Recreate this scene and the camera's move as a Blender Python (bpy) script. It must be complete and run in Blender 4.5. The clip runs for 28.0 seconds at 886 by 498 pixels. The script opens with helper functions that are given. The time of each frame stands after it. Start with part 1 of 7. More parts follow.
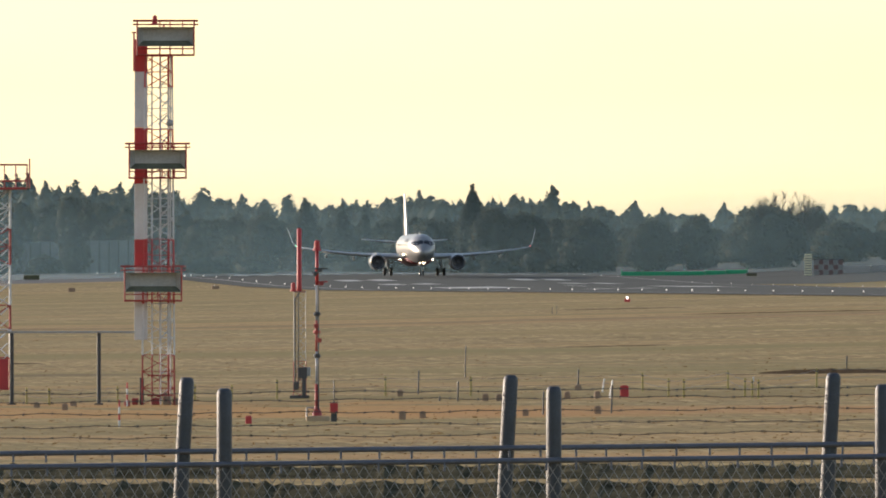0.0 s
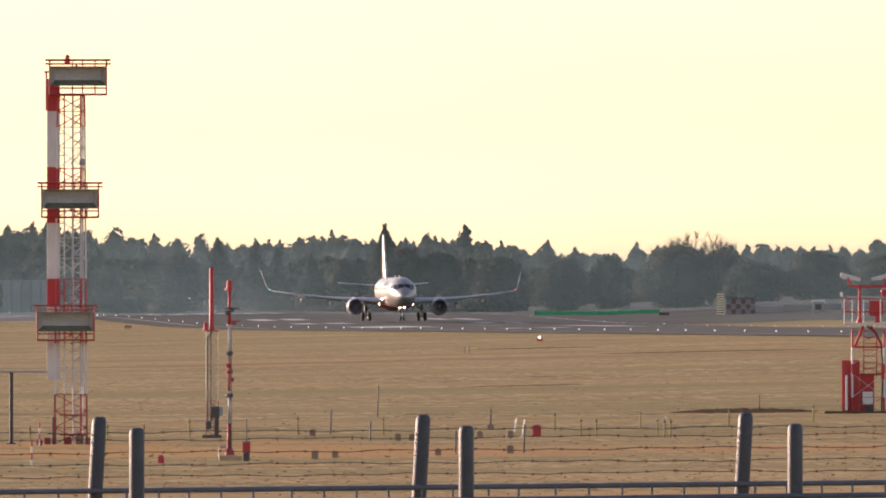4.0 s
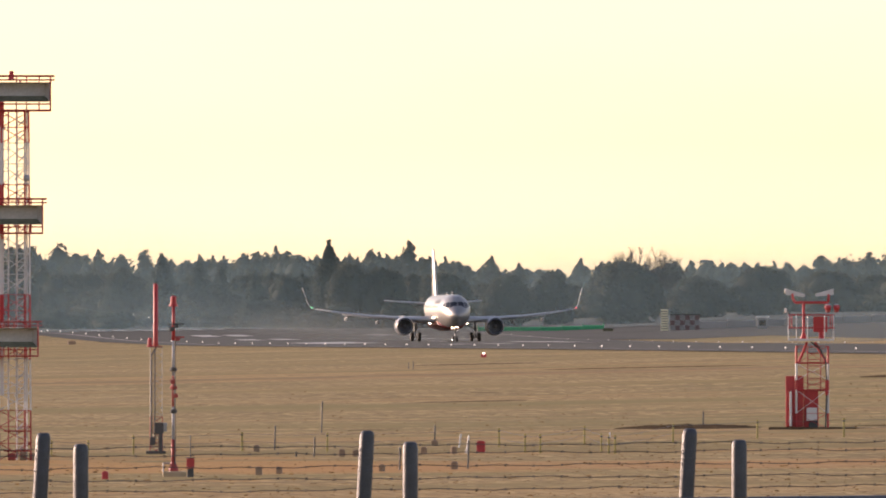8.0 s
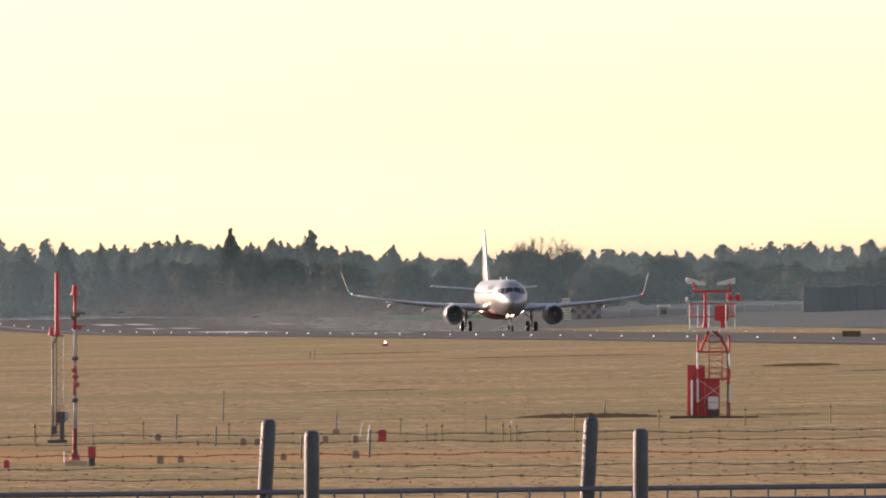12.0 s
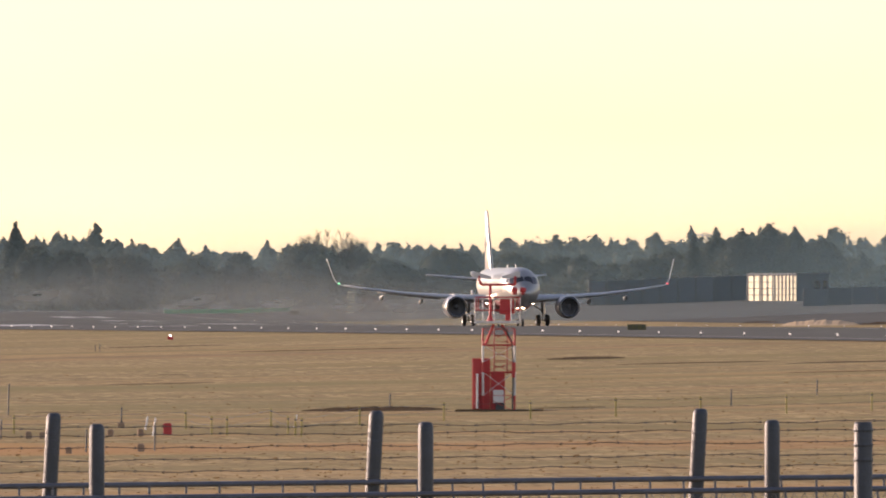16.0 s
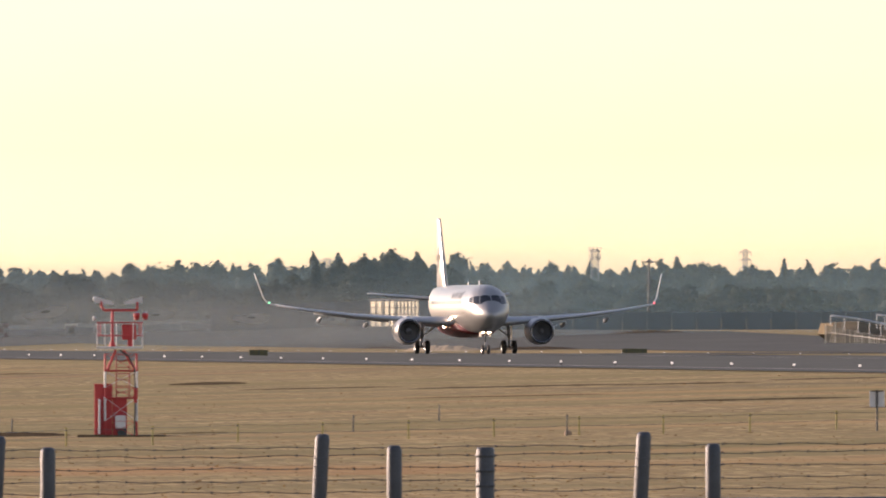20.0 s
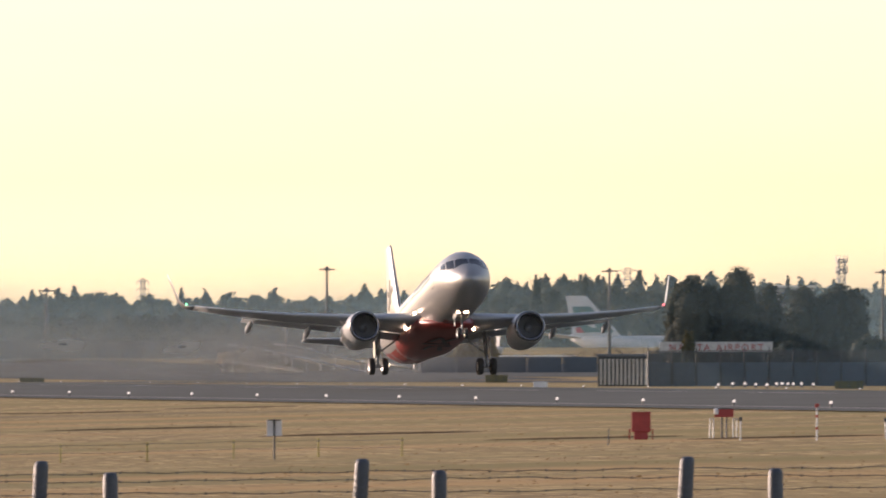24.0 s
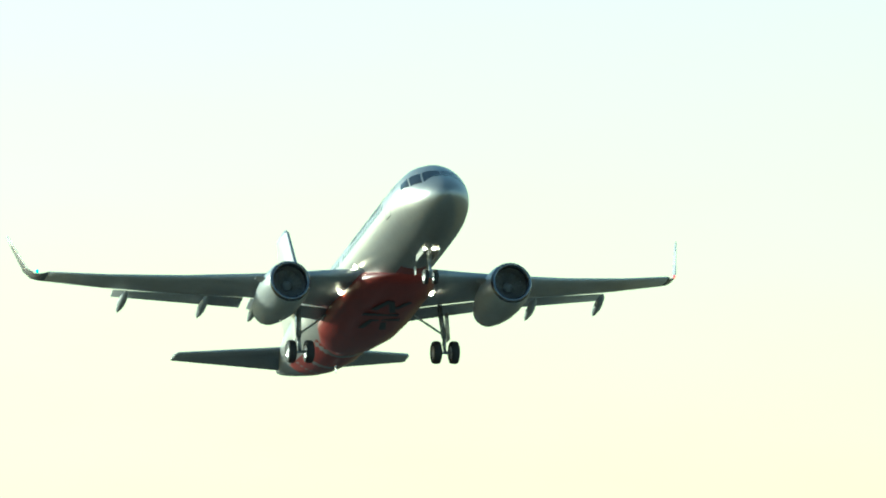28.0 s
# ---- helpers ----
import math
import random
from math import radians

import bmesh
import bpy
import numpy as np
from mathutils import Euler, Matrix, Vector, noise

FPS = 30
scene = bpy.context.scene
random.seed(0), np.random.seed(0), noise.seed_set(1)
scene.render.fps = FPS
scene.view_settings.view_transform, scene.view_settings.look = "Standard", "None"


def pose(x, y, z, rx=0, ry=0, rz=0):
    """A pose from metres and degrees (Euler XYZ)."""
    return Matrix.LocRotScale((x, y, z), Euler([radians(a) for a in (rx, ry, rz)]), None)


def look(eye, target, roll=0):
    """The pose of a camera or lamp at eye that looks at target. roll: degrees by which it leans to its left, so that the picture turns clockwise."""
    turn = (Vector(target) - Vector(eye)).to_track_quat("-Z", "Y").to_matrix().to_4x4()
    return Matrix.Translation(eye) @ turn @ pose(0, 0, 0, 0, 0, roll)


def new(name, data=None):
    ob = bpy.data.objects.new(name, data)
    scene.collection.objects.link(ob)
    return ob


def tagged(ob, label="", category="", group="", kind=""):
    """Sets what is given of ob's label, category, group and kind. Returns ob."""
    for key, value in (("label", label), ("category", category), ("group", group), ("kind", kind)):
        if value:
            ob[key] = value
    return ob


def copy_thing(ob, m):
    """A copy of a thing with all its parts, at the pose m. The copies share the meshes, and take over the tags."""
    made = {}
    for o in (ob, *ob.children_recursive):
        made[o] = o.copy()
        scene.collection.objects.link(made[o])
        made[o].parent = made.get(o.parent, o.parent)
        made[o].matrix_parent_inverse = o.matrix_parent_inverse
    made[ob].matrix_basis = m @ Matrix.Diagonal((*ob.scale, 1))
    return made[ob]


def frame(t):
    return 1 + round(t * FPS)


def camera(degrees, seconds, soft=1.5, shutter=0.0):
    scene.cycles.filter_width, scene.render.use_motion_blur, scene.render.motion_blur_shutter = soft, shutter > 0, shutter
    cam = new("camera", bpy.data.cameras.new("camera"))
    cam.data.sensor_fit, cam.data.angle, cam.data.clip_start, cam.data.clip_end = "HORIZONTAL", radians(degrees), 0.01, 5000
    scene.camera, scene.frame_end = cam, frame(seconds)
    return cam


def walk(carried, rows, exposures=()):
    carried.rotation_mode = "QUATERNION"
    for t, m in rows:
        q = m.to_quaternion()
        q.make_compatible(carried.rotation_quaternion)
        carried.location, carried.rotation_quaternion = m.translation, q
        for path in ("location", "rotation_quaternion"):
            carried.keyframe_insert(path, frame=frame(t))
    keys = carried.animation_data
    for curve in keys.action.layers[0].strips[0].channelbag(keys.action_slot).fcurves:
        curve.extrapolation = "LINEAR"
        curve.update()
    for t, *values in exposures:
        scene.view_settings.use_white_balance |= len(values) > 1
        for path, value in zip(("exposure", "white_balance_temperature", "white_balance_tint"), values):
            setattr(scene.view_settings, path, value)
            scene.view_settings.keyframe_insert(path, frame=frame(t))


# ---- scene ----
# One plan for all of it: y runs along the runway away from the camera, x to the right, z = 0 is the runway's crown.
EYE = (0.0, 0.0, 2.305)          # on the viewing mound, outside the perimeter fence
LENS = 3.1158
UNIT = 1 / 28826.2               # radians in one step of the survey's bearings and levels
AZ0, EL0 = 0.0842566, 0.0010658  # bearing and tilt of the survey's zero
RUNWAY_X = 193.3

# seconds, bearing to the right of y, tilt, in degrees
VIEWS = [
    (0, 4.8275, 0.0610), (0.5, 4.8631, 0.0660), (1, 4.8737, 0.0681), (1.5, 4.8758, 0.0687), (2, 4.8961, 0.0814),
    (2.5, 4.9293, 0.0876), (3, 4.9898, 0.1150), (3.5, 5.0798, 0.1667), (5.5, 5.1959, 0.2243), (6, 5.2410, 0.2275),
    (6.5, 5.2651, 0.2360), (7, 5.2838, 0.2454), (7.5, 5.3026, 0.2540), (8, 5.3322, 0.2559), (8.5, 5.4335, 0.2240),
    (9, 5.4734, 0.2062), (9.5, 5.5194, 0.1859), (10, 5.5668, 0.1688), (10.5, 5.5957, 0.1782), (11, 5.6077, 0.1766),
    (11.5, 5.6077, 0.1907), (12, 5.6789, 0.2170), (12.5, 5.7914, 0.2245), (14.5, 6.0756, 0.2249), (15, 6.1355, 0.2242),
    (15.5, 6.2520, 0.2322), (16, 6.4344, 0.1936), (16.5, 6.6242, 0.1560), (17, 6.7583, 0.1736), (17.5, 6.8288, 0.2134),
    (18, 6.9441, 0.2381), (18.5, 7.1585, 0.2626), (19, 7.3338, 0.2855), (19.5, 7.5094, 0.3015), (20, 7.7635, 0.2833),
    (20.5, 7.9898, 0.2649), (22.5, 8.8800, 0.2485), (23, 9.1873, 0.2840), (23.5, 9.5426, 0.3195), (24, 9.8832, 0.3855),
    (24.5, 10.2142, 0.4584), (25, 10.5526, 0.5783), (25.5, 10.9143, 0.7361), (26, 11.3194, 0.8918), (26.5, 11.7634, 1.1130),
    (27, 12.4935, 1.3340), (27.5, 13.1000, 1.6560), (28, 13.6830, 2.0212),
]
cam = camera(LENS, 28.0, soft=1.9, shutter=0.3)
walk(cam, [(t, pose(*EYE, 90 + tilt, 0, -turn)) for t, turn, tilt in VIEWS],
     exposures=((0, 0.61, 6220, 18), (0.25, 0.75, 6880, 35), (14, 0.76, 6820, 34), (20, 0.78, 6690, 32), (25.5, 0.77, 6530, 29), (28, 0.64, 4920, -21)))

# ---------------------------------------------------------------- sky and sun
SUN_TURN, SUN_UP = -50.0, 12.0     # degrees: bearing from y to the right, height
world = bpy.data.worlds.new("sky")
scene.world = world
world.use_nodes = True
wn = world.node_tree.nodes
wl = world.node_tree.links
sky = wn.new("ShaderNodeTexSky")
sky.sky_type = "NISHITA"
sky.sun_disc = False
sky.sun_elevation, sky.sun_rotation = radians(SUN_UP), radians(SUN_TURN % 360)
sky.air_density, sky.dust_density, sky.ozone_density = 0.985, 0.35, 1.08
wn["Background"].inputs["Strength"].default_value = 0.15
soften = wn.new("ShaderNodeHueSaturation")
soften.inputs["Saturation"].default_value = 0.9
wl.new(sky.outputs["Color"], soften.inputs["Color"])
# thin veils of high cloud
sky_co, sky_map, sky_noise, sky_ramp, veil = (wn.new("ShaderNode" + k) for k in ("TexCoord", "Mapping", "TexNoise", "ValToRGB", "Mix"))
sky_map.inputs["Scale"].default_value = (9, 9, 34)
sky_noise.inputs["Scale"].default_value, sky_noise.inputs["Detail"].default_value, sky_noise.inputs["Roughness"].default_value = 1.6, 6, 0.55
sky_ramp.color_ramp.elements[0].position, sky_ramp.color_ramp.elements[1].position = 0.42, 0.72
sky_ramp.color_ramp.elements[0].color, sky_ramp.color_ramp.elements[1].color = (1.0, 0.968, 0.9, 1), (1.0, 0.915, 0.85, 1)
veil.data_type, veil.blend_type = "RGBA", "MULTIPLY"
veil.inputs[0].default_value = 1.0
wl.new(sky_co.outputs["Generated"], sky_map.inputs["Vector"])
wl.new(sky_map.outputs["Vector"], sky_noise.inputs["Vector"])
wl.new(sky_noise.outputs["Fac"], sky_ramp.inputs["Fac"])
wl.new(soften.outputs["Color"], veil.inputs[6])
wl.new(sky_ramp.outputs["Color"], veil.inputs[7])
# pale haze low over the horizon
sky_sep, sky_low, pale = (wn.new("ShaderNode" + k) for k in ("SeparateXYZ", "MapRange", "Mix"))
sky_low.inputs["From Min"].default_value, sky_low.inputs["From Max"].default_value = 0.011, 0.002
pale.data_type, pale.blend_type = "RGBA", "MULTIPLY"
pale.inputs[7].default_value = (0.95, 1.055, 1.2, 1)
wl.new(sky_co.outputs["Generated"], sky_sep.inputs[0])
wl.new(sky_sep.outputs["Z"], sky_low.inputs["Value"])
wl.new(sky_low.outputs[0], pale.inputs[0])
wl.new(veil.outputs[2], pale.inputs[6])
wl.new(pale.outputs[2], wn["Background"].inputs["Color"])
sun = new("sun", bpy.data.lights.new("sun", "SUN"))
sun.data.energy, sun.data.angle, sun.data.color = 4.4, radians(0.6), (1.0, 0.84, 0.62)
_s = Vector((math.sin(radians(SUN_TURN)) * math.cos(radians(SUN_UP)), math.cos(radians(SUN_TURN)) * math.cos(radians(SUN_UP)), math.sin(radians(SUN_UP))))
sun.matrix_world = look((0, 0, 60), Vector((0, 0, 60)) - _s)


# ---------------------------------------------------------------- materials
def mat(name, col, rough=0.6, metal=0.0, var=0.25, scale=2.0, bump=0.0, col2=None, rand=0.0, stretch=(1, 1, 1), coat=0.0):
    """A surface with grain and stains at two scales; scale: patches per metre."""
    m = bpy.data.materials.new(name)
    m.use_nodes = True
    n, l = m.node_tree.nodes, m.node_tree.links
    b = n["Principled BSDF"]
    b.inputs["Roughness"].default_value, b.inputs["Metallic"].default_value = rough, metal
    b.inputs["Coat Weight"].default_value = coat
    co = n.new("ShaderNodeTexCoord")
    mp = n.new("ShaderNodeMapping")
    mp.inputs["Scale"].default_value = stretch
    l.new(co.outputs["Object"], mp.inputs["Vector"])
    big, fine = n.new("ShaderNodeTexNoise"), n.new("ShaderNodeTexNoise")
    big.inputs["Scale"].default_value, big.inputs["Detail"].default_value = scale, 5
    fine.inputs["Scale"].default_value, fine.inputs["Detail"].default_value = scale * 9, 3
    for t in (big, fine):
        l.new(mp.outputs["Vector"], t.inputs["Vector"])
    mix = n.new("ShaderNodeMix")
    mix.data_type = "FLOAT"
    mix.inputs[0].default_value = 0.4
    l.new(big.outputs["Fac"], mix.inputs[2])
    l.new(fine.outputs["Fac"], mix.inputs[3])
    fac = mix.outputs[0]
    if rand:
        oi, ad, ml = n.new("ShaderNodeObjectInfo"), n.new("ShaderNodeMath"), n.new("ShaderNodeMath")
        ml.operation, ad.operation = "MULTIPLY_ADD", "ADD"
        l.new(oi.outputs["Random"], ml.inputs[0])
        ml.inputs[1].default_value, ml.inputs[2].default_value = rand, -rand / 2
        l.new(fac, ad.inputs[0])
        l.new(ml.outputs[0], ad.inputs[1])
        fac = ad.outputs[0]
    ramp = n.new("ShaderNodeValToRGB")
    e = ramp.color_ramp.elements
    e[0].position, e[1].position = 0.3, 0.7
    c2 = col2 or tuple(min(1, c * (1 + var)) for c in col)
    e[0].color, e[1].color = (*[c * (1 - var) for c in col], 1) if not col2 else (*col, 1), (*c2, 1)
    l.new(fac, ramp.inputs["Fac"])
    l.new(ramp.outputs["Color"], b.inputs["Base Color"])
    if rough >= 0.9:
        b.inputs["Specular IOR Level"].default_value = 0.12 if rough < 0.97 else 0.0
    if bump:
        bp = n.new("ShaderNodeBump")
        bp.inputs["Strength"].default_value, bp.inputs["Distance"].default_value = bump, 0.3 / scale
        l.new(fine.outputs["Fac"], bp.inputs["Height"])
        l.new(bp.outputs["Normal"], b.inputs["Normal"])
    return m


def glow(name, col, power):
    m = bpy.data.materials.new(name)
    m.use_nodes = True
    b = m.node_tree.nodes["Principled BSDF"]
    b.inputs["Base Color"].default_value = (0.5, 0.5, 0.5, 1)
    b.inputs["Emission Color"].default_value, b.inputs["Emission Strength"].default_value = (*col, 1), power
    return m


def leaf_mat(name, a, b_, rough=0.7, through_=0.42):
    """Leaves: each clump takes its own tone between a and b_, and lets some light through."""
    m = bpy.data.materials.new(name)
    m.use_nodes = True
    n, l = m.node_tree.nodes, m.node_tree.links
    geo, ramp = n.new("ShaderNodeNewGeometry"), n.new("ShaderNodeValToRGB")
    ramp.color_ramp.elements[0].color, ramp.color_ramp.elements[1].color = (*a, 1), (*b_, 1)
    l.new(geo.outputs["Random Per Island"], ramp.inputs["Fac"])
    b = n["Principled BSDF"]
    b.inputs["Roughness"].default_value = rough
    b.inputs["Specular IOR Level"].default_value = 0.03
    l.new(ramp.outputs["Color"], b.inputs["Base Color"])
    tr, mx = n.new("ShaderNodeBsdfTranslucent"), n.new("ShaderNodeMixShader")
    l.new(ramp.outputs["Color"], tr.inputs["Color"])
    mx.inputs[0].default_value = through_
    l.new(b.outputs[0], mx.inputs[1])
    l.new(tr.outputs[0], mx.inputs[2])
    l.new(mx.outputs[0], n["Material Output"].inputs["Surface"])
    return m


def grass_mat():
    """Winter turf: straw with greener patches, mown bands and darker worn ground."""
    m = mat("winter_turf", (0.192, 0.132, 0.046), 0.9, 0, 0.2, 0.02, 0.0, (0.295, 0.213, 0.085))
    n, l = m.node_tree.nodes, m.node_tree.links
    b = n["Principled BSDF"]
    ramp = b.inputs["Base Color"].links[0].from_socket
    co = [x for x in n if x.type == "TEX_COORD"][0]
    def patch(scale, lo, hi, col, seed, stretch):
        nonlocal ramp
        mp, t, r, mx = n.new("ShaderNodeMapping"), n.new("ShaderNodeTexNoise"), n.new("ShaderNodeMapRange"), n.new("ShaderNodeMix")
        mp.inputs["Scale"].default_value, mp.inputs["Location"].default_value = stretch, (seed, seed, 0)
        l.new(co.outputs["Object"], mp.inputs["Vector"])
        l.new(mp.outputs["Vector"], t.inputs["Vector"])
        t.inputs["Scale"].default_value, t.inputs["Detail"].default_value = scale, 6
        r.inputs["From Min"].default_value, r.inputs["From Max"].default_value = lo, hi
        l.new(t.outputs["Fac"], r.inputs["Value"])
        mx.data_type = "RGBA"
        l.new(r.outputs["Result"], mx.inputs[0])
        l.new(ramp, mx.inputs[6])
        mx.inputs[7].default_value = (*col, 1)
        ramp = mx.outputs[2]
    patch(0.02, 0.5, 0.75, (0.186, 0.134, 0.046), 40, (1, 1, 1))         # green tinge
    patch(0.03, 0.5, 0.75, (0.341, 0.242, 0.106), 11, (1, 0.5, 1))     # pale straw
    patch(0.16, 0.5, 0.7, (0.332, 0.237, 0.102), 63, (1, 0.12, 1))     # bleached turf
    patch(0.1, 0.53, 0.72, (0.177, 0.123, 0.048), 31, (1, 0.22, 1))    # thin turf
    patch(0.9, 0.5, 0.75, (0.197, 0.134, 0.054), 77, (1, 0.14, 1))     # bare spots
    patch(1.7, 0.49, 0.64, (0.416, 0.306, 0.137), 91, (1, 0.13, 1))      # single pale clumps
    patch(3.5, 0.5, 0.66, (0.149, 0.102, 0.042), 19, (1, 0.11, 1))   # shade painted into the gaps between clumps
    patch(0.02, 0.47, 0.62, (0.201, 0.154, 0.050), 55, (0.25, 1.6, 1))  # olive bands
    patch(0.07, 0.5, 0.66, (0.186, 0.149, 0.053), 23, (0.35, 1.2, 1))      # olive mottling
    patch(0.02, 0.54, 0.7, (0.336, 0.206, 0.079), 7, (0.25, 1.9, 1))   # rusty bands

    def band(y0, y1, x0, x1, col, seed, soft, amount):
        """A worn strip across the field, with a ragged edge."""
        nonlocal ramp
        sep, t = n.new("ShaderNodeSeparateXYZ"), n.new("ShaderNodeTexNoise")
        mp = n.new("ShaderNodeMapping")
        mp.inputs["Scale"].default_value, mp.inputs["Location"].default_value = (1, 0.5, 1), (seed, 0, 0)
        l.new(co.outputs["Object"], sep.inputs[0])
        l.new(co.outputs["Object"], mp.inputs["Vector"])
        l.new(mp.outputs["Vector"], t.inputs["Vector"])
        t.inputs["Scale"].default_value, t.inputs["Detail"].default_value = 0.15, 5

        def math_(op, a, c):
            q = n.new("ShaderNodeMath")
            q.operation = op
            for k, v in enumerate((a, c)):
                if isinstance(v, (int, float)):
                    q.inputs[k].default_value = v
                else:
                    l.new(v, q.inputs[k])
            return q.outputs[0]
        wob = math_("MULTIPLY", math_("SUBTRACT", t.outputs["Fac"], 0.5), (y1 - y0) * 1.6)
        dy = math_("ABSOLUTE", math_("SUBTRACT", math_("ADD", sep.outputs["Y"], wob), (y0 + y1) / 2), 0)
        dx = math_("ABSOLUTE", math_("SUBTRACT", sep.outputs["X"], (x0 + x1) / 2), 0)
        fy, fx, mx = n.new("ShaderNodeMapRange"), n.new("ShaderNodeMapRange"), n.new("ShaderNodeMix")
        for f, d, h, s in ((fy, dy, (y1 - y0) / 2, soft), (fx, dx, (x1 - x0) / 2, 6.0)):
            f.inputs["From Min"].default_value, f.inputs["From Max"].default_value = h, max(0.1, h - s)
            l.new(d, f.inputs["Value"])
        mx.data_type = "RGBA"
        l.new(math_("MULTIPLY", math_("MULTIPLY", fy.outputs[0], fx.outputs[0]), amount), mx.inputs[0])
        l.new(ramp, mx.inputs[6])
        mx.inputs[7].default_value = (*col, 1)
        ramp = mx.outputs[2]
    band(492, 560, -60, 52, (0.358, 0.194, 0.058), 3, 14, 0.9)          # orange worn track
    band(500, 535, 40, 78, (0.348, 0.173, 0.056), 9, 12, 0.6)
    band(562, 596, -60, 120, (0.165, 0.128, 0.042), 13, 12, 0.7)      # greener strip along the stakes
    band(455, 476, 15, 160, (0.174, 0.133, 0.046), 17, 8, 0.6)
    band(880, 905, 125, 200, (0.116, 0.087, 0.042), 43, 12, 0.7)
    band(690, 712, -40, 50, (0.116, 0.076, 0.035), 47, 9, 0.7)
    band(1120, 1180, 60, 160, (0.145, 0.092, 0.039), 53, 30, 0.6)
    l.new(ramp, b.inputs["Base Color"])
    return m


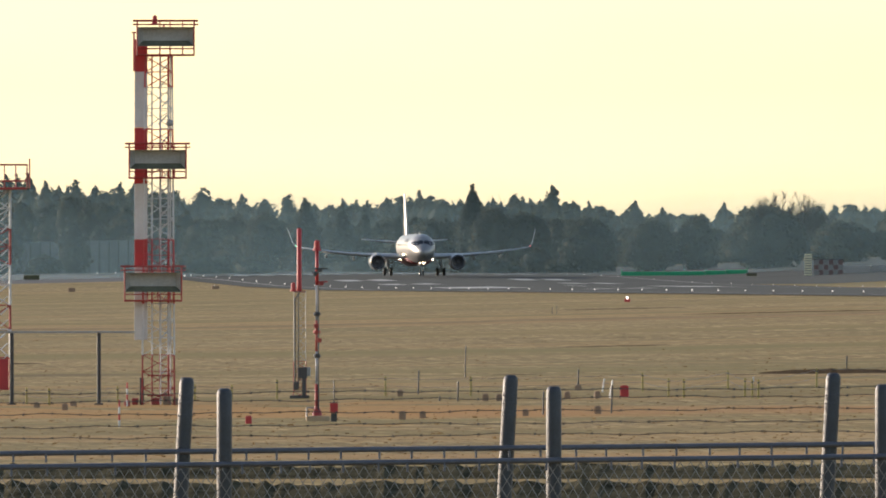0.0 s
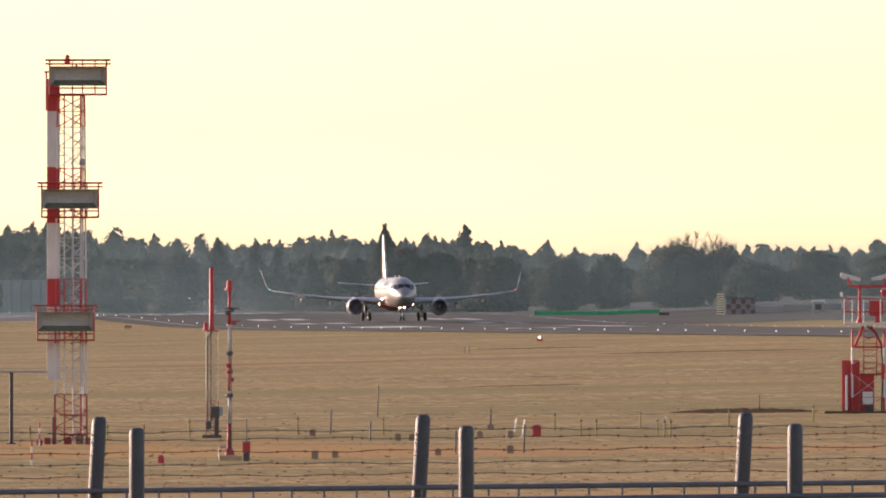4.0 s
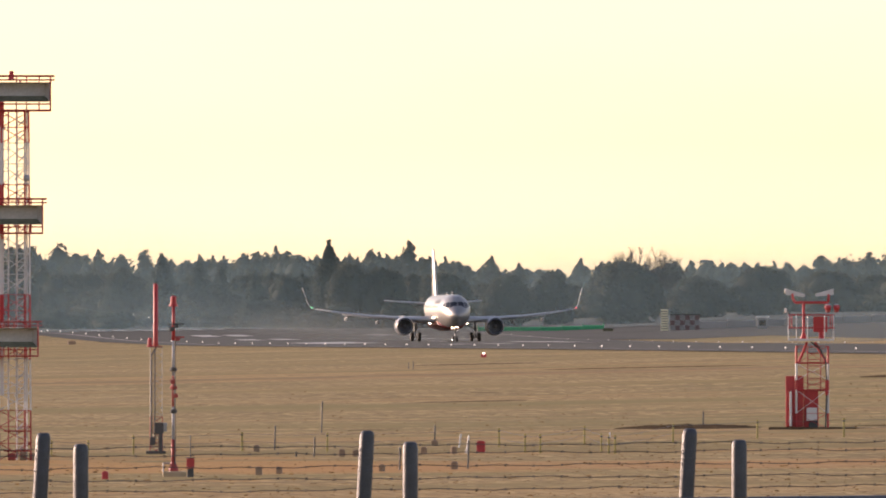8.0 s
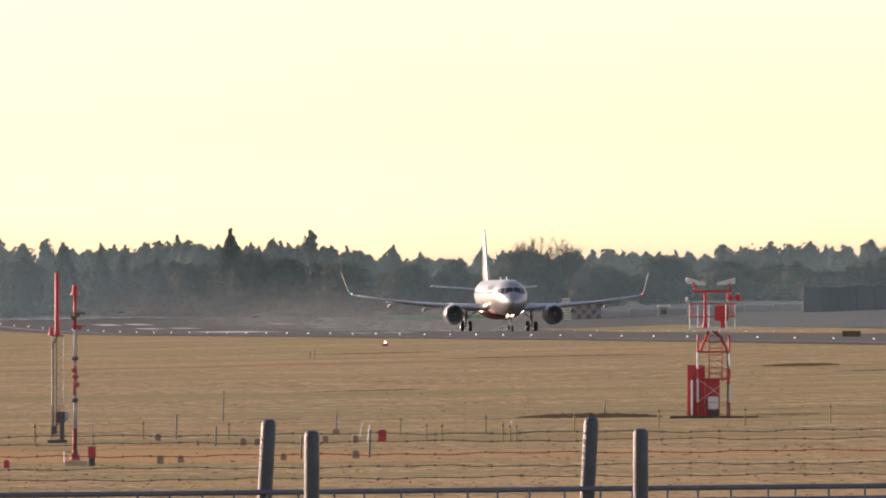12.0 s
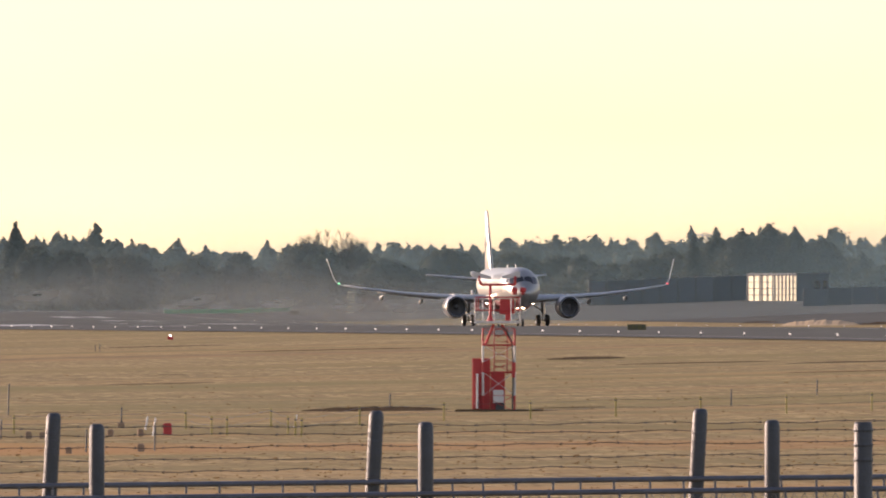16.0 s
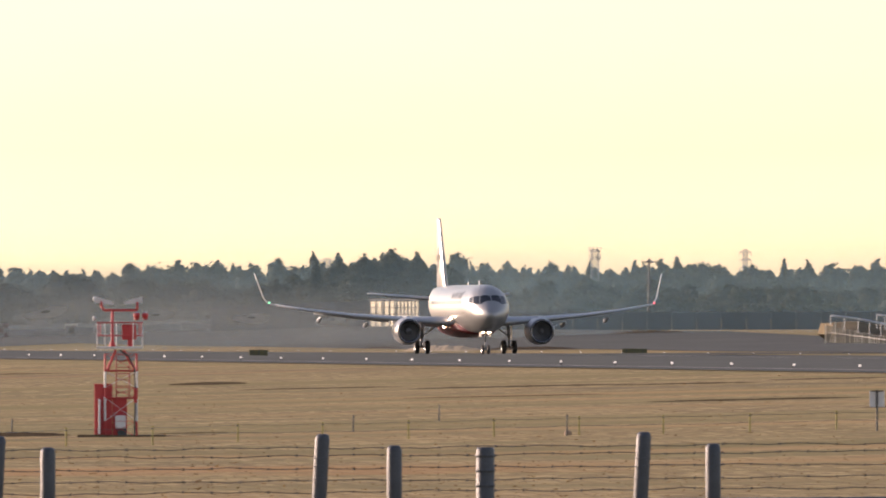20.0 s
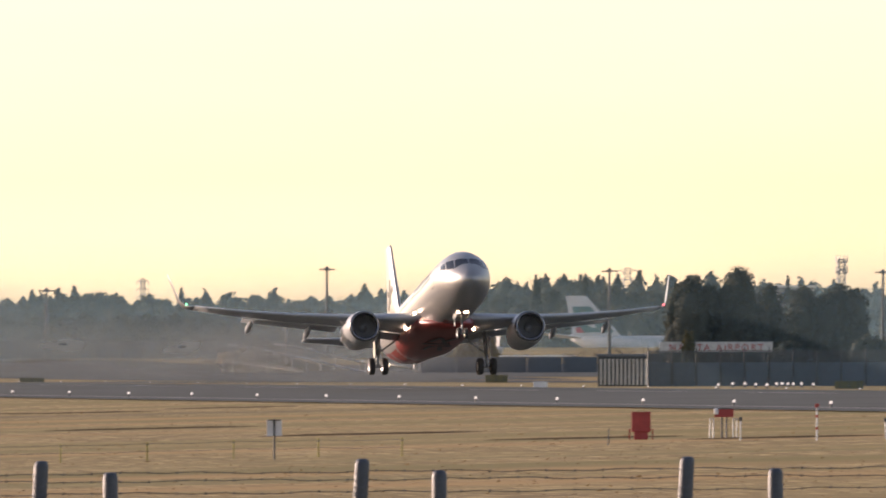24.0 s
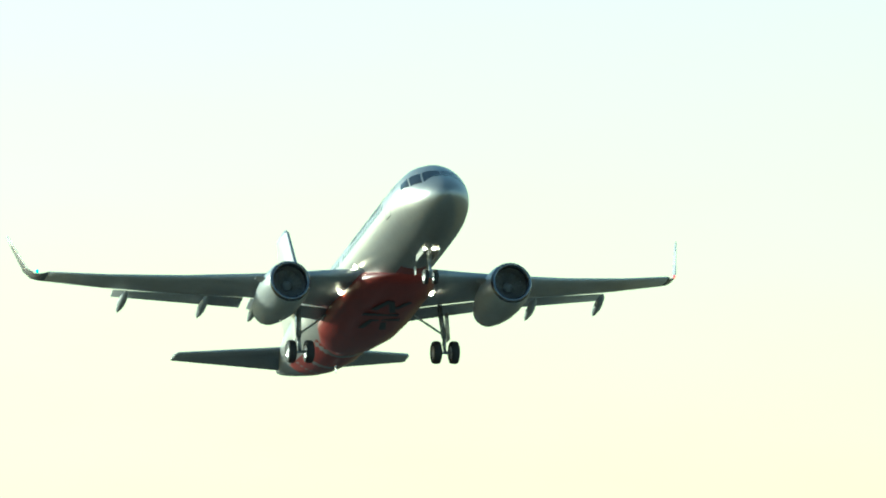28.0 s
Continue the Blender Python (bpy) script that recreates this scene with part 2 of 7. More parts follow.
M = dict(
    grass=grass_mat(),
    asphalt=mat("asphalt", (0.037, 0.043, 0.042), 0.95, 0, 0.3, 0.08, 0, (0.074, 0.083, 0.079)),
    shoulder=mat("worn_asphalt", (0.037, 0.039, 0.039), 0.8, 0, 0.3, 0.2, 0, (0.069, 0.071, 0.069)),
    mark=mat("runway_paint", (0.34, 0.34, 0.325), 0.6, 0, 0.3, 0.5),
    soil=mat("dark_soil", (0.085, 0.062, 0.04), 0.97, 0, 0.5, 0.6),
    ditch=mat("ditch_scrub", (0.07, 0.064, 0.042), 1.0, 0, 0.7, 1.5),
    dryverge=mat("dry_verge", (0.14, 0.11, 0.065), 0.95, 0, 0.4, 0.3),
    red=mat("signal_red", (0.42, 0.03, 0.032), 0.5, 0, 0.18, 1.5),
    reddark=mat("weathered_red", (0.3, 0.035, 0.03), 0.6, 0, 0.3, 2.5),
    white=mat("aviation_white", (0.55, 0.55, 0.55), 0.5, 0, 0.12, 1.2),
    galv=mat("galvanised_steel", (0.3, 0.31, 0.32), 0.45, 0.7, 0.25, 6),
    polegrey=mat("pole_grey_white", (0.2, 0.23, 0.28), 0.5, 0, 0.2, 2),
    sidepaint=mat("worn_side_stripe", (0.2, 0.2, 0.195), 0.9, 0, 0.5, 0.6),
    barb=mat("weathered_wire", (0.075, 0.07, 0.072), 0.5, 0.4, 0.3, 20),
    pipe=mat("rail_pipe", (0.085, 0.097, 0.125), 0.4, 0.2, 0.3, 9),
    cream=mat("translucent_sheet", (0.85, 0.76, 0.52), 0.6, 0, 0.2, 0.6),
    oldboard=mat("weathered_board", (0.4, 0.355, 0.275), 0.85, 0, 0.5, 1.5, rand=0.4),
    sand=mat("bare_sand", (0.4, 0.3, 0.19), 0.95, 0, 0.3, 0.2),
    glint=mat("glint_beam_metal", (0.5, 0.44, 0.34), 0.16, 1.0, 0.1, 2),
    greywall=mat("grey_wall", (0.16, 0.175, 0.175), 0.8, 0, 0.2, 0.5, rand=0.4),
    dark=mat("dark_steel", (0.06, 0.062, 0.065), 0.5, 0.5, 0.3, 5),
    post=mat("fence_post_steel", (0.03, 0.037, 0.048), 0.5, 0.0, 0.35, 9, 0.15),
    panel=mat("antenna_panel", (0.42, 0.43, 0.42), 0.6, 0, 0.3, 1.6),
    algae=mat("algae_panel", (0.15, 0.16, 0.11), 0.8, 0, 0.45, 2.0),
    concrete=mat("concrete", (0.26, 0.18, 0.12), 0.85, 0, 0.25, 3),
    olive=mat("olive_stake", (0.3, 0.25, 0.07), 0.7, 0, 0.3, 4),
    wire=mat("zinc_wire", (0.2, 0.2, 0.2), 0.35, 0.6, 0.2, 20),
    silver=mat("aircraft_silver", (0.32, 0.318, 0.312), 0.4, 0.55, 0.08, 0.5, coat=0.15),
    wing=mat("wing_grey", (0.38, 0.4, 0.42), 0.4, 0.1, 0.12, 0.7),
    orange=mat("belly_orange", (0.21, 0.028, 0.022), 0.4, 0, 0.12, 0.6, coat=0.15),
    ink=mat("dark_livery", (0.03, 0.03, 0.035), 0.4, 0, 0.2, 2),
    nacelle=mat("nacelle_grey", (0.36, 0.37, 0.375), 0.4, 0.2, 0.12, 0.8),
    lip=mat("polished_lip", (0.16, 0.16, 0.17), 0.25, 0.95, 0.08, 2),
    duct=mat("engine_duct", (0.24, 0.24, 0.245), 0.45, 0.3, 0.2, 2),
    tyre=mat("tyre_rubber", (0.022, 0.022, 0.023), 0.75, 0, 0.3, 4),
    rim=mat("wheel_rim", (0.5, 0.5, 0.5), 0.35, 0.6, 0.15, 5),
    glass=mat("cockpit_glass", (0.012, 0.013, 0.016), 0.2, 0, 0.2, 2),
    bark=mat("bark", (0.09, 0.075, 0.06), 0.9, 0, 0.35, 3, 0.3),
    leaf=leaf_mat("evergreen_leaf", (0.05, 0.06, 0.05), (0.085, 0.095, 0.08)),
    cedar=leaf_mat("cedar_leaf", (0.055, 0.068, 0.06), (0.085, 0.098, 0.085)),
    twig=leaf_mat("bare_twigs", (0.042, 0.037, 0.031), (0.075, 0.066, 0.054), 0.8, 0.12),
    straw=leaf_mat("straw_tuft", (0.17, 0.105, 0.05), (0.3, 0.19, 0.09), 0.9, 0.3),
    bush=leaf_mat("bush_leaf", (0.075, 0.072, 0.035), (0.13, 0.12, 0.06)),
    wall=mat("pale_cladding", (0.32, 0.31, 0.29), 0.7, 0, 0.15, 0.4, rand=0.3),
    bluegrey=mat("blue_grey_cladding", (0.07, 0.085, 0.1), 0.7, 0, 0.2, 0.4, rand=0.3),
    beige=mat("beige_cladding", (0.42, 0.37, 0.29), 0.7, 0, 0.15, 0.4, rand=0.3),
    # base colour is brightened in place of sun glints on the roofs
    roof=mat("roof_sheet", (0.7, 0.66, 0.6), 0.4, 0.2, 0.2, 0.5),
    green=mat("green_sheet", (0.03, 0.38, 0.17), 0.7, 0, 0.25, 0.4),
    livgreen=mat("fin_green", (0.03, 0.12, 0.12), 0.4, 0, 0.15, 0.5),
    lampglow=glow("lit_lamp", (1.0, 0.92, 0.75), 3),
    landing=glow("landing_light", (1.0, 0.74, 0.44), 24),
    navred=glow("nav_red", (1.0, 0.06, 0.05), 1.2),
    navgreen=glow("nav_green", (0.08, 1.0, 0.4), 1.2),
    edgelamp=glow("runway_edge_lamp", (1.0, 0.9, 0.72), 0.45),
)

def smoke_mat(name, cover, col):
    """Thin dusty exhaust: a lit sheet whose cover fades to nothing at its rim and breaks up in wisps."""
    m = bpy.data.materials.new(name)
    m.use_nodes = True
    n, l = m.node_tree.nodes, m.node_tree.links
    co, gr, no = n.new("ShaderNodeTexCoord"), n.new("ShaderNodeTexGradient"), n.new("ShaderNodeTexNoise")
    gr.gradient_type = "QUADRATIC_SPHERE"
    no.inputs["Scale"].default_value, no.inputs["Detail"].default_value = 2.2, 4
    l.new(co.outputs["Object"], gr.inputs["Vector"])
    l.new(co.outputs["Object"], no.inputs["Vector"])
    mu, cl = n.new("ShaderNodeMath"), n.new("ShaderNodeMath")
    mu.operation = cl.operation = "MULTIPLY"
    l.new(gr.outputs["Fac"], mu.inputs[0])
    l.new(no.outputs["Fac"], mu.inputs[1])
    l.new(mu.outputs[0], cl.inputs[0])
    cl.inputs[1].default_value = cover
    di, tl, tr, a, c = (n.new("ShaderNodeBsdf" + k) for k in ("Diffuse", "Translucent", "Transparent")), None, None, n.new("ShaderNodeMixShader"), n.new("ShaderNodeMixShader")
    di, tl, tr = di
    for q in (di, tl):
        q.inputs["Color"].default_value = (*col, 1)
    a.inputs[0].default_value = 0.5
    l.new(di.outputs[0], a.inputs[1])
    l.new(tl.outputs[0], a.inputs[2])
    l.new(cl.outputs[0], c.inputs[0])
    l.new(tr.outputs[0], c.inputs[1])
    l.new(a.outputs[0], c.inputs[2])
    l.new(c.outputs[0], n["Material Output"].inputs["Surface"])
    return m


M["smoke"] = smoke_mat("exhaust_vapour", 1.4, (0.19, 0.215, 0.215))
M["dust"] = smoke_mat("stirred_dust", 1.3, (0.18, 0.19, 0.19))


def haze_sheet_mat(name, cover, x0, x1, thin=0.0):
    """Haze imitated by a thin tinted veil, densest at the ground and gone at its upper edge."""
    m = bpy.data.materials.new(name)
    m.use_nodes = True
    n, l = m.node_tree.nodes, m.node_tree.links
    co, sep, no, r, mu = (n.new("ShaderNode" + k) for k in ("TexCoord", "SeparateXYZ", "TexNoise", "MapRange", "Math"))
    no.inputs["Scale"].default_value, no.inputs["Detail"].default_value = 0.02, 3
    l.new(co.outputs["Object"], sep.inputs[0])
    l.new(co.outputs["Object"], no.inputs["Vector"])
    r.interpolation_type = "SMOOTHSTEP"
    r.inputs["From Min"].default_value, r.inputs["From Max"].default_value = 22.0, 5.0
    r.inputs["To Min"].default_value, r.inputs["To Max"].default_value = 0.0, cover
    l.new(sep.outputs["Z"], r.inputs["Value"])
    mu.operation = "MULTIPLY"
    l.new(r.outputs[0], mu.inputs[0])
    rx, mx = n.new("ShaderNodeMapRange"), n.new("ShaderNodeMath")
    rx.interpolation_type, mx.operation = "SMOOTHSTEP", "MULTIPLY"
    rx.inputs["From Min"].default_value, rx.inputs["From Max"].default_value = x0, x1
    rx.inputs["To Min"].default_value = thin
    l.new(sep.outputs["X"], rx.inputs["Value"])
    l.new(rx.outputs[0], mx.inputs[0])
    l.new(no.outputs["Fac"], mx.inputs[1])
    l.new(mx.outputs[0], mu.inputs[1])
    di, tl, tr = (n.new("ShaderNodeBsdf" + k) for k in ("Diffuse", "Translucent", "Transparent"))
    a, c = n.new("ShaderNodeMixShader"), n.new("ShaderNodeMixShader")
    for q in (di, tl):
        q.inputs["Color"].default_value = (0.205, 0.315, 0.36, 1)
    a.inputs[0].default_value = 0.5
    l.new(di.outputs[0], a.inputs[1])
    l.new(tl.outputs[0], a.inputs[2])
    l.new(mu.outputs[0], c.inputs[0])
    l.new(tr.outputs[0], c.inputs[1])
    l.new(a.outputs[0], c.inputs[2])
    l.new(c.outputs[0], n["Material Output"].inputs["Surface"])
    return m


M["mist"] = haze_sheet_mat("haze", 0.78, 210, 120, 0.62)
M["far_haze_sheet"] = haze_sheet_mat("far_haze", 0.6, -900, -800)
M["fence_haze_sheet"] = haze_sheet_mat("haze_before_fence", 0.4, 192, 222)
M["side_haze_sheet"] = haze_sheet_mat("haze_beyond_runway", 0.36, 205, 240)


# ---------------------------------------------------------------- shapes
def part(name, bm, material, parent=None, label="", smooth=False):
    me = bpy.data.meshes.new(name)
    bm.normal_update()
    bm.to_mesh(me)
    bm.free()
    me.materials.append(M[material] if isinstance(material, str) else material)
    if smooth:
        me.polygons.foreach_set("use_smooth", [True] * len(me.polygons))
    ob = new(name, me)
    ob.parent = parent
    if label:
        ob["label"] = label
    return ob


def shared(name, me, parent, m):
    """One more piece on mesh data that exists already."""
    ob = new(name, me)
    ob.parent = parent
    ob.matrix_basis = m
    return ob


def thing(name, m, label, category, group="", kind=""):
    ob = new(name)
    ob.matrix_basis = m
    return tagged(ob, label, category, group, kind)


def tube(bm, a, b, r, r2=None, n=8, caps=True):
    a, b = Vector(a), Vector(b)
    r2 = r if r2 is None else r2
    q = (b - a).to_track_quat("Z", "Y")
    ra = [bm.verts.new(a + q @ Vector((r * math.cos(k * math.tau / n), r * math.sin(k * math.tau / n), 0))) for k in range(n)]
    rb = [bm.verts.new(b + q @ Vector((r2 * math.cos(k * math.tau / n), r2 * math.sin(k * math.tau / n), 0))) for k in range(n)]
    for k in range(n):
        bm.faces.new((ra[k], ra[(k + 1) % n], rb[(k + 1) % n], rb[k]))
    if caps:
        bm.faces.new(ra[::-1])
        bm.faces.new(rb)


def slab(bm, c, s, m=None, bev=0.0):
    """A box of size s round c, its edges rounded by bev."""
    t = bmesh.new()
    bmesh.ops.create_cube(t, size=1)
    bmesh.ops.scale(t, vec=s, verts=t.verts)
    if bev:
        bmesh.ops.bevel(t, geom=list(t.edges), offset=bev, segments=1, affect="EDGES")
    bmesh.ops.translate(t, vec=c, verts=t.verts)
    if m is not None:
        bmesh.ops.transform(t, matrix=m, verts=t.verts)
    me = bpy.data.meshes.new("tmp")
    t.to_mesh(me)
    t.free()
    bm.from_mesh(me)
    bpy.data.meshes.remove(me)


def loft(bm, rings, close=True, cap0=True, cap1=True):
    rows = [[bm.verts.new(v) for v in ring] for ring in rings]
    n = len(rows[0])
    for a, b in zip(rows, rows[1:]):
        for k in range(n if close else n - 1):
            bm.faces.new((a[k], a[(k + 1) % n], b[(k + 1) % n], b[k]))
    if cap0:
        bm.faces.new(rows[0][::-1])
    if cap1:
        bm.faces.new(rows[-1])
    bmesh.ops.recalc_face_normals(bm, faces=bm.faces)


def lathe(bm, prof, n=16, m=None):
    """prof: (radius, height) pairs turned about z."""
    rows = []
    for r, z in prof:
        rows.append([bm.verts.new((max(r, 1e-4) * math.cos(k * math.tau / n), max(r, 1e-4) * math.sin(k * math.tau / n), z)) for k in range(n)])
    for a, b in zip(rows, rows[1:]):
        for k in range(n):
            bm.faces.new((a[k], a[(k + 1) % n], b[(k + 1) % n], b[k]))
    if m is not None:
        bmesh.ops.transform(bm, matrix=m, verts=[v for r in rows for v in r])


def B():
    return bmesh.new()


# ---------------------------------------------------------------- the lie of the land
def interp(v, pts):
    return float(np.interp(v, [p[0] for p in pts], [p[1] for p in pts]))


ALONG = [(-500, 0.15), (1403, 0.15), (1597, 0.05), (1852, -0.13), (2067, -0.28), (2200, 0.0), (2258, 0.35), (2338, 0.9), (2410, 1.2), (2600, 1.5), (5000, 1.5)]
ACROSS = [(-2000, -2.7), (38, -2.6), (80, -2.2), (150, -0.7), (159, -0.5), (193, 0.0), (227, -0.15), (245, -0.05), (330, 0.1), (400, 0.4), (800, 1.0), (5000, 1.2)]
NEAR = [(0, 0.65), (8, 0.55), (60, -0.7), (105, -1.2), (200, -2.0), (340, -2.6)]

RISE = [(-500, 0), (1700, 0), (1850, 0.8), (2030, 2.3), (5000, 2.3)]
STAND, STAND_ACROSS = [(2440, 0), (2500, 1), (2660, 1), (2700, 0)], [(380, 0), (420, 1), (540, 1), (600, 0)]
RISE_ACROSS = [(-500, 0), (238, 0), (300, 1.0), (5000, 1.0)]


def land(x, y):
    z = interp(y, ALONG) + interp(x, ACROSS)
    r = math.hypot(x, y)
    if r < 340:
        t = min(1, max(0, (r - 105) / 235))
        z = (1 - t) * interp(r, NEAR) + t * z
    z += interp(y, RISE) * interp(x, RISE_ACROSS)
    return z - 5.0 * interp(y, STAND) * interp(x, STAND_ACROSS)      # the sunken aircraft stand beyond the fence


def bearing(u):
    return AZ0 + (u - 784) * UNIT


def level(v, d):
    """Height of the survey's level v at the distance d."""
    return EYE[2] + d * math.tan(EL0 - (v - 441) * UNIT)


def at(u, d, dz=0.0):
    """A point of the ground on the bearing u, d metres off."""
    a = bearing(u)
    x, y = d * math.sin(a), d * math.cos(a)
    return Vector((x, y, land(x, y) + dz))


def foot(u, v):
    """Where the sight line of bearing u and level v first meets the ground."""
    a, s = bearing(u), math.tan(EL0 - (v - 441) * UNIT)
    d = 120.0
    while d < 4500:
        if EYE[2] + d * s <= land(d * math.sin(a), d * math.cos(a)):
            break
        d += 2.0
    return at(u, d), d


def facing(p, turn=0.0):
    """A pose at p whose -y side faces the camera."""
    return pose(*p, 0, 0, -math.degrees(math.atan2(p[0], p[1])) + turn)


def sheet(name, xs, ys, lift, material, label, category):
    vs = [(x, y, land(x, y) + lift) for y in ys for x in xs]
    w = len(xs)
    fs = [(j * w + i, j * w + i + 1, (j + 1) * w + i + 1, (j + 1) * w + i) for j in range(len(ys) - 1) for i in range(w - 1)]
    me = bpy.data.meshes.new(name)
    me.from_pydata(vs, [], fs)
    me.materials.append(M[material])
    return tagged(new(name, me), label, category, kind="structure")


XS = sorted(set([-1800, -1200, -800, -500, -300, -200, -120] + list(range(-80, 250, 8)) + [38, 80, 150, 159, 193, 227, 238, 245, 255, 262, 275, 290, 300, 330, 380, 420, 540, 600, 900, 1400, 2200, 3200, 4400]))
YS = sorted(set([-400, -200, -100] + list(range(-50, 350, 10)) + list(range(350, 2700, 25)) + [2800, 3000, 3400, 4000, 4900]))
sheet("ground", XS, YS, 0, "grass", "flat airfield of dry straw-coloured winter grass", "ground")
RY = [y for y in YS if -200 <= y <= 2500]
sheet("runway", [159, 162, 176, 193.3, 210, 224, 227.5], RY, 0.05, "asphalt", "long grey asphalt runway with worn paint", "runway")


# ---------------------------------------------------------------- the airliner: nose towards -y, port towards +x, z = 0 under the wheels
GEAR_S = 17.71
FUS = [(0.0, 0.06, 0.06, 3.30), (0.15, 0.36, 0.34, 3.31), (0.45, 0.66, 0.62, 3.34), (0.9, 0.96, 0.9, 3.39), (1.5, 1.25, 1.17, 3.46), (2.2, 1.5, 1.52, 3.60),
       (3.0, 1.71, 1.82, 3.78), (4.0, 1.87, 2.01, 3.85), (5.2, 1.95, 2.06, 3.87), (7, 1.975, 2.07, 3.86), (12, 1.975, 2.07, 3.86), (18, 1.975, 2.07, 3.86), (23.5, 1.975, 2.07, 3.86),
       (26, 1.93, 1.98, 3.95), (28.5, 1.75, 1.74, 4.16), (31, 1.42, 1.42, 4.46), (33.5, 1.0, 1.03, 4.80), (35.5, 0.62, 0.68, 5.07), (36.8, 0.36, 0.42, 5.24), (37.5, 0.18, 0.2, 5.3)]


def hull(s, a, out=0.0):
    """Point of the fuselage's skin: s metres behind the nose, a radians from the top towards port."""
    ss = [f[0] for f in FUS]
    w, h, z = (float(np.interp(s, ss, [f[k] for f in FUS])) for k in (1, 2, 3))
    return Vector(((w + out) * math.sin(a), s - GEAR_S, z + (h + out) * math.cos(a)))


def skin(bm, s0, s1, a0, a1, out, ns=6, na=6):
    """A patch that lies on the fuselage's skin."""
    vs = [[bm.verts.new(hull(s0 + (s1 - s0) * i / ns, a0 + (a1 - a0) * j / na, out)) for j in range(na + 1)] for i in range(ns + 1)]
    for i in range(ns):
        for j in range(na):
            bm.faces.new((vs[i][j], vs[i + 1][j], vs[i + 1][j + 1], vs[i][j + 1]))


def quadpatch(bm, corners, out, n=4):
    """A patch between four (s, a) corners on the skin."""
    (s00, a00), (s10, a10), (s11, a11), (s01, a01) = corners
    vs = []
    for i in range(n + 1):
        row = []
        for j in range(n + 1):
            u, v = i / n, j / n
            s = (1 - u) * (1 - v) * s00 + u * (1 - v) * s10 + u * v * s11 + (1 - u) * v * s01
            a = (1 - u) * (1 - v) * a00 + u * (1 - v) * a10 + u * v * a11 + (1 - u) * v * a01
            row.append(bm.verts.new(hull(s, a, out)))
        vs.append(row)
    for i in range(n):
        for j in range(n):
            bm.faces.new((vs[i][j], vs[i + 1][j], vs[i + 1][j + 1], vs[i][j + 1]))


def foil(le, chord, thick, up=(0, 0, 1), n=9, droop=0.0, top_share=0.6):
    """A wing section that starts at le and runs back (+y)."""
    le, up = Vector(le), Vector(up)
    top, low = [], []
    for k in range(n + 1):
        c = (1 - math.cos(math.pi * k / n)) / 2
        t = thick * chord * 10 * (0.2969 * math.sqrt(c) - 0.126 * c - 0.3516 * c * c + 0.2843 * c ** 3 - 0.1015 * c ** 4)
        base = le + Vector((0, c * chord, -droop * c * c * chord))
        top.append(base + up * t * top_share)
        low.append(base - up * t * (1 - top_share))
    return top + low[-2:0:-1]


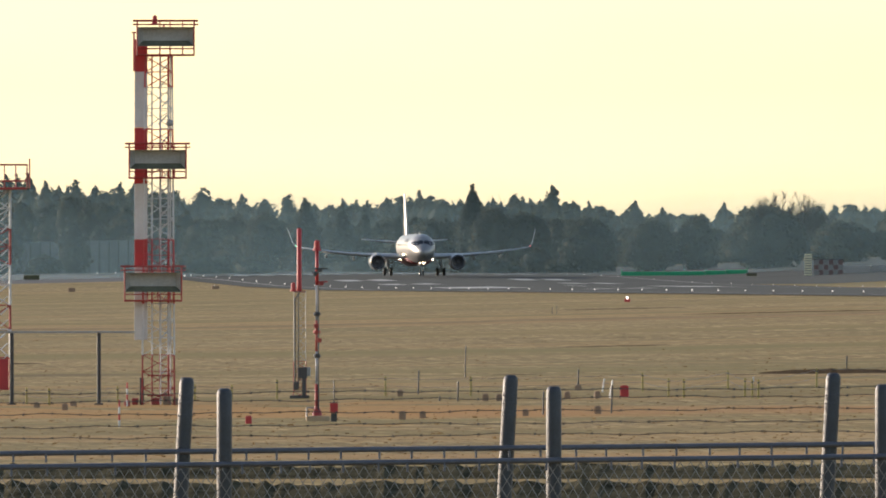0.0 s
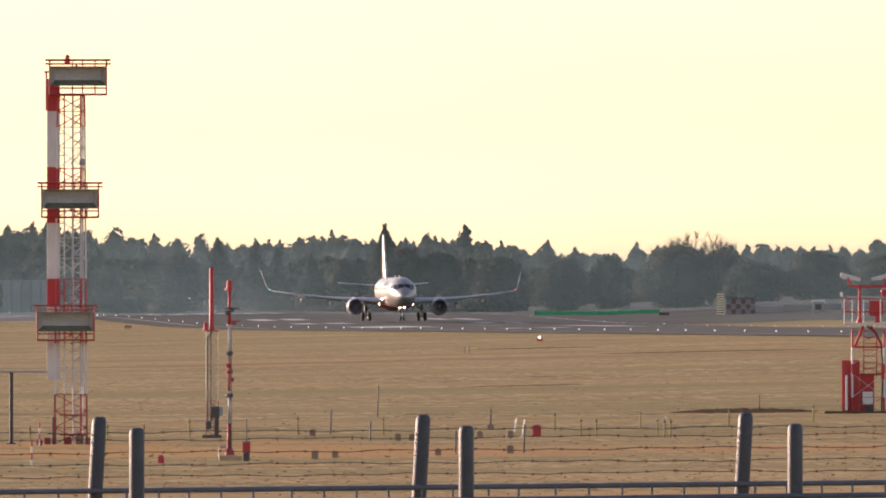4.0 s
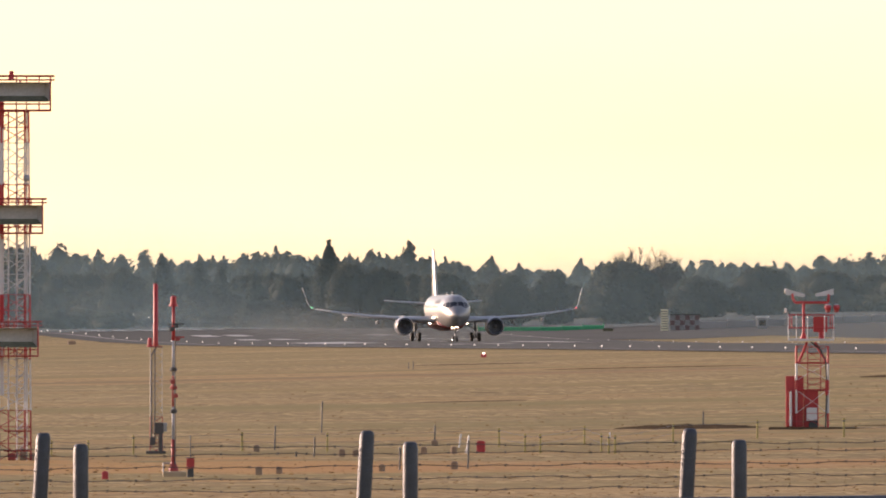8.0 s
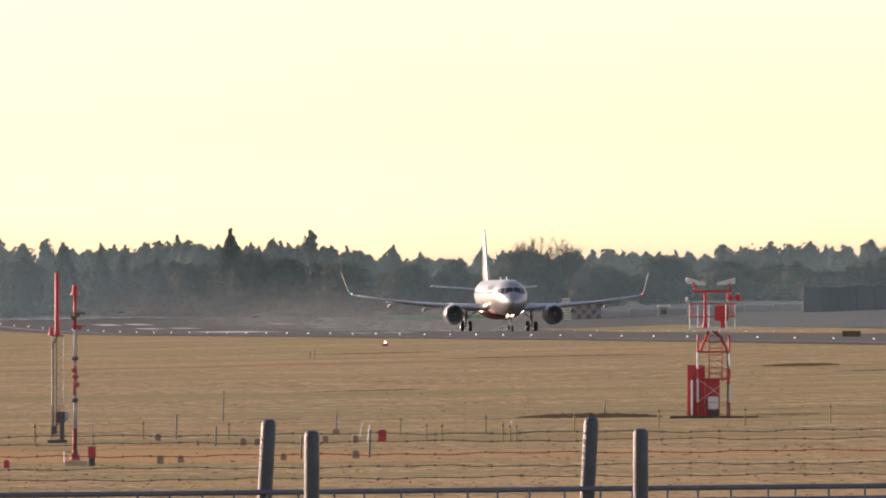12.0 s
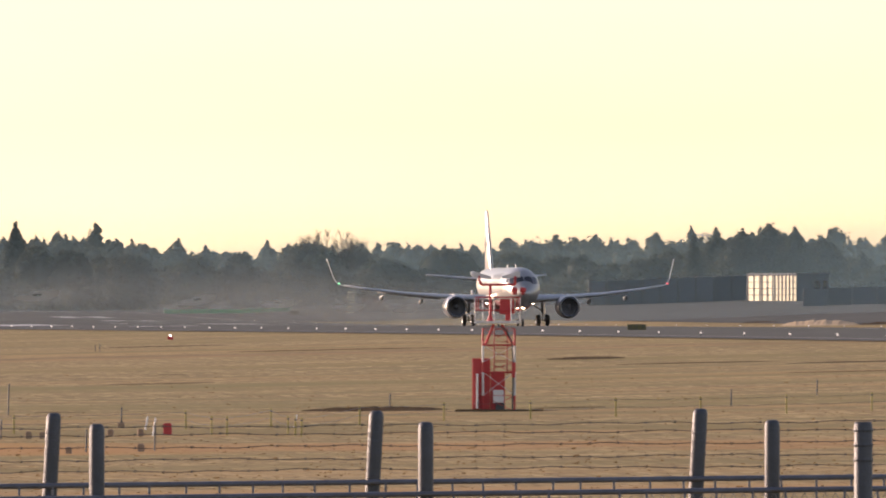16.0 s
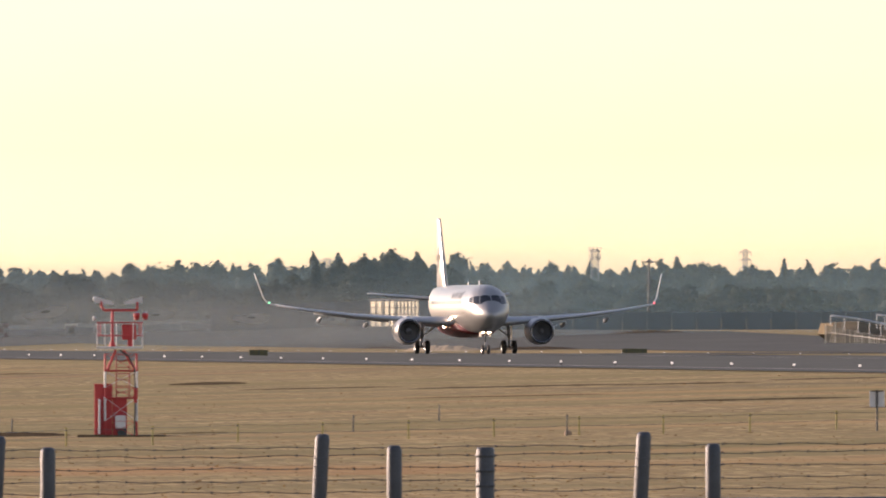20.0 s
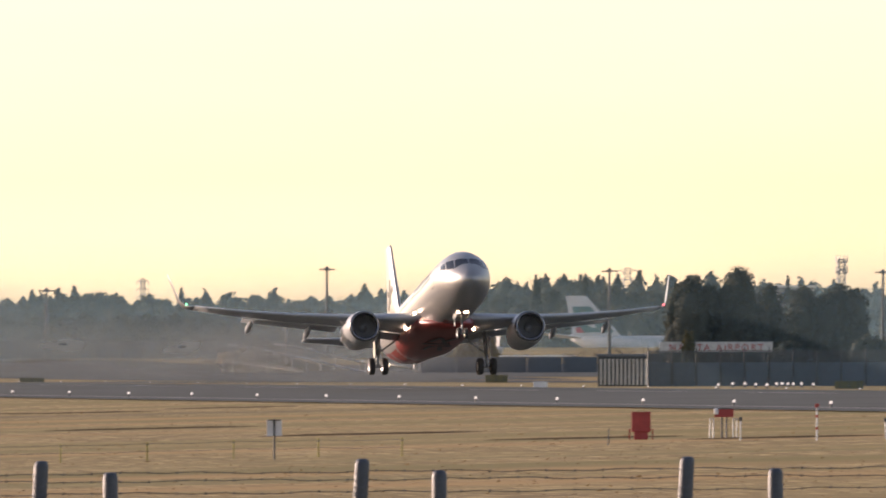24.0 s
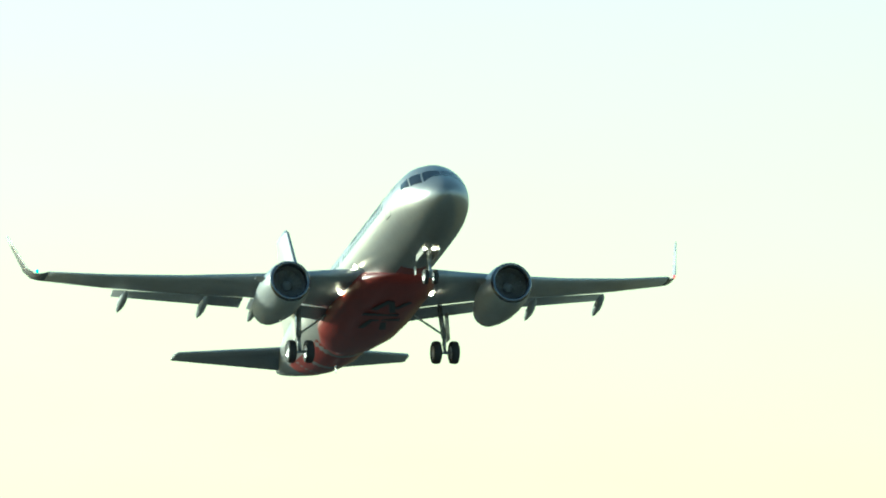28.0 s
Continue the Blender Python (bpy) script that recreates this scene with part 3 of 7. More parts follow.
def airliner():
    plane = thing("airliner", pose(0, 0, 0), "silver twin-engined airliner with orange belly and lowered landing gear", "airplane")
    bm = B()
    n = 40
    loft(bm, [[hull(f[0], k * math.tau / n) for k in range(n)] for f in FUS])
    body = part("fuselage", bm, "silver", plane, "silver-white painted fuselage", True)
    # windscreen and side panes
    for sgn in (1, -1):
        for q in (((1.32, 0.03), (1.98, 0.03), (2.3, 0.56), (1.5, 0.84)), ((1.56, 0.9), (2.36, 0.61), (2.95, 0.9), (2.35, 1.16)), ((2.45, 1.17), (3.05, 0.94), (3.6, 1.08), (3.3, 1.28))):
            bm = B()
            quadpatch(bm, [(s, sgn * a) for s, a in q], 0.012)
            part("cockpit_window", bm, "glass", body, "dark cockpit pane", True)
    # cabin windows, doors, titles
    for sgn in (1, -1):
        first = None
        for k in range(38):
            s = 6.6 + k * 0.56 + (0.5 if k > 15 else 0)
            if first is None:
                bm = B()
                skin(bm, 6.6 - 0.11, 6.6 + 0.11, sgn * 1.22, sgn * 1.38, 0.01, 1, 2)
                first = part("cabin_window", bm, "glass", body)
            elif s < 26:
                shared("cabin_window", first.data, body, pose(0, s - 6.6, 0))
        for s in (5.2, 27.2):
            bm = B()
            for a, b in (((s - 0.42, 0.98), (s - 0.38, 1.75)), ((s + 0.38, 0.98), (s + 0.42, 1.75)), ((s - 0.4, 0.96), (s + 0.4, 0.99)), ((s - 0.4, 1.73), (s + 0.4, 1.76))):
                skin(bm, a[0], b[0], sgn * a[1], sgn * b[1], 0.008, 2, 6)
            part("door_outline", bm, "ink", body)
        # the title on the side, as plain slanted bars
        for k, (w, hgt) in enumerate(((0.9, 0.42), (0.75, 0.3), (0.5, 0.4), (0.7, 0.3), (0.55, 0.4), (0.8, 0.3), (0.5, 0.3))):
            s = 7.4 + k * 1.02
            bm = B()
            quadpatch(bm, [(s + 0.2, sgn * (1.16 - hgt)), (s + w + 0.2, sgn * (1.16 - hgt)), (s + w, sgn * 1.14), (s, sgn * 1.14)], 0.009)
            part("title_bar", bm, "ink", body)
    # orange belly and the wing-to-body fairing
    bm = B()
    fair = []
    for s, w, h, z in ((9.2, 0.5, 0.1, 1.85), (10.4, 1.5, 0.45, 2.05), (12, 2.05, 0.9, 2.32), (14, 2.25, 1.05, 2.42), (18, 2.25, 1.08, 2.42), (20.5, 2.1, 0.98, 2.42), (22.4, 1.5, 0.6, 2.25), (23.6, 0.5, 0.12, 1.95)):
        fair.append([Vector((w * math.sin(k * math.tau / 28), s - GEAR_S, z + h * math.cos(k * math.tau / 28))) for k in range(28)])
    loft(bm, fair)
    fairing = part("belly_fairing", bm, "orange", plane, "orange-red belly fairing", True)
    bm = B()
    skin(bm, 23.0, 30.5, math.pi - 0.9, math.pi + 0.9, 0.006, 8, 12)
    part("belly_stripe", bm, "orange", body, "orange belly paint", True)
    bm = B()
    skin(bm, 8.2, 10.5, math.pi - 0.35, math.pi + 0.35, 0.006, 4, 8)
    part("belly_stripe", bm, "orange", body, "", True)
    for x, y, w, d, r in ((-0.5, -4.5, 0.35, 1.6, 20), (0.1, -4.2, 0.3, 1.9, -15), (0.6, -4.5, 0.3, 1.2, 25), (-0.2, -2.9, 1.9, 0.35, 4), (0.2, -2.0, 1.6, 0.3, -6), (-0.6, -1.2, 0.3, 1.2, 10), (0.35, -1.0, 0.35, 1.3, -12)):
        bm = B()
        slab(bm, (0, 0, 0), (w, d, 0.03), bev=0.01)
        o = part("belly_logo_bar", bm, "ink", fairing)
        o.matrix_basis = pose(x, y, 1.375, 0, 0, r)
    # wings
    stations = [(1.6, 11.6, 6.4, 2.62, 0.15), (4.2, 12.95, 4.95, 2.84, 0.135), (6.4, 14.07, 3.85, 3.02, 0.12), (10.0, 15.9, 3.0, 3.36, 0.11), (13.5, 17.7, 2.2, 3.82, 0.105), (16.3, 19.15, 1.62, 4.3, 0.1)]
    wings, gears = {}, []
    for sgn, side in ((1, "port"), (-1, "starboard")):
        off = Vector((-sgn * 1.6, 0, -2.62))
        bm = B()
        loft(bm, [[v + off for v in foil((sgn * p, s - GEAR_S, z), c, t)] for p, s, c, z, t in stations])
        wing = part("wing", bm, "wing", plane, "swept grey wing", True)
        wing.matrix_basis = pose(sgn * 1.6, 0, 2.62)
        wings[sgn] = wing
        bm = B()
        blade = []
        for k in range(7):
            f = k / 6
            ang = radians(min(1, f * 2.2) * 68)
            p = 16.3 + 0.8 * min(1, f * 2.2) + max(0, f - 0.45) * 1.25
            z = 4.3 + 0.45 * min(1, f * 2.2) ** 2 + max(0, f - 0.45) * 4.25
            blade.append([v + off for v in foil((sgn * p, 19.15 + f * 2.95 - GEAR_S, z), 1.62 - 1.2 * f ** 0.6, 0.075, (-sgn * math.sin(ang), 0, math.cos(ang)))])
        loft(bm, blade)
        part("sharklet", bm, "silver", wing, "upturned silver wing tip", True)
        bm = B()
        bmesh.ops.create_icosphere(bm, subdivisions=2, radius=0.09)
        o = part("navigation_light", bm, "navred" if sgn > 0 else "navgreen", wing, "red navigation light" if sgn > 0 else "green navigation light")
        o.location = Vector((sgn * 16.8, 19.8 - GEAR_S, 4.52)) + off
        # flaps, lowered
        for p0, s0, c0, z0, p1, s1, c1, z1 in ((2.1, 17.6, 1.3, 2.52, 6.2, 17.72, 1.1, 2.9), (6.6, 17.7, 1.05, 2.93, 12.9, 19.6, 0.72, 3.64)):
            bm = B()
            loft(bm, [[v + off for v in foil((sgn * p, s - GEAR_S, z), c, 0.09, droop=0.2)] for p, s, c, z in ((p0, s0, c0, z0), (p1, s1, c1, z1))])
            part("flap", bm, "wing", wing, "lowered flap", True)
        for p, s, z in ((6.05, 16.6, 2.7), (8.6, 17.1, 2.95), (12.5, 18.2, 3.4)):
            bm = B()
            lathe(bm, [(0, 0), (0.13, 0.3), (0.2, 1.0), (0.2, 1.6), (0.12, 2.2), (0, 2.6)], 10, pose(0, 0, 0, -90 - 9))
            o = part("flap_track_fairing", bm, "wing", wing, "", True)
            o.matrix_basis = Matrix.Translation(Vector((sgn * p, s - GEAR_S, z - 0.2)) + off)
        bm = B()
        bmesh.ops.create_uvsphere(bm, u_segments=12, v_segments=8, radius=0.12)
        o = part("landing_light", bm, "landing", plane, "lit landing light at the wing root")
        o.location = (sgn * 2.35, 14.2 - GEAR_S, 2.35)
        if sgn < 0:
            bm = B()
            bmesh.ops.create_uvsphere(bm, u_segments=12, v_segments=8, radius=0.1)
            o = part("runway_light", bm, "landing", plane, "lit turn-off light at the wing root")
            o.location = (sgn * 2.05, 12.1 - GEAR_S, 3.05)
        # engine
        turn = pose(0, 0, 0, -90)
        bm = B()
        lathe(bm, [(0.94, 0.0), (1.01, 0.02), (1.07, 0.18), (1.14, 0.6), (1.18, 1.3), (1.18, 2.3), (1.11, 3.3), (0.96, 4.3), (0.76, 5.25), (0.71, 5.25), (0.69, 4.6)], 32, turn)
        eng = part("engine", bm, "nacelle", plane, "grey jet engine nacelle", True)
        eng.matrix_basis = pose(sgn * 5.75, 10.9 - GEAR_S, 1.95)
        bm = B()
        lathe(bm, [(0.84, 0.35), (0.83, 0.12), (0.87, 0.02), (0.94, -0.035), (1.01, -0.01), (1.065, 0.12)], 32, turn)
        part("intake_lip", bm, "lip", eng, "bright metal intake lip", True)
        bm = B()
        lathe(bm, [(0.84, 0.34), (0.82, 0.8), (0.82, 1.0), (0.02, 1.02)], 32, turn)
        part("intake_duct", bm, "duct", eng, "dark intake", True)
        bm = B()
        lathe(bm, [(0.0, 0.62), (0.1, 0.68), (0.22, 0.85), (0.28, 1.0)], 16, turn)
        part("spinner", bm, "duct", eng, "", True)
        bm = B()
        lathe(bm, [(0.26, 0.9), (0.3, 0.99), (0.3, 1.005)], 16, turn)
        fan = part("fan", bm, "dark", eng, "fan hub with its blades")
        bm = B()
        vs = [bm.verts.new((r * math.cos(da), yy, r * math.sin(da))) for r, da, yy in ((0.27, 0, 0.86), (0.27, 0.18, 0.99), (0.81, 0.24, 0.99), (0.81, 0.1, 0.88))]
        bm.faces.new(vs)
        me = bpy.data.meshes.new("blade")
        bm.to_mesh(me)
        bm.free()
        me.materials.append(M["duct"])
        for k in range(24):
            shared("blade", me, fan, Matrix.Rotation(k * math.tau / 24, 4, "Y"))
        bm = B()
        lathe(bm, [(0.71, 4.5), (0.55, 4.6), (0.3, 4.55)], 24, turn)
        lathe(bm, [(0.3, 4.5), (0.2, 4.9), (0.02, 5.3)], 16, turn)
        part("exhaust", bm, "dark", eng, "dark exhaust cone", True)
        bm = B()
        loft(bm, [[Vector((x * w, y, z)) for x, y in ((0, y0), (1, y0 + 0.5), (1, y1 - 0.6), (0, y1), (-1, y1 - 0.6), (-1, y0 + 0.5))] for w, y0, y1, z in ((0.14, 1.1, 4.6, 0.95), (0.16, 2.2, 6.4, 1.32))])
        part("pylon", bm, "wing", eng)
        for s2 in (-1, 1):
            bm = B()
            loft(bm, [[Vector((0.0, y, z)) + Vector((s2 * (1.1 + 0.38 * q), 0, 0.36 + 0.16 * q)) for y, z in ((0.7 + 0.35 * q, 0.0), (1.1, 0.015), (1.6, 0.0), (1.1, -0.015))] for q in (0, 1)])
            part("strake", bm, "nacelle", eng)
        # main gear
        bm = B()
        tube(bm, (0, 0, 0.55), (0, 0.0, 1.5), 0.085, n=12)
        tube(bm, (0, 0, 1.35), (-sgn * 0.12, 0.05, 3.1), 0.13, n=12)
        tube(bm, (-0.55, 0, 0.575), (0.55, 0, 0.575), 0.075, n=10)
        gear = part("main_gear", bm, "galv", plane, "steel main landing gear", True)
        gear.matrix_basis = pose(sgn * 3.795, 0, 0)
        gears.append((gear, sgn * 3.795))
        bm = B()
        tube(bm, (0, 0, 1.5), (-sgn * 1.5, 0, 2.55), 0.06, n=8)
        tube(bm, (0, 0.1, 0.75), (0, 0.34, 1.1), 0.035, n=6)
        tube(bm, (0, 0.34, 1.1), (0, 0.1, 1.5), 0.035, n=6)
        part("side_stay", bm, "galv", gear)
        bm = B()
        slab(bm, (sgn * 0.22, 0.05, 1.95), (0.03, 0.75, 1.5), bev=0.01)
        part("gear_door", bm, "silver", gear)
        for dx in (-0.465, 0.465):
            wheel(gear, dx, 0.585, 0.42)
    # nose gear
    bm = B()
    tube(bm, (0, 0, 0.35), (0, 0, 1.2), 0.055, n=10)
    tube(bm, (0, 0, 1.0), (0, 0.12, 2.2), 0.085, n=10)
    tube(bm, (-0.3, 0, 0.38), (0.3, 0, 0.38), 0.05, n=8)
    tube(bm, (0, 0, 1.3), (0, -0.95, 2.1), 0.045, n=8)
    tube(bm, (-0.33, -0.03, 1.78), (0.33, -0.03, 1.78), 0.03, n=6)
    gear = part("nose_gear", bm, "galv", plane, "steel nose landing gear", True)
    gear.matrix_basis = pose(0, 5.07 - GEAR_S, 0)
    for sx in (-1, 1):
        bm = B()
        slab(bm, (sx * 0.42, 0.2, 1.75), (0.025, 1.5, 0.55), bev=0.01)
        part("gear_door", bm, "silver", gear)
        bm = B()
        lathe(bm, [(0.0, 0.0), (0.12, 0.02), (0.165, 0.07), (0.165, 0.11), (0.09, 0.16), (0.0, 0.18)], 16, pose(0, 0, 0, -90))
        o = part("takeoff_light", bm, "landing", gear, "lit take-off light")
        o.location = (sx * 0.26, -0.2, 1.93)
        wheel(gear, sx * 0.25, 0.38, 0.22)
    # tail
    bm = B()
    loft(bm, [[Vector((y, x, z)) for y, x, z in fin_ring(s, c, t, z)] for s, c, t, z in ((28.6, 7.4, 0.02, 5.55), (29.9, 6.0, 0.1, 5.95), (31.0, 5.1, 0.1, 7.4), (33.6, 2.7, 0.095, 11.6), (34.0, 2.2, 0.08, 11.85))])
    fin = part("fin", bm, "silver", plane, "tall silver fin with a dark star emblem", True)
    for sgn in (1, -1):
        for k in range(5):
            a = k * math.tau / 5 + 0.3
            bm = B()
            slab(bm, (0, 0.62, 0), (0.02, 1.0, 0.42), bev=0.004)
            o = part("emblem_bar", bm, "ink", fin)
            o.matrix_basis = Matrix.Translation((sgn * 0.235, 33.4 - GEAR_S, 8.1)) @ Matrix.Rotation(a, 4, "X")
        bm = B()
        loft(bm, [foil((sgn * p, s - GEAR_S, z), c, t) for p, s, c, z, t in ((0.5, 31.4, 4.1, 4.68, 0.1), (6.1, 34.1, 1.5, 5.2, 0.09), (6.25, 34.45, 1.1, 5.22, 0.06))])
        part("tailplane", bm, "wing", plane, "", True)
    for s, a, hgt in ((9.0, 0, 0.35), (16.0, 0, 0.3), (8.0, math.pi, 0.4), (25.5, math.pi, 0.4)):
        bm = B()
        q = hull(s, a)
        d = 1 if a == 0 else -1
        loft(bm, [[q + Vector((x * w, y * w * 6, d * z)) for x, y in ((0, -1), (1, 0), (0, 1), (-1, 0))] for w, z in ((0.045, -0.05), (0.02, hgt))])
        part("blade_antenna", bm, "white", plane)
    return plane, wings, gears


def fin_ring(s, c, t, z):
    return [(v.x, v.y, z) for v in foil((0, s - GEAR_S, 0), c, t, (1, 0, 0), top_share=0.5)]


def wheel(gear, dx, r, w):
    ax = pose(dx, 0, r, 0, 90)
    bm = B()
    lathe(bm, [(r * 0.55, -w * 0.42), (r * 0.8, -w * 0.5), (r * 0.95, -w * 0.42), (r, -w * 0.2), (r, w * 0.2), (r * 0.95, w * 0.42), (r * 0.8, w * 0.5), (r * 0.55, w * 0.42)], 24, ax)
    part("tyre", bm, "tyre", gear, "black tyre", True)
    bm = B()
    lathe(bm, [(0.0, -w * 0.3), (r * 0.3, -w * 0.32), (r * 0.35, -w * 0.22), (r * 0.5, -w * 0.25), (r * 0.57, -w * 0.43), (r * 0.57, w * 0.43), (r * 0.5, w * 0.25), (r * 0.35, w * 0.22), (r * 0.3, w * 0.32), (0, w * 0.3)], 20, ax)
    part("rim", bm, "rim", gear, "bright metal rim", True)


PLANE, WINGS, GEARS = airliner()


# ---------------------------------------------------------------- the two perimeter fences in front of the camera
def fence_spot(u, d0=100.0, slant=0.1499):
    """Where the bearing u crosses the straight fence line, d0 metres off on its normal (slant: the normal's bearing)."""
    a = bearing(u)
    d = d0 / math.cos(a - slant)
    return d * math.sin(a), d * math.cos(a), d


def knot(name, size):
    bm = B()
    slab(bm, (0, 0, 0), size, bev=min(size) * 0.2)
    me = bpy.data.meshes.new(name)
    bm.to_mesh(me)
    bm.free()
    return me


def perimeter_fence(d0, posts, tops, lean, rail_l, rail_r, strands, label, mesh_on):
    """posts: bearings; tops: levels of the post tops at the first and last post; rail_l, rail_r: levels of the top rail at the ends."""
    fence = thing("perimeter_fence", pose(0, 0, 0), label, "fence", "perimeter fences")
    u0, u1 = -330.0, 5300.0

    def lv(u, a, b):
        return a + (b - a) * (u - posts[0]) / (posts[-1] - posts[0])
    for u in posts:
        x, y, d = fence_spot(u, d0)
        top = level(lv(u, *tops), d)
        base = land(x, y) - 0.1
        bm = B()
        h = top - base
        n, r = 14, 0.047
        across = Vector((math.cos(0.1499), -math.sin(0.1499), 0))
        rings = []
        for k, (z, q) in enumerate(((0, 1), (h - 0.8, 1), (h - 0.3, 1), (h - 0.035, 1), (h - 0.01, 0.86), (h, 0.55))):
            sh = across * (lean * max(0, z - (h - 0.85)) / 0.85)
            rings.append([Vector((r * q * math.cos(j * math.tau / n), r * q * math.sin(j * math.tau / n), z)) + sh - across * lean for j in range(n)])
        loft(bm, rings)
        o = part("post", bm, "post", fence, "grey steel pipe post with a capped top", True)
        o.location = (x, y, base)
        bm = B()
        lathe(bm, [(r * 1.02, -0.008), (r * 1.05, 0), (r * 1.02, 0.008)], 14)
        for v in strands[:3]:
            zz = level(v, d) - base
            c = part("wire_band", bm.copy(), "post", o) if zz < h else None
            if c:
                c.location = across * (lean * max(0, zz - (h - 0.85)) / 0.85 - lean) + Vector((0, 0, zz))
        bm.free()
    # rail with its ties
    bm = B()
    seg = [(u0 + (u1 - u0) * k / 24) for k in range(25)]
    pts = []
    for u in seg:
        x, y, d = fence_spot(u, d0 - 0.06)
        pts.append(Vector((x, y, level(rail_l + (rail_r - rail_l) * u / 1568 if u < 2600 else rail_l + (rail_r - rail_l) * 2600 / 1568 - (u - 2600) * 0.006, d))))
    loft(bm, [[q + Vector((0, 0.017 * math.cos(k * math.tau / 8), 0.017 * math.sin(k * math.tau / 8))) for k in range(8)] for q in pts])
    part("top_rail", bm, "pipe", fence, "horizontal steel pipe rail", True)
    me = knot("tie", (0.014, 0.014, 0.055))
    me.materials.append(M["pipe"])
    k = 0
    rng = random.Random(d0)
    for a, b in zip(pts, pts[1:]):
        ln = (b - a).length
        m = round(ln / 0.213)
        for j in range(m):
            q = a.lerp(b, (j + rng.uniform(-0.12, 0.12)) / m)
            shared("tie", me, fence, Matrix.Translation(q + Vector((0, -0.01, -0.032))))
    # barbed strands
    for v in strands:
        bm = B()
        prev = None
        for i in range(0, 113):
            u = u0 + (u1 - u0) * i / 112
            x, y, d = fence_spot(u, d0)
            sag = 1.6 * math.sin(i * 2.1 + v) + 1.2 * math.sin(i * 0.7 + v * 3)
            p = Vector((x, y, level(v + sag + (tops[1] - tops[0]) * u / 3600, d)))
            if prev is not None:
                tube(bm, prev, p, 0.0024, n=4, caps=False)
                q = prev.lerp(p, 0.4)
                tube(bm, q + Vector((-0.007, 0, -0.008)), q + Vector((0.007, 0, 0.008)), 0.0019, n=4)
                tube(bm, q + Vector((0.007, 0, -0.008)), q + Vector((-0.005, 0, 0.008)), 0.0019, n=4)
            prev = p
        part("barbed_strand", bm, "barb", fence, "strand of barbed wire")
    if mesh_on:
        drop, pitch = 0.95, 0.062
        dirv = (pts[-1] - pts[0]).normalized()
        verts, faces = [], []
        tot = int((pts[-1] - pts[0]).length / pitch)
        rng = random.Random(4)
        for sg in (-1, 1):
            for i in range(tot):
                fr = i / tot * 24
                k0 = min(23, int(fr))
                a = pts[k0].lerp(pts[k0 + 1], fr - k0) - Vector((0, 0, 0.02))
                q = a + dirv * (drop * 0.62 * sg + rng.uniform(-0.004, 0.004)) - Vector((0, 0, drop))
                a, q = (v + Vector((0, 0.003 * sg, 0)) for v in (a, q))
                w = Vector((0.0016, 0, 0.0016 * sg))
                i0 = len(verts)
                verts += [a - w, a + w, q + w, q - w]
                faces.append((i0, i0 + 1, i0 + 2, i0 + 3))
        me = bpy.data.meshes.new("wire_mesh")
        me.from_pydata([tuple(v) for v in verts], [], faces)
        me.materials.append(M["wire"])
        o = new("wire_mesh", me)
        o.parent = fence
        tagged(o, "chain-link wire mesh", kind="stuff")
    return fence


perimeter_fence(102, (-242, 331, 904, 1475, 2048, 2617, 3185, 3760, 4335), (672, 641), 0.045, 803, 786, (699, 713, 735, 757, 777), "grey steel fence with leaning post tops and barbed wire", False)
perimeter_fence(99, (-186, 397, 980, 1562, 2175, 2739, 3321, 3916, 4510), (691, 662), 0.0, 827, 808, (), "grey pipe-post fence with chain-link mesh and a top rail", True)
# the single thicker post between them
_x, _y, _d = fence_spot(2336, 98.4)
_t = thing("fence_post", pose(_x, _y, land(_x, _y)), "thick dark fence post with a flat cap and wire bands", "post")
_h = level(680, _d) - land(_x, _y)
_bm = B()
lathe(_bm, [(0.056, 0), (0.056, _h - 0.02), (0.05, _h), (0.0, _h)], 16)
part("shaft", _bm, "post", _t, "", True)
for _k in range(3):
    _bm = B()
    lathe(_bm, [(0.058, -0.012), (0.061, 0), (0.058, 0.012)], 16)
    part("band", _bm, "post", _t).location = (0, 0, _h - 0.05 - 0.09 * _k)


# ---------------------------------------------------------------- lattice towers and masts on the field
def lattice(bm, x0, x1, y0, y1, z0, z1, bays, r, rb, taper=1.0):
    """Four legs with rings and crossed braces."""
    def corner(k, f):
        cx, cy = (x0 + x1) / 2, (y0 + y1) / 2
        q = 1 + (taper - 1) * f
        x, y = ((x0, y0), (x1, y0), (x1, y1), (x0, y1))[k % 4]
        return Vector((cx + (x - cx) * q, cy + (y - cy) * q, z0 + (z1 - z0) * f))
    for k in range(4):
        tube(bm, corner(k, 0), corner(k, 1), r, n=6)
        for i in range(bays):
            f0, f1 = i / bays, (i + 1) / bays
            tube(bm, corner(k, f0), corner(k + 1, f1), rb, n=4)
            tube(bm, corner(k + 1, f0), corner(k, f1), rb, n=4)
            tube(bm, corner(k, f1), corner(k + 1, f1), rb, n=4)


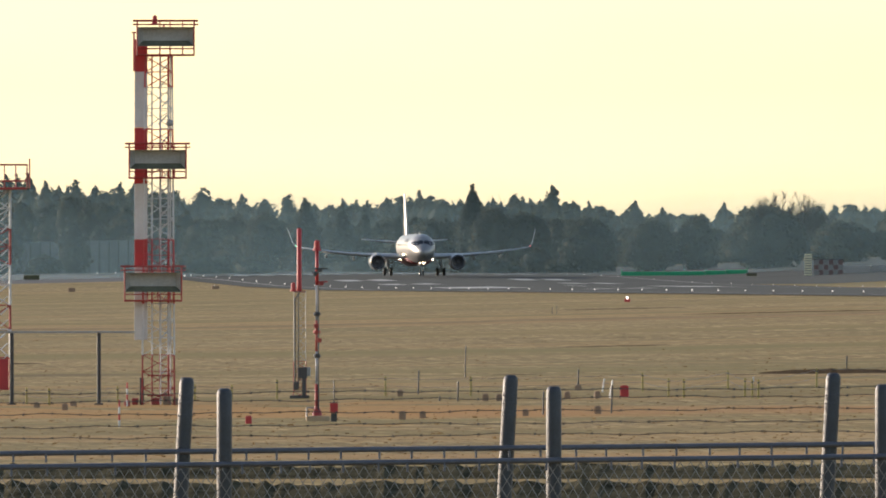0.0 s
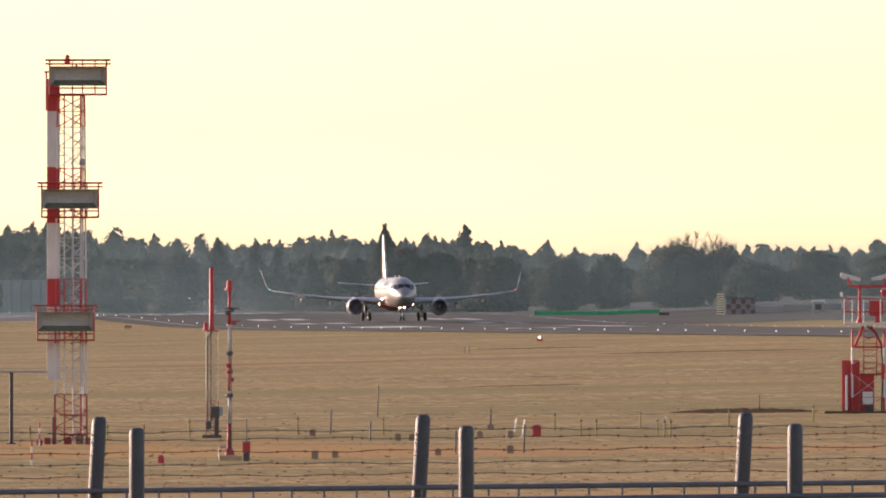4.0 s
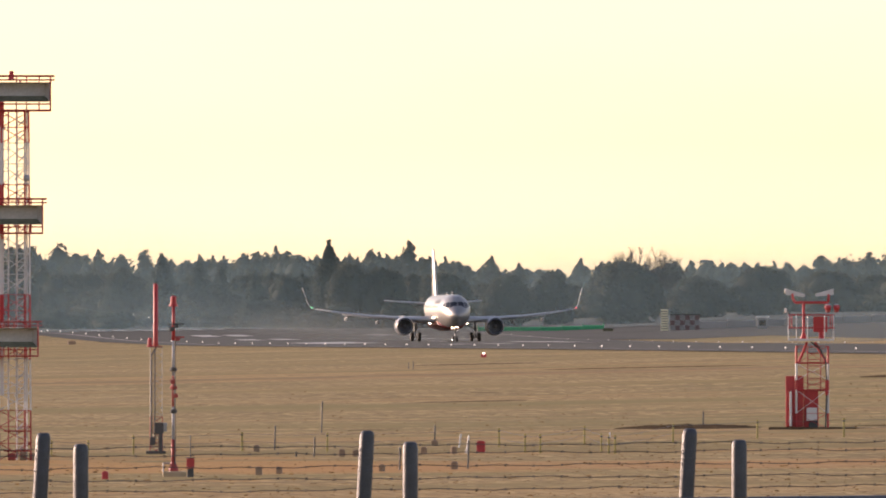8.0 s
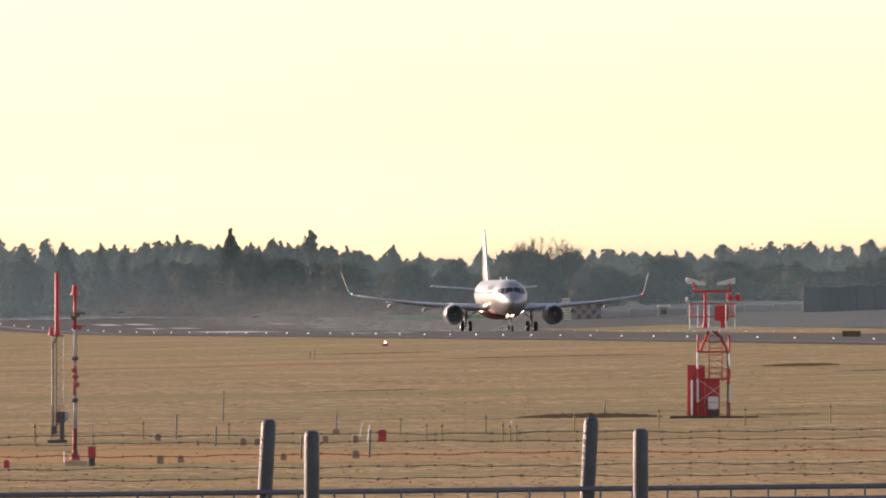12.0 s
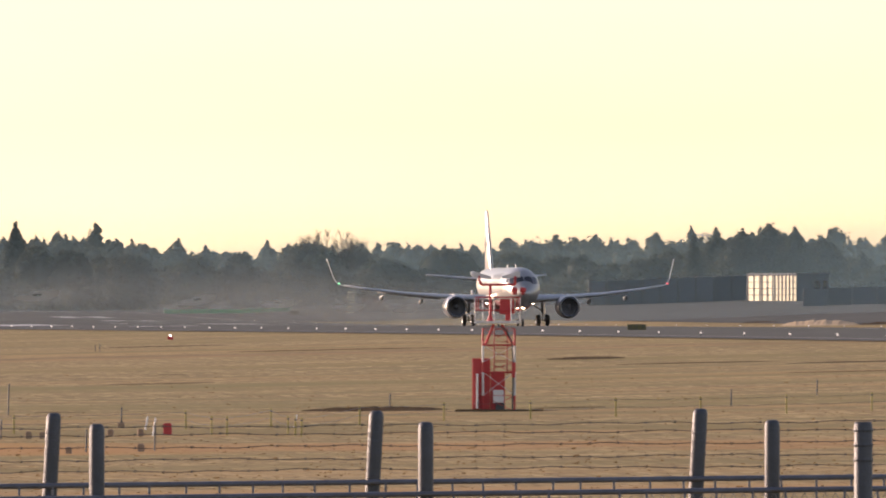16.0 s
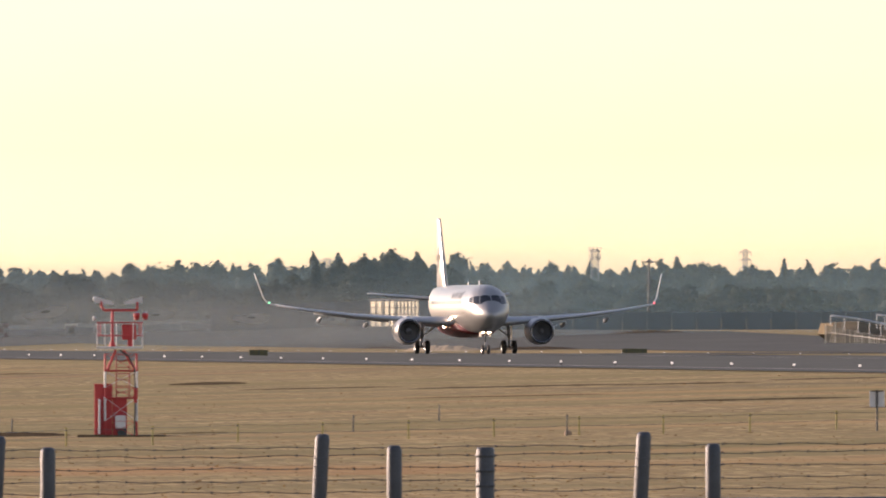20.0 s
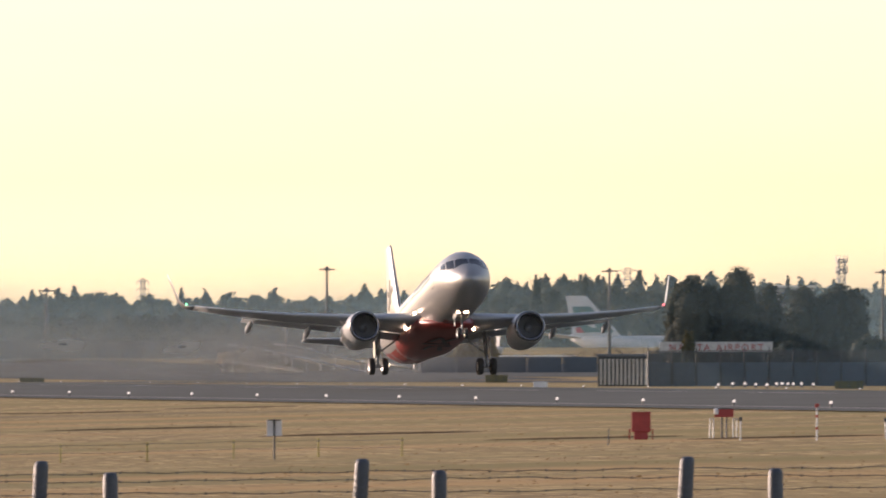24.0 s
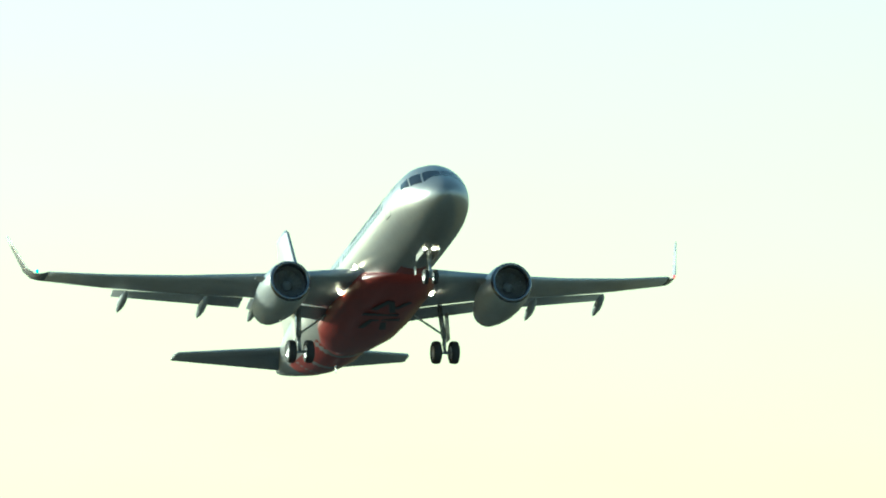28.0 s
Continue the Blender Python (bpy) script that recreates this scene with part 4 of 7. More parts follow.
def antenna_box(parent, z, x, name="antenna_unit"):
    """A glide slope reflector box in its red railed cradle."""
    w, h, d = 1.95, 0.66, 0.5
    # deep tray that opens to the front: back, four sloping sides
    bm = B()
    o = [(-w / 2, -d, -h / 2), (w / 2, -d, -h / 2), (w / 2, -d, h / 2), (-w / 2, -d, h / 2)]
    i = [(-w * 0.4, 0, -h * 0.2), (w * 0.4, 0, -h * 0.2), (w * 0.4, 0, h * 0.45), (-w * 0.4, 0, h * 0.45)]
    ov, iv = [bm.verts.new(v) for v in o], [bm.verts.new(v) for v in i]
    bk = [bm.verts.new((v[0], 0.06, v[2])) for v in o]
    for k in range(1, 4):
        bm.faces.new((ov[k], ov[(k + 1) % 4], iv[(k + 1) % 4], iv[k]))
    for k in range(4):
        bm.faces.new((ov[k], ov[(k + 1) % 4], bk[(k + 1) % 4], bk[k]))
    bm.faces.new(iv)
    bm.faces.new(bk)
    tray = part(name, bm, "panel", parent, "grey weathered reflector tray in a red rail cradle")
    tray.location = (x, -0.75, z)
    bm = B()
    bm.faces.new([bm.verts.new(v) for v in (o[0], o[1], i[1], i[0])])
    part("lower_face", bm, "algae", tray, "algae-stained lower face")
    bm = B()
    zt, zb = h / 2 + 0.22, -h / 2 - 0.3
    for y in (-d - 0.03, 0.5):
        tube(bm, (-w / 2 - 0.12, y, zt), (w / 2 + 0.12, y, zt), 0.035, n=6)
        tube(bm, (-w / 2 - 0.12, y, zt - 0.13), (w / 2 + 0.12, y, zt - 0.13), 0.022, n=6)
        tube(bm, (-w / 2, y, zb), (w / 2, y, zb), 0.035, n=6)
        tube(bm, (-w / 2, y, zb + 0.22), (w / 2, y, zb + 0.22), 0.022, n=6)
        for xx in (-w / 2, -w * 0.1, w * 0.08, w * 0.3, w / 2):
            tube(bm, (xx, y, h / 2), (xx, y, zt), 0.022, n=6)
            tube(bm, (xx, y, zb), (xx, y, -h / 2), 0.022, n=6)
        for xx in (-w / 2, w / 2):
            tube(bm, (xx, y, zb), (xx, y, zt), 0.028, n=6)
    for xx in (-w / 2 - 0.12, w / 2 + 0.12):
        for z_ in (zt, zt - 0.13):
            tube(bm, (xx, -d - 0.03, z_), (xx, 0.5, z_), 0.03, n=6)
    for xx in (-w / 2, w / 2):
        tube(bm, (xx, -d, zb), (xx, 0.5, zb), 0.03, n=6)
    part("cradle", bm, "reddark", tray, "red tubular rail cradle")
    bm = B()
    for k in range(7):
        slab(bm, (0, -d + 0.1 + k * 0.14, -h / 2 - 0.31), (w, 0.03, 0.02))
    part("grating", bm, "dark", tray)
    return tray


def lamp_head(parent, x, y, z, r=0.11):
    bm = B()
    lathe(bm, [(r * 1.25, 0), (r * 1.3, 0.03), (r * 0.9, 0.07), (r * 0.86, 0.1), (r * 0.78, 0.24), (r * 0.84, 0.27), (r * 0.5, 0.31), (0, 0.32)], 14)
    o = part("obstruction_lamp", bm, "red", parent, "red glass obstruction lamp", True)
    o.location = (x, y, z)
    return o


def glide_tower():
    p, d = foot(279, 717)
    k = d * UNIT
    t = thing("glide_slope_tower", facing(p), "red and white lattice tower with three antenna trays on dry grass", "tower")
    H = level(100, d) - p.z
    bands = [(0, 0.143, "reddark"), (0.143, 0.29, "white"), (0.29, 0.475, "red"), (0.475, 0.65, "white"), (0.65, 0.79, "red"), (0.79, 0.91, "white"), (0.91, 1.0, "red")]
    x0, x1 = -22 * k, 26 * k
    for f0, f1, c in bands:
        bm = B()
        z0, z1 = H * f0, H * f1
        sh = (1 - f0) * 0.25
        lattice(bm, x0 * (1 + sh), x1 * (1 + sh * 0.6), -0.6 * (1 + sh), 0.6 * (1 + sh), z0, z1, max(1, round((z1 - z0) / 0.62)), 0.032, 0.01, 0.97)
        part("lattice_section", bm, c, t)
        for xx, yy, rr_ in ((-10, -0.3, 0.026), (4, 0.3, 0.02), (19, -0.45, 0.035)):
            bm = B()
            tube(bm, (xx * k, yy, z0 + 0.01), (xx * k, yy, z1 - 0.01), rr_, n=8)
            part("riser_pipe", bm, c, t)
    # stair bars are painted white to imitate their sun glints
    for i in range(int(H / 0.62)):
        bm = B()
        slab(bm, (0, 0, 0), (0.46, 0.05, 0.045), pose(0, 0, 0, 0, -46, 0))
        part("stair_flight", bm, "white", t).location = ((9 if i % 2 else 16) * k, -0.1, 0.5 + i * 0.62)
    # ladder with its bright rungs
    bm = B()
    lx = 14 * k
    for dx in (-0.17, 0.17):
        tube(bm, (lx + dx, -0.35, 0), (lx + dx, -0.35, H), 0.025, n=6)
    for i in range(int(H / 0.3)):
        tube(bm, (lx - 0.17, -0.35, 0.2 + i * 0.3), (lx + 0.17, -0.35, 0.2 + i * 0.3), 0.014, n=5)
    part("ladder", bm, "white", t, "white ladder")
    # waveguide duct, banded
    dx0, dx1 = -41 * k, -18 * k
    for v0, v1, c in ((602, 471, "white"), (471, 424, "red"), (424, 326, "white"), (326, 226, "red"), (226, 128, "white"), (128, 70, "red")):
        bm = B()
        z0, z1 = level(v0, d) - p.z, level(v1, d) - p.z
        slab(bm, ((dx0 + dx1) / 2, 0.15, (z0 + z1) / 2), (dx1 - dx0, 0.45, z1 - z0 - 0.006), bev=0.012)
        for z in np.arange(z0 + 0.4, z1, 0.75):
            slab(bm, ((dx0 + dx1) / 2 + 0.1, 0.15, z), ((dx1 - dx0) * 1.25, 0.47, 0.03))
        part("cable_duct", bm, c, t, "boxed cable duct with " + c + " paint")
    for v, u in ((66, 293), (283, 279), (500, 271)):
        antenna_box(t, level(v, d) - p.z, (u - 279) * k)
    top = level(44, d) - p.z
    lamp_head(t, -5 * k, -0.3, top, 0.1)
    lamp_head(t, 11 * k, -0.2, top - 0.3, 0.05)
    bm = B()
    tube(bm, (-42 * k, 0, top - 1.6), (-42 * k, 0, top - 0.25), 0.035, n=6)
    tube(bm, (-46 * k, 0, top - 0.27), (-38 * k, 0, top - 0.27), 0.03, n=6)
    part("lightning_rod", bm, "reddark", t)
    for x, v0, v1, w, c in ((-40, 703, 715, 0.22, "reddark"), (-4, 704, 716, 0.26, "reddark"), (16, 702, 717, 0.24, "concrete"), (-28, 668, 716, 0.14, "dark"), (33, 703, 716, 0.24, "concrete")):
        bm = B()
        hh = (v1 - v0) * k
        slab(bm, (x * k, -0.5, hh / 2), (w, 0.3, hh), bev=0.02)
        part("equipment_box", bm, c, t, c + " equipment box at the tower's foot")
    for i, z in enumerate((level(665, d) - p.z, level(700, d) - p.z)):
        bm = B()
        slab(bm, (6 * k, 0, z), (0.95, 0.9, 0.05), bev=0.01)
        part("landing", bm, "reddark", t)
    bm = B()
    lathe(bm, [(0, 0), (0.12, 0.02), (0.12, 0.14), (0, 0.16)], 12, pose(0, 0, 0, 90))
    o = part("cable_drum", bm, "galv", t)
    o.location = (22 * k, -0.6, level(218, d) - p.z)
    return p, d


GT_P, GT_D = glide_tower()


def second_tower():
    """Only its near half comes into view: red and white lattice with a railed platform on top."""
    p, d = foot(-12, 690)
    k = d * UNIT
    t = thing("lattice_tower", facing(p), "red and white lattice tower with a railed top platform", "tower")
    H = level(334, d) - p.z
    x0, x1 = -30 * k, 30 * k
    for f0, f1, c in ((0, 0.16, "red"), (0.16, 0.3, "white"), (0.3, 0.42, "reddark"), (0.42, 0.62, "white"), (0.62, 0.8, "reddark"), (0.8, 1, "white")):
        bm = B()
        lattice(bm, x0, x1, x0, x1, H * f0, H * f1, max(1, round(H * (f1 - f0) / 0.8)), 0.05, 0.02)
        part("lattice_section", bm, c, t)
    bm = B()
    zt = level(292, d) - p.z
    slab(bm, (0, 0, H), (x1 * 4, x1 * 4, 0.08), bev=0.01)
    part("platform", bm, "reddark", t)
    bm = B()
    w = x1 * 2
    for z in (H + (zt - H) * 0.32, zt):
        for a, b in (((-w, -w), (w, -w)), ((w, -w), (w, w)), ((w, w), (-w, w)), ((-w, w), (-w, -w))):
            tube(bm, (*a, z), (*b, z), 0.03, n=6)
    for i in range(7):
        q = -w + 2 * w * i / 6
        for a in ((q, -w), (q, w), (w, q), (-w, q)):
            tube(bm, (*a, H), (*a, zt), 0.022, n=6)
    part("railing", bm, "reddark", t, "red tubular railing")
    bm = B()
    tube(bm, (x1 * 2.15, 0, H), (x1 * 2.15, 0, level(281, d) - p.z), 0.03, n=6)
    part("rod", bm, "reddark", t)
    for i in range(int(H / 0.45)):
        bm = B()
        tube(bm, (x1 * 0.45, -x1 * 1.05, 0.2 + i * 0.45), (x1 * 0.85, -x1 * 1.05, 0.45 + i * 0.45), 0.025, n=5)
        part("stair_flight", bm, "white", t)
    bm = B()
    slab(bm, (x1 * 0.2, -x1 * 1.2, 0.6), (x1 * 1.4, 0.3, 1.2), bev=0.03)
    part("equipment_box", bm, "red", t)


second_tower()


def cable_bridge():
    """The raised cable duct from the hut side to the glide slope tower."""
    t = thing("cable_bridge", facing(GT_P), "raised grey cable duct on steel posts", "duct")
    k = GT_D * UNIT
    z = level(588, GT_D) - GT_P.z
    bm = B()
    slab(bm, (-176 * k, 0, z), (270 * k, 0.22, 0.07), bev=0.01)
    part("duct", bm, "galv", t)
    for u in (-8, 21, 175):
        bm = B()
        tube(bm, ((u - 279) * k, 0, 0), ((u - 279) * k, 0, z - 0.03), 0.07, n=10)
        slab(bm, ((u - 279) * k, 0, 0.02), (0.3, 0.3, 0.05))
        part("post", bm, "dark", t)


cable_bridge()


def radome_mast():
    """A slim lattice with a tall red tube antenna on top."""
    p, d = foot(530, 706)
    k = d * UNIT
    t = thing("antenna_mast", facing(p), "slim grey lattice mast carrying a red tube antenna", "mast")
    z = lambda v: level(v, d) - p.z
    bm = B()
    lattice(bm, -10 * k, 11 * k, -0.2, 0.2, 0, z(516), 14, 0.009, 0.005)
    part("lattice", bm, "galv", t)
    bm = B()
    lattice(bm, -10.5 * k, 11.5 * k, -0.21, 0.21, 0, z(640), 5, 0.016, 0.008)
    part("lower_lattice", bm, "reddark", t, "rust-red lower lattice")
    bm = B()
    lathe(bm, [(0.085, 0), (0.1, 0.05), (0.085, 0.2), (0.082, z(406) - z(516)), (0.03, z(404) - z(516))], 14)
    part("tube_antenna", bm, "red", t, "tall red tube antenna", True).location = (-0.5 * k, 0, z(516))
    bm = B()
    slab(bm, (0, 0, z(516)), (22 * k, 0.4, 0.05))
    part("head_plate", bm, "reddark", t)
    lamp_head(t, -11 * k, -0.1, z(516), 0.09)
    bm = B()
    tube(bm, (-8 * k, -0.25, 0.4), (-8 * k, -0.25, z(530)), 0.028, n=8)
    tube(bm, (-8 * k, -0.25, z(530)), (0, -0.1, z(517)), 0.028, n=8)
    part("conduit", bm, "dark", t)
    bm = B()
    tube(bm, (-2 * k, -0.25, 0.4), (-2 * k, -0.25, z(520)), 0.022, n=8)
    part("conduit", bm, "dark", t)
    for x, v0, v1, w in ((5, 650, 670, 0.34), (8, 668, 702, 0.14), (-6, 676, 690, 0.2), (0, 700, 706, 0.7)):
        bm = B()
        slab(bm, (x * k, -0.3, (z(v0) + z(v1)) / 2), (w, 0.2, abs(z(v0) - z(v1))), bev=0.02)
        part("equipment_box", bm, "barb", t, "rust-brown cabinet")
    bm = B()
    slab(bm, (15 * k, -0.2, z(658)), (0.18, 0.12, 0.32), bev=0.02)
    part("switch_box", bm, "galv", t, "grey switch box")


radome_mast()


def pole_mast():
    """A red and white tubular pole with a red lamp and cross arms."""
    p, d = foot(561, 746)
    k = d * UNIT
    t = thing("signal_pole", facing(p), "red and white tubular pole with a red lamp", "pole")
    z = lambda v: level(v, d) - p.z
    for v0, v1, c, r in ((735, 680, "reddark", 0.075), (680, 622, "polegrey", 0.05), (622, 567, "reddark", 0.055), (567, 505, "polegrey", 0.044), (505, 444, "red", 0.05)):
        bm = B()
        tube(bm, (0, 0, z(v0)), (0, 0, z(v1)), r, r * 0.95, 12)
        part("pole_section", bm, c, t, "", True)
    bm = B()
    lathe(bm, [(0.16, 0), (0.15, 0.08), (0.08, 0.25), (0.075, 0.3)], 14)
    part("flare", bm, "reddark", t, "", True).location = (0, 0, z(736))
    lamp_head(t, 0, 0, z(444), 0.11)
    bm = B()
    slab(bm, (2 * k, 0, 0.06), (42 * k, 0.6, 0.2), bev=0.03)
    part("base", bm, "sand", t, "pale sandy concrete base")
    for v, x0, x1 in ((476, -9, 19), (499, -4, 19), (482, -9, 3), (575, -6, 3), (600, 0, 8)):
        bm = B()
        tube(bm, (x0 * k, -0.1, z(v)), (x1 * k, -0.1, z(v)), 0.025, n=6)
        slab(bm, ((x0 + x1) / 2 * k, -0.1, z(v) - 0.05), (0.14, 0.1, 0.12), bev=0.02)
        part("cross_arm", bm, "dark" if v < 490 else "reddark", t)
    for v in (556, 588, 630):
        bm = B()
        lathe(bm, [(0.08, -0.06), (0.11, -0.03), (0.11, 0.03), (0.08, 0.06)], 12)
        part("clamp", bm, "reddark" if v == 588 else "dark", t).location = (0, 0, z(v))
    bm = B()
    tube(bm, (-18 * k, 0.1, 0.05), (-18 * k, 0.1, z(722)), 0.025, n=6)
    tube(bm, (-18 * k, 0.1, z(722)), (-2 * k, 0.1, z(722)), 0.025, n=6)
    part("hoop", bm, "galv", t)
    bm = B()
    tube(bm, (2.5 * k, -0.08, z(735)), (2.5 * k, -0.08, z(505)), 0.022, n=6)
    part("cable_run", bm, "dark", t)
    c = thing("control_cabinet", facing(foot(591, 747)[0]), "red control cabinet on a dark pedestal with a rod", "cabinet")
    bm = B()
    slab(bm, (0, 0, 24 * k), (14 * k, 0.24, 18 * k), bev=0.015)
    part("cabinet_body", bm, "red", c)
    bm = B()
    slab(bm, (0, 0, 7 * k), (11 * k, 0.2, 15 * k), bev=0.01)
    part("pedestal", bm, "dark", c)
    bm = B()
    slab(bm, (0, 0, 34 * k), (16 * k, 0.3, 1.2 * k), bev=0.005)
    part("cap", bm, "dark", c)
    bm = B()
    tube(bm, (0, 0, 34 * k), (0, 0, 74 * k), 0.018, n=6)
    part("rod", bm, "dark", c)


pole_mast()


def weather_tower():
    """The red service tower with railed top, slanted hoods and cabinets (the runway visual range and wind mast)."""
    p, d = foot(1679, 662)
    k = d * UNIT
    t = thing("instrument_tower", facing(p), "red and white instrument tower with railed platform and slanted hoods", "tower")
    z = lambda v: level(v, d) - p.z
    X = lambda px: (px - 1286) * k * 1.0
    V = lambda v: z(v - 58.4)
    for v0, v1, c in ((720, 692, "red"), (692, 650, "white"), (650, 633, "red"), (633, 604, "white"), (604, 573, "red")):
        bm = B()
        lattice(bm, X(1270), X(1326), -0.65, 0.65, V(v0), V(v1), 1, 0.045, 0.009)
        part("lattice_section", bm, c, t)
    for v in (603, 651):
        for y in (-0.65, 0.65):
            bm = B()
            tube(bm, (X(1270), y, V(v)), (X(1326), y, V(v)), 0.04, n=6)
            part("ring_beam", bm, "red", t)
    for s in (0, 1):
        bm = B()
        tube(bm, (X(1274 + s * 50), -0.5, V(602)), (X(1289 + s * 14), -0.2, V(567)), 0.06, n=6)
        part("knee_brace", bm, "red", t)
    bm = B()
    slab(bm, (X(1296), 0, V(562)), (82 * k, 1.7, 0.09), bev=0.01)
    part("platform", bm, "white", t, "white steel platform")
    for y in (-0.85, 0.85):
        for xx in (1256, 1270, 1290, 1320, 1336):
            bm = B()
            tube(bm, (X(xx), y, V(562)), (X(xx), y, V(518)), 0.022, n=6)
            part("railing_post", bm, "white", t)
    bm = B()
    for y in (-0.85, 0.85):
        for v in (518, 541):
            tube(bm, (X(1256), y, V(v)), (X(1337), y, V(v)), 0.028, n=6)
    for xx in (1256, 1337):
        for v in (518, 541):
            tube(bm, (X(xx), -0.85, V(v)), (X(xx), 0.85, V(v)), 0.028, n=6)
    for x in (1258, 1262, 1330, 1334):
        tube(bm, (X(x), -0.86, V(541)), (X(x), -0.86, V(518)), 0.02, n=6)
    part("railing", bm, "red", t, "red railing")
    bm = B()
    lathe(bm, [(0.16, 0), (0.06, 0.3), (0.055, V(496) - V(562)), (0, V(495) - V(562))], 12)
    part("centre_post", bm, "red", t, "", True).location = (X(1283), -0.2, V(562))
    bm = B()
    tube(bm, (X(1268), -0.2, V(496)), (X(1327), -0.2, V(496)), 0.05, n=8)
    for a, b in (((1268, 496), (1264, 489)), ((1264, 489), (1263, 480)), ((1327, 496), (1327, 481))):
        tube(bm, (X(a[0]), -0.2, V(a[1])), (X(b[0]), -0.2, V(b[1])), 0.05, n=8)
    part("cross_beam", bm, "red", t, "", True)
    for x0, v0, x1, v1 in ((1252, 477, 1285, 484), (1304, 483, 1336, 477)):
        bm = B()
        a, b = Vector((X(x0), 0, V(v0))), Vector((X(x1), 0, V(v1)))
        big, small = (0.13, 0.06) if x0 < 1290 else (0.06, 0.13)
        loft(bm, [[q + Vector((0, y, zz)) for y, zz in ((-w - 0.1, -w), (w + 0.1, -w), (w + 0.1, w), (-w - 0.1, w))] for q, w in ((a, big), (b, small))])
        part("sensor_hood", bm, "white", t, "slanted white sensor hood")
    for x in (1326, 1341):
        bm = B()
        bmesh.ops.create_uvsphere(bm, u_segments=14, v_segments=10, radius=0.14)
        o = part("obstruction_globe", bm, "red", t, "red glass obstruction globe", True)
        o.location = (X(x), -0.4, V(505))
        bm = B()
        lathe(bm, [(0.08, -0.2), (0.1, -0.17), (0.09, -0.11)], 12)
        part("globe_base", bm, "reddark", o)
        # white top imitates the sky's reflection on the red glass
        bm = B()
        lathe(bm, [(0.1, 0.1), (0.07, 0.135), (0.0, 0.15)], 12)
        part("globe_cap", bm, "white", o)
    for x, v in ((1251, 476), (1251, 510)):
        bm = B()
        bmesh.ops.create_uvsphere(bm, u_segments=10, v_segments=6, radius=0.1)
        bmesh.ops.scale(bm, vec=(0.6, 1, 1.1), verts=bm.verts)
        part("sensor_cap", bm, "white", t, "", True).location = (X(x), -0.5, V(v))
    for x0, x1, v0, v1, y, c, nm in ((1300, 1325, 548, 521, -0.3, "red", "cabinet"), (1310, 1319, 562, 548, -0.3, "red", "cabinet_stand"), (1251, 1283, 716, 626, -0.25, "red", "tall_cabinet"), (1258, 1262, 715, 653, -0.6, "white", "pipe_box"),
                                     (1283.5, 1309, 720, 651, -0.2, "red", "cabinet"), (1288, 1307, 705, 682, -0.45, "white", "white_cabinet"), (1292, 1308, 721, 705, -0.42, "dark", "dark_cabinet"), (1321, 1327, 660, 634, -0.75, "red", "conduit_box")):
        bm = B()
        slab(bm, ((X(x0) + X(x1)) / 2, y, (V(v0) + V(v1)) / 2), (X(x1) - X(x0), 0.35, V(v1) - V(v0)), bev=0.02)
        part(nm, bm, c, t)
    bm = B()
    tube(bm, (X(1290), -0.68, V(655)), (X(1290), -0.68, V(575)), 0.025, n=6)
    ladder = part("ladder", bm, "reddark", t, "red steel ladder")
    bm = B()
    tube(bm, (X(1313), -0.68, V(655)), (X(1313), -0.68, V(575)), 0.025, n=6)
    part("ladder_rail", bm, "reddark", ladder)
    for v in np.arange(575, 655, 11):
        bm = B()
        tube(bm, (X(1290), -0.68, V(v)), (X(1313), -0.68, V(v)), 0.016, n=5)
        part("rung", bm, "reddark", ladder)
    bm = B()
    for a, b in (((1296, 566), (1312, 578)), ((1312, 578), (1322, 600)), ((1322, 600), (1324, 640)), ((1324, 640), (1322, 716))):
        tube(bm, (X(a[0]), -0.72, V(a[1])), (X(b[0]), -0.72, V(b[1])), 0.035, n=6)
    part("cable", bm, "dark", t)
    bm = B()
    slab(bm, (0.3, 0, 0.02), (3.6, 2.4, 0.12), bev=0.03)
    part("footing", bm, "soil", t, "dark soil footing")


weather_tower()


# ---------------------------------------------------------------- runway furniture
def rect_sheet(name, x0, x1, y0, y1, lift, material, parent=None):
    ys = [y0] + [y for y in YS if y0 < y < y1] + [y1]
    vs = [(x, y, land(x, y) + lift) for y in ys for x in (x0, x1)]
    me = bpy.data.meshes.new(name)
    me.from_pydata(vs, [], [(2 * i, 2 * i + 1, 2 * i + 3, 2 * i + 2) for i in range(len(ys) - 1)])
    me.materials.append(M[material])
    o = new(name, me)
    o.parent = parent
    return o


RUNWAY = bpy.data.objects["runway"]
for _x in (163.6, 222.1):
    rect_sheet("side_stripe", _x, _x + 0.9, 300, 2440, 0.06, "sidepaint", RUNWAY)
for _k in range(34):
    rect_sheet("centre_line_dash", 192.85, 193.75, 420 + _k * 50, 450 + _k * 50, 0.06, "mark", RUNWAY)
for _s in (-1, 1):
    rect_sheet("aiming_point", 193.3 + _s * 14 - 4, 193.3 + _s * 14 + 4, 2035, 2095, 0.06, "mark", RUNWAY)
    for _y in (1885, 2185, 2262):
        for _j in range(2):
            rect_sheet("touchdown_mark", 193.3 + _s * (10 + _j * 4.5) - 1.4, 193.3 + _s * (10 + _j * 4.5) + 1.4, _y, _y + 23, 0.06, "mark", RUNWAY)
    for _k in range(6):
        rect_sheet("threshold_bar", 193.3 + _s * (3 + _k * 3.6), 193.3 + _s * (3 + _k * 3.6) + 1.8, 2395, 2425, 0.06, "mark", RUNWAY)
